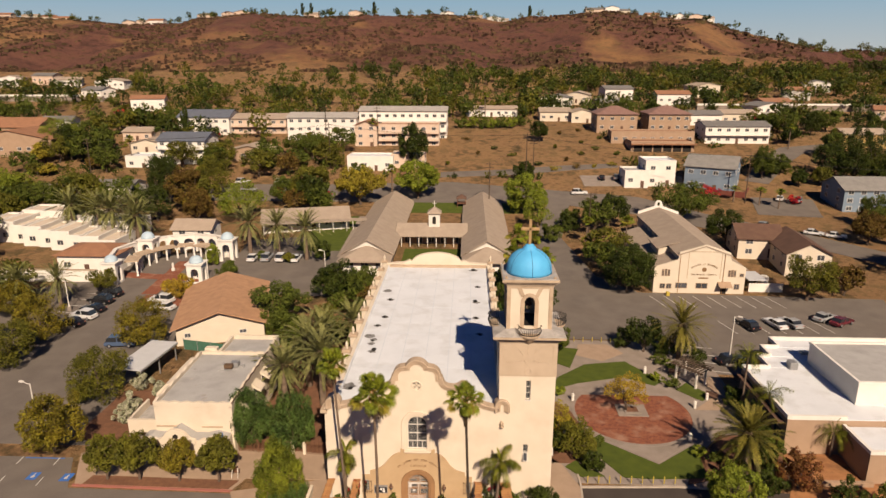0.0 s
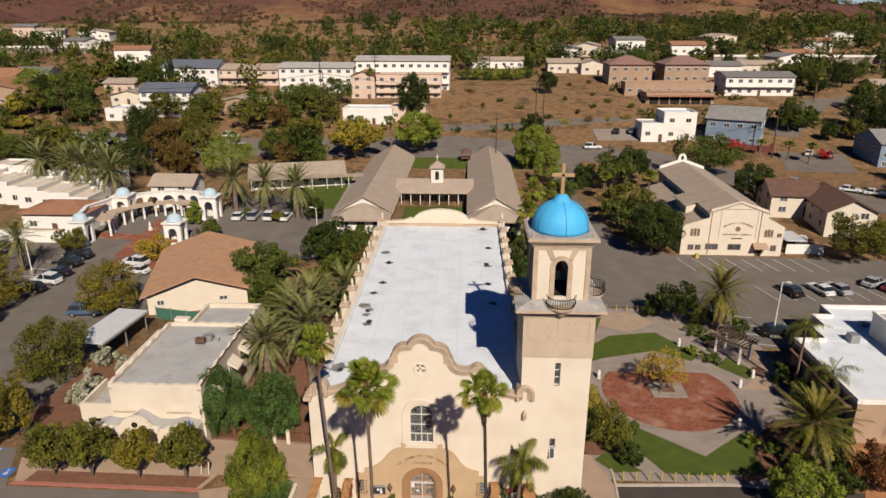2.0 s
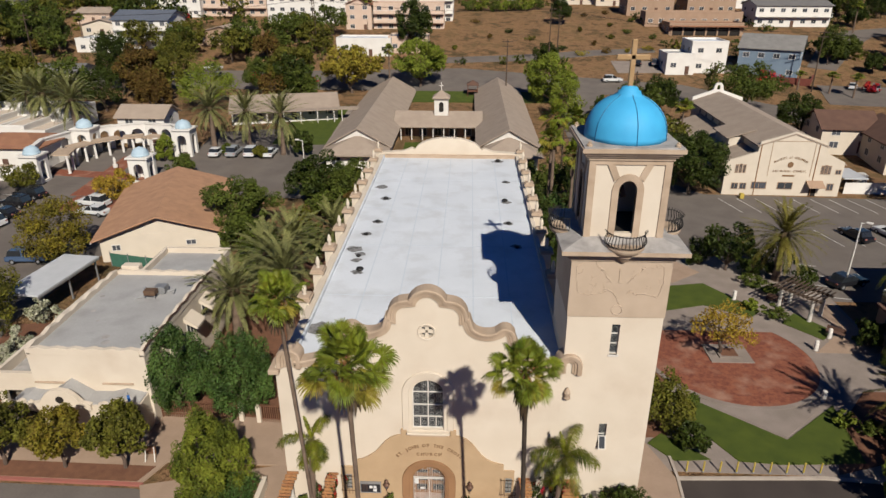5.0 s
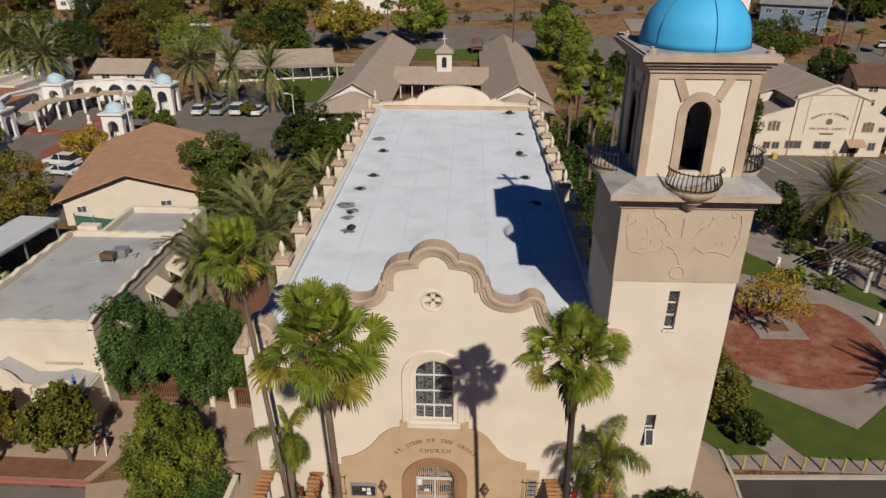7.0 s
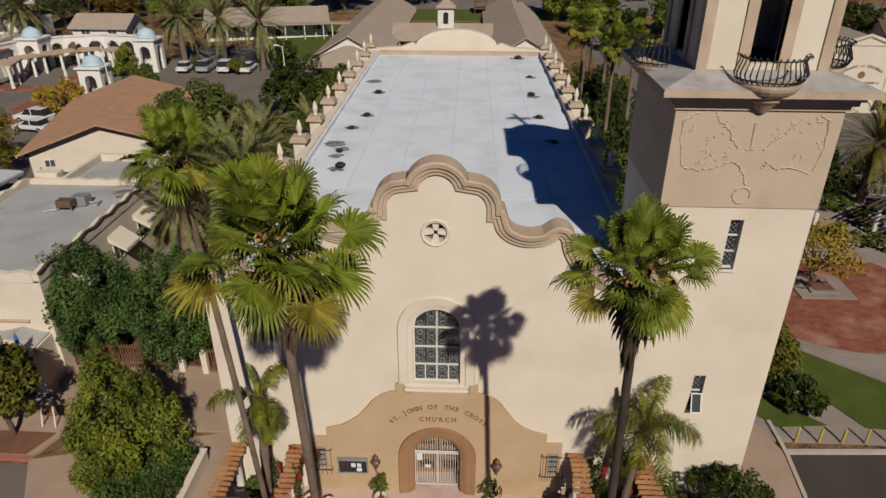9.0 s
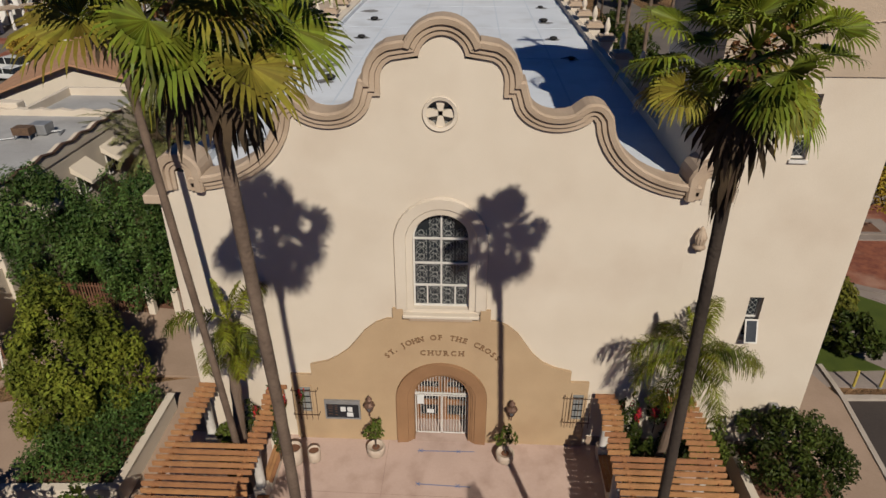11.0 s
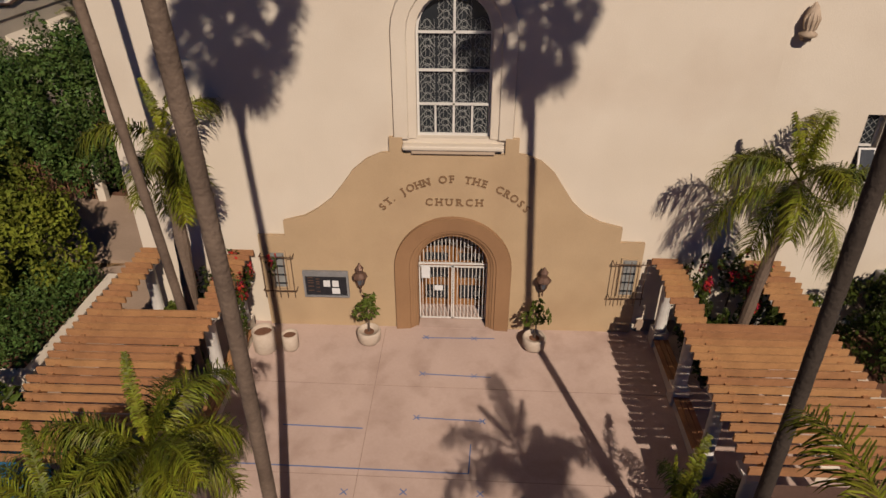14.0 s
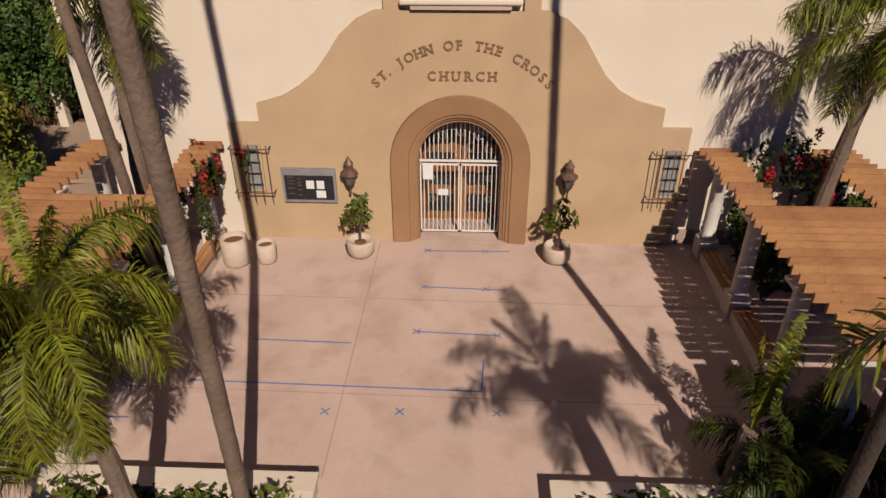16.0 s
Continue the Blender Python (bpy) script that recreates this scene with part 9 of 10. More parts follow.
def planter_wall(name, pts, w, h, label, z):
    e = thing(name, 0, 0, 0, label, "planter")
    for k, ((xa, ya), (xb, yb)) in enumerate(zip(pts, pts[1:])):
        L = math.hypot(xb - xa, yb - ya)
        o = part("wall", boxes((-w / 2, -w / 2, -0.5, L + w / 2, w / 2, h)), STUCCO, e)
        o.location, o.rotation_euler = (xa, ya, z - 0.006 * k), (0, 0, math.atan2(yb - ya, xb - xa))
        c = part("coping", boxes((-w / 2 - 0.04, -w / 2 - 0.04, h + 0.003, L + w / 2 + 0.04, w / 2 + 0.04, h + 0.06)), STUCCO, e)
        c.location, c.rotation_euler = o.location, o.rotation_euler
    return e


def hedge(name, x0, y0, x1, y1, z0, h, leaf, seed, label, density=220, size=0.09):
    rg = random.Random(seed)
    blobs = []
    nx, ny = max(2, int((x1 - x0) / 0.45)), max(2, int((y1 - y0) / 0.45))
    for i in range(nx):
        for j in range(ny):
            blobs.append((x0 + (x1 - x0) * (i + 0.5) / nx + rg.uniform(-0.1, 0.1), y0 + (y1 - y0) * (j + 0.5) / ny + rg.uniform(-0.1, 0.1), z0 + h * 0.5 + rg.uniform(-0.06, 0.08), 0.36, h * 0.5))
    v, f = leaf_cloud(seed, blobs, int(density * (x1 - x0) * (y1 - y0)), size)
    e = thing(name, 0, 0, 0, label, "hedge")
    raw("foliage", v, f, leaf, e)
    part("soil", boxes((x0, y0, z0 - 0.1, x1, y1, z0 + 0.02)), SOIL, e)


planter_wall("front_planter", [(-6.6, -8.0), (-2.3, -8.0), (-2.3, -10.6)], 0.3, 0.42, "low cream planter wall at the forecourt's edge", -0.62)
planter_wall("front_planter", [(6.2, -8.0), (1.8, -8.0), (1.8, -10.6)], 0.3, 0.42, "low cream planter wall at the forecourt's edge", -0.62)
hedge("front_hedge", -6.4, -10.6, -2.5, -8.2, -0.4, 0.5, LEAF_GREEN, 61, "clipped green hedge in the front planter")
hedge("front_hedge", 2.0, -10.6, 6.2, -8.2, -0.4, 0.5, LEAF_DARK, 62, "dark green shrubs in the front planter")
# dark shrubs added to fill in for the shaded mass beside the canopy
for i, (x, y, rx, rz) in enumerate(((5.9, -9.3, 0.8, 0.9), (7.2, -9.4, 0.9, 0.9), (6.4, -7.2, 0.6, 0.8))):
    tree("planter_shrub", x, y, "dark shrub added to stand for shade at the forecourt's edge", LEAF_DARK, 310 + i, rx, rz, 0.2, 3000, 0.07, 16, -0.7, z=-0.7, group="forecourt edge shrubs", category="shrub")
planter_wall("side_planter", [(-11.3, 1.3), (-11.3, -3.4), (-15.2, -3.6)], 0.24, 0.75, "cream planter wall with shrubs beside the pergola", -0.3)
hedge("side_hedge", -15.0, -3.3, -11.5, 1.2, 0.35, 0.9, LEAF_LAUREL, 63, "dense dark green hedge behind the planter wall", 620, 0.065)
planter_wall("side_planter", [(11.0, -0.4), (11.0, -3.5), (14.0, -3.5)], 0.2, 0.72, "cream planter wall with a round shrub beside the tower", -0.35)
tree("planter_shrub", 12.5, -1.9, "loose dark olive shrub in the planter", LEAF_DARK, 301, 1.85, 1.4, 0.3, 8000, 0.075, 70, -0.7, z=0.15, tuft=0.13)
# two shrub trees out of view, added to throw shade on the side planter
tree("front_tree", -10.8, -7.0, "unseen shrub tree added to shade the side planter", LEAF_DARK, 303, 1.9, 2.0, 0.6, 3600, 0.12, 18, -0.7, group="forecourt edge trees", z=-0.7)
tree("front_tree", -14.0, -7.2, "unseen shrub tree added to shade the side planter", LEAF_DARK, 304, 2.1, 2.1, 0.6, 3600, 0.12, 18, -0.7, group="forecourt edge trees", z=-0.7)
tree("planter_shrub", 9.9, -0.9, "rounded olive shrub against the tower", LEAF_GREEN, 302, 0.9, 1.0, 0.2, 2000, 0.07, 12, -0.6, z=-0.2)
part("planter_soil", boxes((11.16, -3.35, 0.1, 13.9, -0.4, 0.3)), SOIL, bpy.data.objects["side_planter.001"])



def flowering(x, y, z, seed, rx, rz, label, leaves=520, flowers=210):
    """A climbing shrub: green foliage with scattered small red flower heads."""
    e = thing("bougainvillea", x, y, z, label, "flowering shrub", "plants in the palm wells")
    blobs = clumps(seed, rx, rz, rz * 0.8, 7, -0.2)
    part("stem", tube(bmesh.new(), [(0, 0, -0.3), (0.03, 0, rz * 0.5), (0, 0.03, rz)], [0.03, 0.02, 0.01], 5), BARK, e)
    v, f = leaf_cloud(seed, blobs, leaves, 0.06)
    raw("foliage", v, f, LEAF_DARK, e)
    v, f = leaf_cloud(seed + 1, [(b[0], b[1], b[2] + 0.06, b[3] * 1.1, b[4] * 1.1) for b in blobs[2::3]], flowers, 0.05)
    tagged(raw("blossom", v, f, FLOWER_RED, e), "small red flower heads", kind="stuff")


for i, (x, y, z, rx, rz) in enumerate(((-6.25, -0.5, 0.9, 0.45, 1.0), (-5.95, -1.6, 0.4, 0.3, 1.3), (-7.2, -0.9, 0.6, 0.45, 1.0), (6.9, -0.6, 1.1, 0.5, 1.0), (7.9, -0.6, 1.4, 0.6, 1.0), (8.5, -0.7, 1.0, 0.5, 1.0), (8.0, -1.5, 1.0, 0.4, 0.9))):
    flowering(x, y, z, 320 + i, rx, rz, "leafy bougainvillea with red flowers by the pergola")
for i, (x, y, leaf) in enumerate(((9.0, -1.2, LEAF_DARK), (7.4, -1.3, LEAF_DARK), (-7.9, -1.1, LEAF_GREEN), (8.0, -2.5, FLOWER_WHITE), (7.0, -2.4, LEAF_DARK), (6.9, -1.2, LEAF_DARK), (-7.4, -2.3, LEAF_DARK))):
    shrub("well_shrub", x, y, "pale flowering shrub in the palm well" if leaf is FLOWER_WHITE else "leafy shrub in the pergola's palm well", leaf, 330 + i, 0.62, 1.2 if x > 0 else 0.9, 1300, 0.065, z=-0.2, group="plants in the palm wells")


def pot_tree(x, y, label, seed):
    z = floor_z(y)
    p = thing("plant_pot", x, y, z, "round cream planter pot on the forecourt", "pot", "forecourt pots")
    part("pot", lathe([(0.24, 0), (0.34, 0.12), (0.36, 0.4), (0.33, 0.46), (0.3, 0.46), (0.28, 0.38)], 18), TERRACOTTA_POT, p, smooth=True)
    part("soil", lathe([(0.29, 0.36), (0.02, 0.4)], 14), SOIL, p)
    e = thing("citrus_tree", x, y, z + 0.38, label, "potted tree", "potted citrus trees")
    part("trunk", tube(bmesh.new(), [(0, 0, 0), (0.02, 0, 0.4), (0, 0.02, 0.8)], [0.03, 0.025, 0.015], 6), BARK, e)
    v, f = leaf_cloud(seed, [(0, 0, 0.85, 0.26, 0.32), (-0.25, 0.05, 0.62, 0.2, 0.22), (0.22, -0.05, 0.78, 0.2, 0.2), (0.05, 0.1, 1.1, 0.18, 0.2)], 170, 0.085)
    raw("crown", v, f, LEAF_GREEN, e)


pot_tree(-2.47, -0.85, "small potted citrus tree with sparse leaves", 401)
pot_tree(2.45, -0.95, "small potted citrus tree with sparse leaves", 402)
for x, y, s in ((-5.52, -1.3, 1.0), (-4.78, -1.2, 0.72)):
    p = thing("litter_bin", x, y, floor_z(y), "plain cream concrete drum planter by the wall", "pot", "drum planters")
    part("drum", lathe([(0.3 * s, 0), (0.33 * s, 0.05), (0.33 * s, 0.72 * s), (0.29 * s, 0.74 * s), (0.27 * s, 0.6 * s)], 18), TERRACOTTA_POT, p, smooth=True)
    part("soil", lathe([(0.28 * s, 0.6 * s), (0.02, 0.63 * s)], 14), SOIL, p)


def lantern(x, z):
    e = thing("wall_lantern", x, -0.13, z, "ornate bronze wall lantern beside the door", "lantern", "wall lanterns")
    part("bracket", tube(bmesh.new(), [(0, 0, 0.15), (0, -0.12, 0.2), (0, -0.2, 0.1)], 0.03, 6), BRONZE, e)
    part("tail", lathe([(0.01, -0.52), (0.035, -0.46), (0.02, -0.38), (0.06, -0.3), (0.1, -0.24)], 8, 0, -0.2, 0), BRONZE, e)
    for k in range(6):
        a = k * math.pi / 3
        part("rib", tube(bmesh.new(), [(0.1 * math.cos(a), -0.2 + 0.1 * math.sin(a), -0.24), (0.19 * math.cos(a), -0.2 + 0.19 * math.sin(a), 0.06)], 0.014, 5), BRONZE, e)
    part("pane", lathe([(0.085, -0.22), (0.17, 0.05)], 6, 0, -0.2, 0), FAR_GLASS, e)
    part("hood", lathe([(0.23, 0.04), (0.21, 0.1), (0.11, 0.18), (0.1, 0.3), (0.13, 0.32), (0.06, 0.42), (0.02, 0.5)], 8, 0, -0.2, 0), BRONZE, e)


lantern(-2.72, 1.75)
lantern(2.65, 1.75)
e = thing("wall_light", 12.3, -0.02, 2.0, "grey box floodlight on the tower wall", "wall light")
part("case", rbox(-0.16, -0.3, -0.25, 0.16, 0, 0.25, 0.03), STEEL, e)
part("lens", boxes((-0.12, -0.31, -0.2, 0.12, -0.301, 0.1)), FAR_GLASS, e)
e = thing("wall_urn", 8.3, -0.02, 8.72, "carved stone flame urn on the facade", "ornament")
part("urn", lathe([(0.12, 0.0), (0.2, 0.04), (0.21, 0.1), (0.12, 0.15), (0.16, 0.28), (0.18, 0.42), (0.13, 0.62), (0.03, 0.8)], 12, 0, -0.17), TRIM, e, smooth=True)
part("bracket", rbox(-0.1, -0.22, -0.1, 0.1, 0, 0.0, 0.03), TRIM, e)
for k in range(6):
    a = math.pi * (k + 0.5) / 6
    part("flute", tube(bmesh.new(), [(0.14 * math.cos(a), -0.17 - 0.14 * math.sin(a), 0.2), (0.19 * math.cos(a), -0.17 - 0.19 * math.sin(a), 0.42), (0.06 * math.cos(a), -0.17 - 0.06 * math.sin(a), 0.74)], 0.018, 5), TRIM, e)

nb = thing("notice_board", -3.78, -0.13, 1.4, "black notice board in a grey metal frame with papers", "notice board")
part("frame", boxes((-0.68, -0.08, -0.46, -0.62, 0, 0.46), (0.62, -0.08, -0.46, 0.68, 0, 0.46), (-0.62, -0.08, -0.46, 0.62, 0, -0.4), (-0.62, -0.08, 0.28, 0.62, 0, 0.46)), STEEL, nb)
part("felt", boxes((-0.62, -0.05, -0.4, 0.62, -0.003, 0.28)), BOARD_BLACK, nb)
for x, z, w, h in ((0.02, 0.02, 0.2, 0.22), (0.28, 0.02, 0.19, 0.22), (0.28, -0.24, 0.24, 0.2)):
    part("paper", boxes((x - w / 2, -0.06, z - h / 2, x + w / 2, -0.052, z + h / 2)), PAPER, nb)
for z in (0.2, 0.1, 0.02, -0.1, -0.25):
    part("writing_bar", boxes((-0.55, -0.056, z, -0.38, -0.051, z + 0.03)), BRONZE, nb)
    part("writing_bar", boxes((-0.3, -0.056, z - 0.04, -0.2, -0.051, z - 0.01)), BRONZE, nb)


def grille(x):
    e = thing("window_grille", x, -0.13, 1.85, "small barred window with wrought iron grille", "window", "barred windows")
    part("pane", boxes((-0.2, -0.02, -0.6, 0.2, 0.0, 0.6)), LACE, e)
    for k in range(4):
        part("lead", boxes((-0.2, -0.026, -0.5 + 0.3 * k, 0.2, -0.021, -0.44 + 0.3 * k)), GLASS, e)
    part("frame", boxes((-0.25, -0.04, -0.65, -0.2, 0, 0.65), (0.2, -0.04, -0.65, 0.25, 0, 0.65), (-0.2, -0.04, 0.6, 0.2, 0, 0.65), (-0.2, -0.04, -0.65, 0.2, 0, -0.6)), STUCCO_TAN, e)
    for i in range(5):
        xx = -0.44 + 0.22 * i
        part("bar", tube(bmesh.new(), [(xx, -0.22, -0.85), (xx, -0.22, 0.65)], 0.014, 5), RUST_IRON, e)
    for z in (-0.62, 0.55):
        part("rail", boxes((-0.5, -0.235, z, 0.5, -0.215, z + 0.025)), RUST_IRON, e)
        part("stay", boxes((-0.5, -0.22, z, -0.48, 0, z + 0.02)), RUST_IRON, e)
        part("stay", boxes((0.48, -0.22, z, 0.5, 0, z + 0.02)), RUST_IRON, e)


grille(-5.15)
grille(5.1)
flowering(-5.25, -0.42, 1.7, 340, 0.25, 0.45, "thin climber with red flowers on the barred window", 50, 45)


def fence(x0, y0, x1, y1, h, label, gap=0.16):
    L = math.hypot(x1 - x0, y1 - y0)
    e = thing("fence", x0, y0, height(x0, y0) + 0.08, label, "fence", rz=math.degrees(math.atan2(y1 - y0, x1 - x0)))
    n = int(L / gap)
    first = None
    for i in range(n):
        if first is None:
            first = part("slat", boxes((-0.03, -0.015, 0.05, 0.03, 0.015, h)), FENCE_WOOD, e)
        else:
            share(first, "slat", e, i * gap, 0, 0)
    for z in (0.3, h - 0.25):
        part("rail", boxes((0, 0.016, z, L, 0.06, z + 0.08)), FENCE_WOOD, e)
    for i in range(int(L / 2.4) + 1):
        part("post", boxes((i * 2.4 - 0.06, -0.06, 0, i * 2.4 + 0.06, 0.06, h + 0.1)), FENCE_WOOD, e)


fence(-21.5, 8.4, -15.2, 8.2, 1.7, "red-brown iron picket fence by the walk")
fence(-13.6, 8.1, -9.4, 7.9, 1.7, "red-brown iron picket fence by the walk")
for x, y in ((-15.1, 8.2), (-13.7, 8.1)):
    p = thing("gate_pier", x, y, height(x, y) + 0.08, "pale stone gate pier with ball top", "pier", "gate piers")
    part("shaft", rbox(-0.17, -0.17, 0, 0.17, 0.17, 1.5, 0.03), STUCCO, p)
    part("ball", lathe([(0.08, 1.5), (0.15, 1.6), (0.08, 1.74), (0.02, 1.78)], 10), STUCCO, p)
fn = thing("green_screen_fence", -33.5, 34.2, -0.1, "green mesh screen fence behind the office", "fence", rz=-12)
part("mesh", boxes((-6, -0.03, 0, 6, 0.03, 1.7)), mat("green_mesh", (0.0444, 0.118, 0.0814), (0.037, 0.0962, 0.0666), scale=2), fn)
for k in range(6):
    part("post", boxes((-6 + 2.4 * k - 0.04, -0.06, 0, -6 + 2.4 * k + 0.04, 0.06, 1.9)), STEEL, fn)
sf = thing("seat_frame", -20.2, 3.6, -0.2, "white folding sign frame by the walk", "sign")
part("leg", tube(bmesh.new(), [(-0.35, -0.3, 0), (-0.3, 0, 1.1)], 0.04), WHITE, sf)
part("leg", tube(bmesh.new(), [(0.35, -0.3, 0), (0.3, 0, 1.1)], 0.04), WHITE, sf)
part("panel", boxes((-0.4, 0, 0.5, 0.4, 0.04, 1.15)), FENCE_WOOD, sf)

# ---------------------------------------------------------------- vehicles


def car_model(paint, suv=False):
    """A parked car: body, cabin, glass, lamps, wheels."""
    e = thing("car", 0, 0, 0, "x", "car", "parked cars")
    L, W = (4.7, 1.85) if suv else (4.5, 1.78)
    h1, h2 = (0.98, 1.72) if suv else (0.86, 1.42)
    side = [(-L / 2, 0.35), (L / 2, 0.35), (L / 2, 0.62), (L / 2 - 0.15, h1 - 0.08), (L / 2 - 1.1, h1), (-L / 2 + 0.4, h1 + 0.02), (-L / 2 + 0.03, h1 - 0.1)]
    bm = slab(bmesh.new(), [side], -W / 2, W / 2)
    bmesh.ops.bevel(bm, geom=[g for g in bm.edges if abs(g.verts[0].co.y - g.verts[1].co.y) < 1e-5], offset=0.08, segments=2, affect="EDGES")
    part("body", bm, paint, e, smooth=False)
    front, back = L / 2 - 1.25, -L / 2 + (0.25 if suv else 0.55)
    cab = [(back, h1 - 0.02), (front, h1 - 0.02), (front - 0.75, h2 - 0.05), (front - 1.0, h2), (back + 0.5, h2), (back + 0.3, h2 - 0.06)]
    part("glasshouse", slab(bmesh.new(), [cab], -W / 2 + 0.14, W / 2 - 0.14), GLASS, e)
    roof = [(back + 0.38, h2 - 0.02), (front - 0.92, h2 - 0.02), (front - 1.0, h2 + 0.03), (back + 0.5, h2 + 0.03)]
    part("roof_panel", slab(bmesh.new(), [roof], -W / 2 + 0.16, W / 2 - 0.16), paint, e)
    for sy in (-1, 1):
        for x in (L / 2 - 0.85, -L / 2 + 0.85):
            w = part("wheel", lathe([(0.2, -0.1), (0.32, -0.1), (0.34, 0), (0.32, 0.1), (0.2, 0.1)], 16), TYRE, e)
            w.matrix_local = pose(x, sy * (W / 2 - 0.08), 0.34, 90)
            part("rim", lathe([(0.19, -0.112), (0.19, 0.112)], 10), STEEL, w)
        part("pillar", boxes((-0.35, sy * (W / 2 - 0.145) - 0.01, h1 - 0.02, -0.22, sy * (W / 2 - 0.145) + 0.01, h2)), paint, e)
        part("headlight", boxes((L / 2 - 0.06, sy * 0.62 - 0.16, 0.6, L / 2 + 0.01, sy * 0.62 + 0.16, 0.74)), WHITE, e)
        part("tail_light", boxes((-L / 2 - 0.01, sy * 0.66 - 0.14, 0.68, -L / 2 + 0.06, sy * 0.66 + 0.14, 0.84)), CURB_RED, e)
    return e


cars = {}
for n, (x, y, rz, col, suv, lab) in enumerate((
        (-51.5, 54.2, 170, "white", True, "white utility car in a bay"), (-49.8, 51.0, 170, "white", False, "white saloon in a bay"),
        (-62.6, 57, 168, "black", True, "black utility car in a bay"), (-62.6, 53.6, 168, "black", True, "black utility car in a bay"),
        (-61.9, 49.8, 168, "black", False, "black saloon in a bay"), (-62.0, 46.8, 168, "white", True, "white utility car in a bay"),
        (-62.4, 43.8, 168, "black", False, "black saloon in a bay"),
        (-49.8, 36.2, 5, "blue", True, "dark blue utility car by the trees"), (-70.5, 38.7, 10, "black", False, "black saloon in the car park"),
        (52.1, 47, 105, "black", False, "black saloon in a bay"), (56.8, 47.6, 105, "white", False, "white saloon in a bay"), (59.5, 48, 105, "silver", False, "silver saloon in a bay"),
        (44.2, 33.8, 20, "black", False, "dark saloon by the garden"), (68.4, 48.7, 30, "maroon", False, "dark red saloon at the car park's edge"), (66.4, 50.4, 30, "silver", False, "silver saloon at the car park's edge"),
        (37.3, 132.9, 4, "white", True, "white car on the street"), (46.4, 146.6, 80, "black", False, "dark saloon by the white house"), (50.8, 146.7, 80, "grey", True, "grey utility car by the white house"),
        (93.5, 129.3, 60, "white", False, "white saloon below the apartments"), (97.9, 127.6, 60, "silver", True, "silver utility car below the apartments"),
        (-64.7, 140.3, 0, "white", True, "white car on the street"), (-52.4, 140.5, 5, "white", True, "white car on the street"), (-60.9, 133.9, 0, "silver", False, "silver car on the street"),
        (88.5, 99.4, -25, "white", False, "white saloon on the street"), (92.6, 97.1, -25, "white", False, "white saloon on the street"), (79, 104, -28, "silver", True, "silver car on the street"),
        (-41.8, 77.6, 90, "white", False, "white saloon behind the palms"), (-38.8, 77.8, 90, "silver", True, "silver car behind the palms"), (-35.6, 77.8, 90, "white", True, "white car behind the palms"), (-32.4, 77.6, 90, "white", False, "white saloon behind the palms"))):
    key = (col, suv)
    if key not in cars:
        cars[key] = car_model(CAR[col], suv)
        c = cars[key]
        c.matrix_basis = pose(x, y, height(x, y) + 0.05, 0, 0, rz)
    else:
        c = copy_thing(cars[key], pose(x, y, height(x, y) + 0.05, 0, 0, rz))
    c["label"] = lab

# ---------------------------------------------------------------- poles and lamps


def lamp_post(x, y, h, arm, label, double=False):
    e = thing("street_lamp", x, y, height(x, y), label, "street lamp", "car park lamps")
    part("base", lathe([(0.35, 0), (0.35, 0.7), (0.3, 0.75)], 12), CONCRETE, e)
    part("pole", tube(bmesh.new(), [(0, 0, 0.7), (0, 0, h)], [0.1, 0.06], 8), WHITE, e)
    for a in ([arm] if not double else [arm, (-arm[0], -arm[1])]):
        part("arm", tube(bmesh.new(), [(0, 0, h - 0.1), (a[0], a[1], h + 0.1)], 0.04, 6), WHITE, e)
        o = part("head", rbox(-0.3, -0.16, -0.08, 0.3, 0.16, 0.08, 0.03), WHITE, e)
        o.location, o.rotation_euler = (a[0], a[1], h + 0.1), (0, 0, math.atan2(a[1], a[0]))


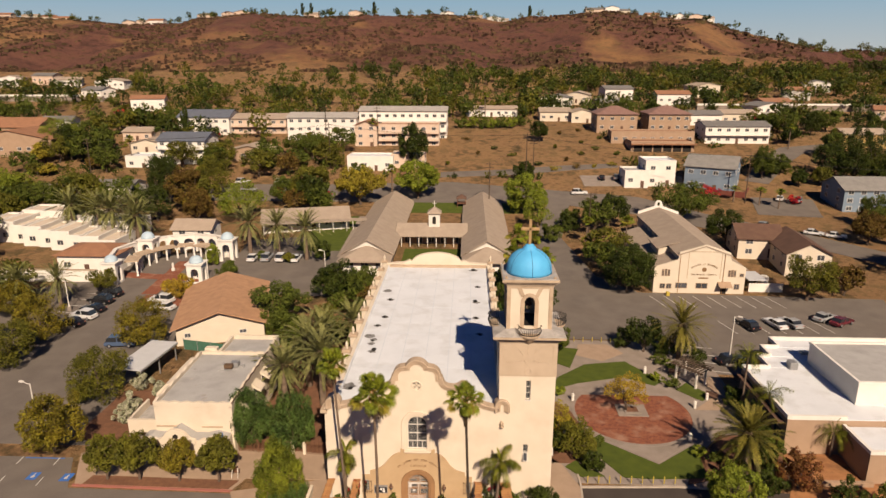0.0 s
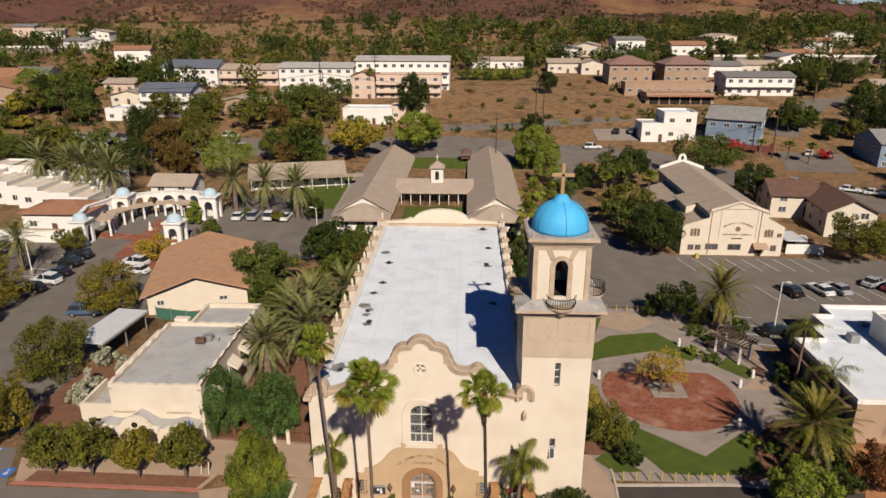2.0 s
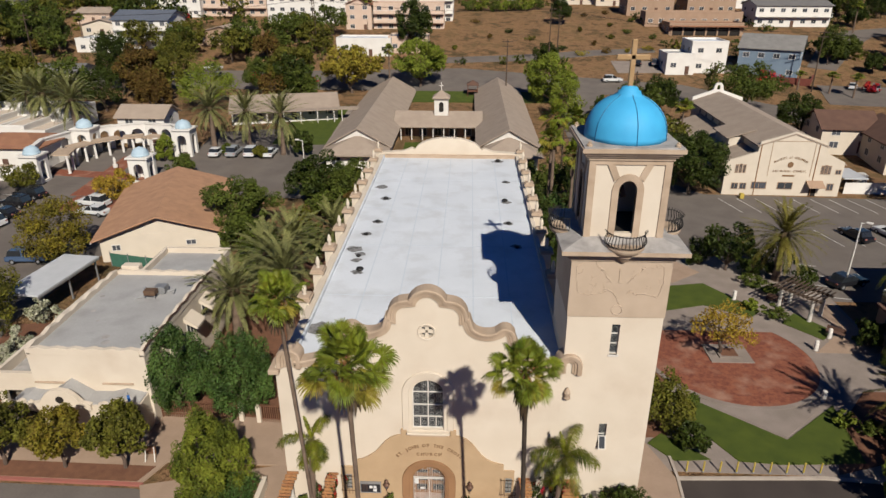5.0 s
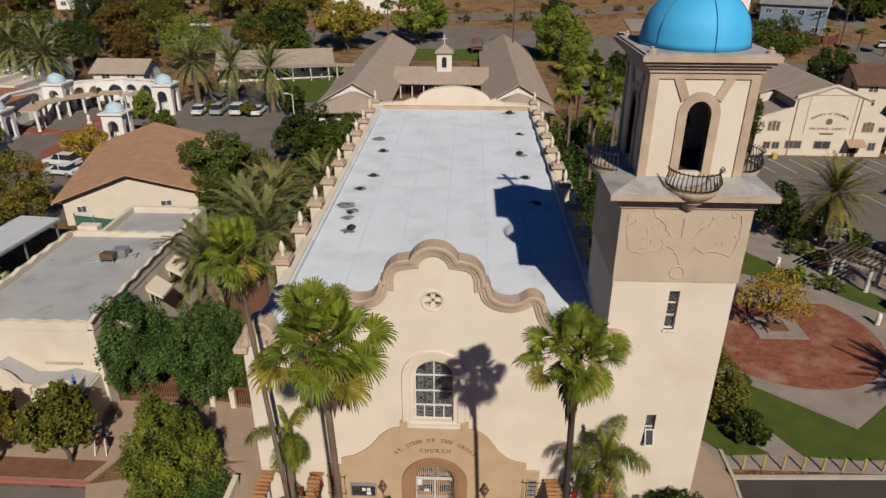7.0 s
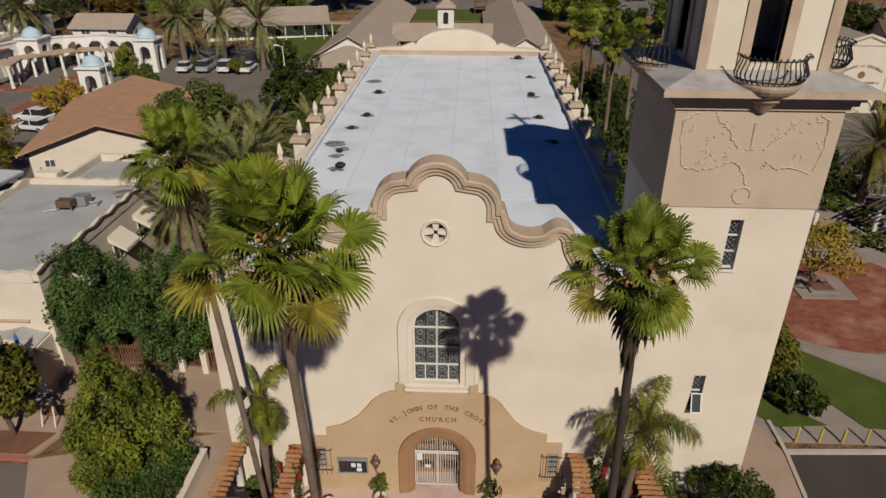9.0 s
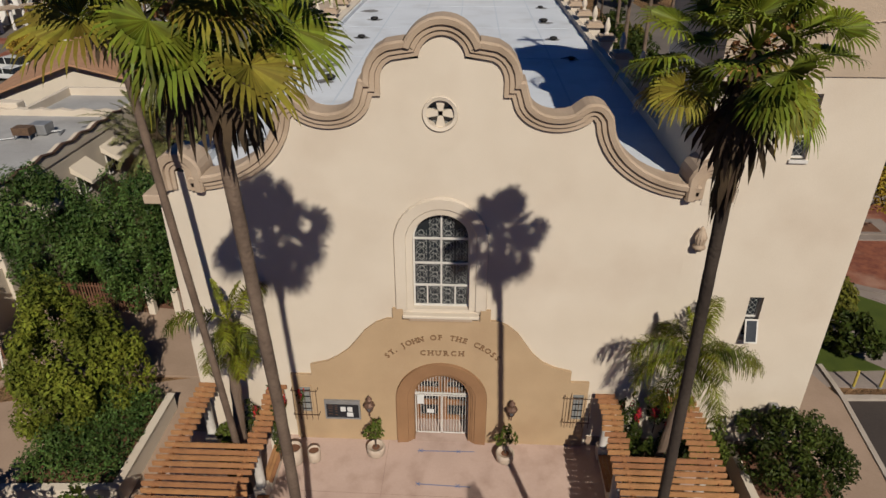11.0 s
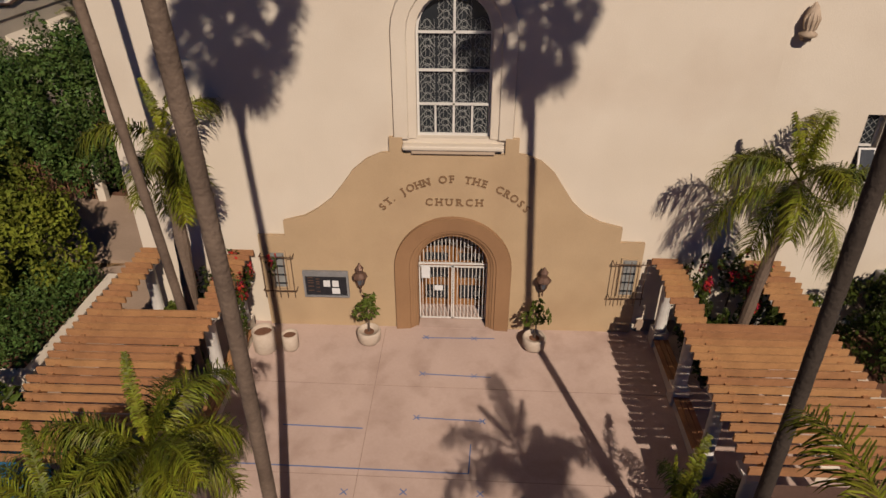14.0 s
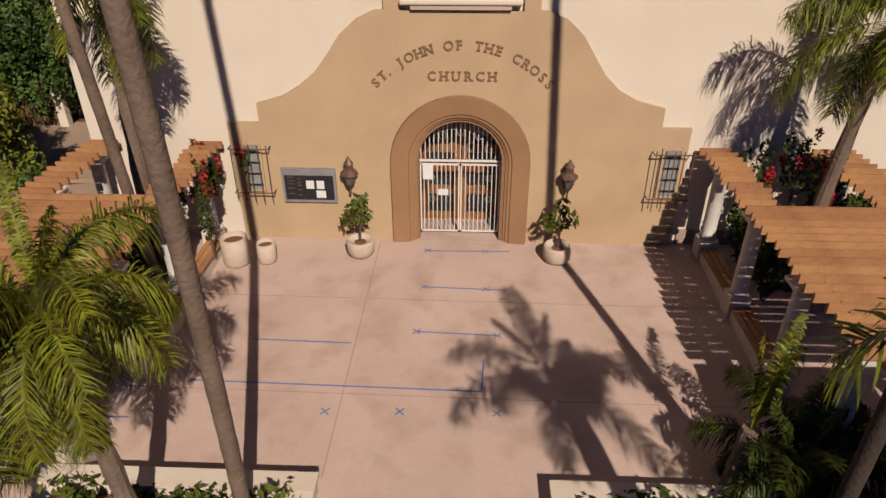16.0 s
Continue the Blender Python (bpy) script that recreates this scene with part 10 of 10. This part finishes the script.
lamp_post(-45.3, 8.9, 8.0, (-1.2, 0.3), "tall white car park lamp")
lamp_post(43.9, 33.5, 7.6, (0.6, -0.4), "tall white car park lamp")
lamp_post(-66.4, 50.0, 7.6, (0.8, -0.6), "tall white car park lamp")
lamp_post(-45.4, 61.5, 7.6, (0.8, 0.4), "tall white car park lamp")
lamp_post(-23.0, 64.0, 7.0, (-0.8, 0.0), "tall white car park lamp")
fl = thing("porch_flag", -22.0, 5.55, 2.5, "striped flag hanging from a slanted pole on the porch", "flag")
part("pole", tube(bmesh.new(), [(0, 0, 0), (0.1, -0.35, 1.9)], 0.025, 6), STEEL, fl)
for i in range(7):
    o = part("stripe", boxes((0.01 + 0.055 * i, -0.36 + 0.02 * (i % 3), 0.5 - 0.05 * i, 0.062 + 0.055 * i, -0.34 + 0.02 * (i % 3), 1.65 - 0.14 * i)), FLAG_RED if i % 2 == 0 else WHITE, fl)
part("canton", boxes((0.0, -0.385, 1.1, 0.2, -0.363, 1.66)), LINE_BLUE, fl)
POLES = ((-40.4, 155.3, 15), (22.2, 140.1, 16), (82.7, 126.7, 14), (10.6, 120.4, 13), (-48.4, 188, 13), (24.5, 142, 14), (-112, 140, 14), (130, 112, 14), (33, 92, 12), (-29, 187, 13), (16, 62, 10))
for x, y, h in POLES:
    e = thing("utility_pole", x, y, height(x, y), "dark wooden utility pole with crossarms", "utility pole", "utility poles")
    part("pole", tube(bmesh.new(), [(0, 0, -0.3), (0.05, 0, h)], [0.17, 0.1], 8), POLE_WOOD, e)
    for z in (h - 0.7, h - 1.7):
        part("crossarm", boxes((-1.2, -0.08, z, 1.2, 0.08, z + 0.14)), POLE_WOOD, e)
for (xa, ya, ha), (xb, yb, hb) in (((-112, 140, 14), (-40.4, 155.3, 15)), ((-40.4, 155.3, 15), (22.2, 140.1, 16)), ((22.2, 140.1, 16), (82.7, 126.7, 14)), ((82.7, 126.7, 14), (130, 112, 14)), ((22.2, 140.1, 16), (10.6, 120.4, 13))):
    e = thing("power_line", xa, ya, 0, "thin dark power lines between poles", "cable", "power lines")
    for off in (-1.0, 0.0, 1.0):
        za, zb = height(xa, ya) + ha - 0.6, height(xb, yb) + hb - 0.6
        pts = [((xb - xa) * t / 12 + off, (yb - ya) * t / 12, za + (zb - za) * t / 12 - 1.6 * math.sin(math.pi * t / 12)) for t in range(13)]
        part("wire", tube(bmesh.new(), pts, 0.02, 4, cap=False), IRON, e)
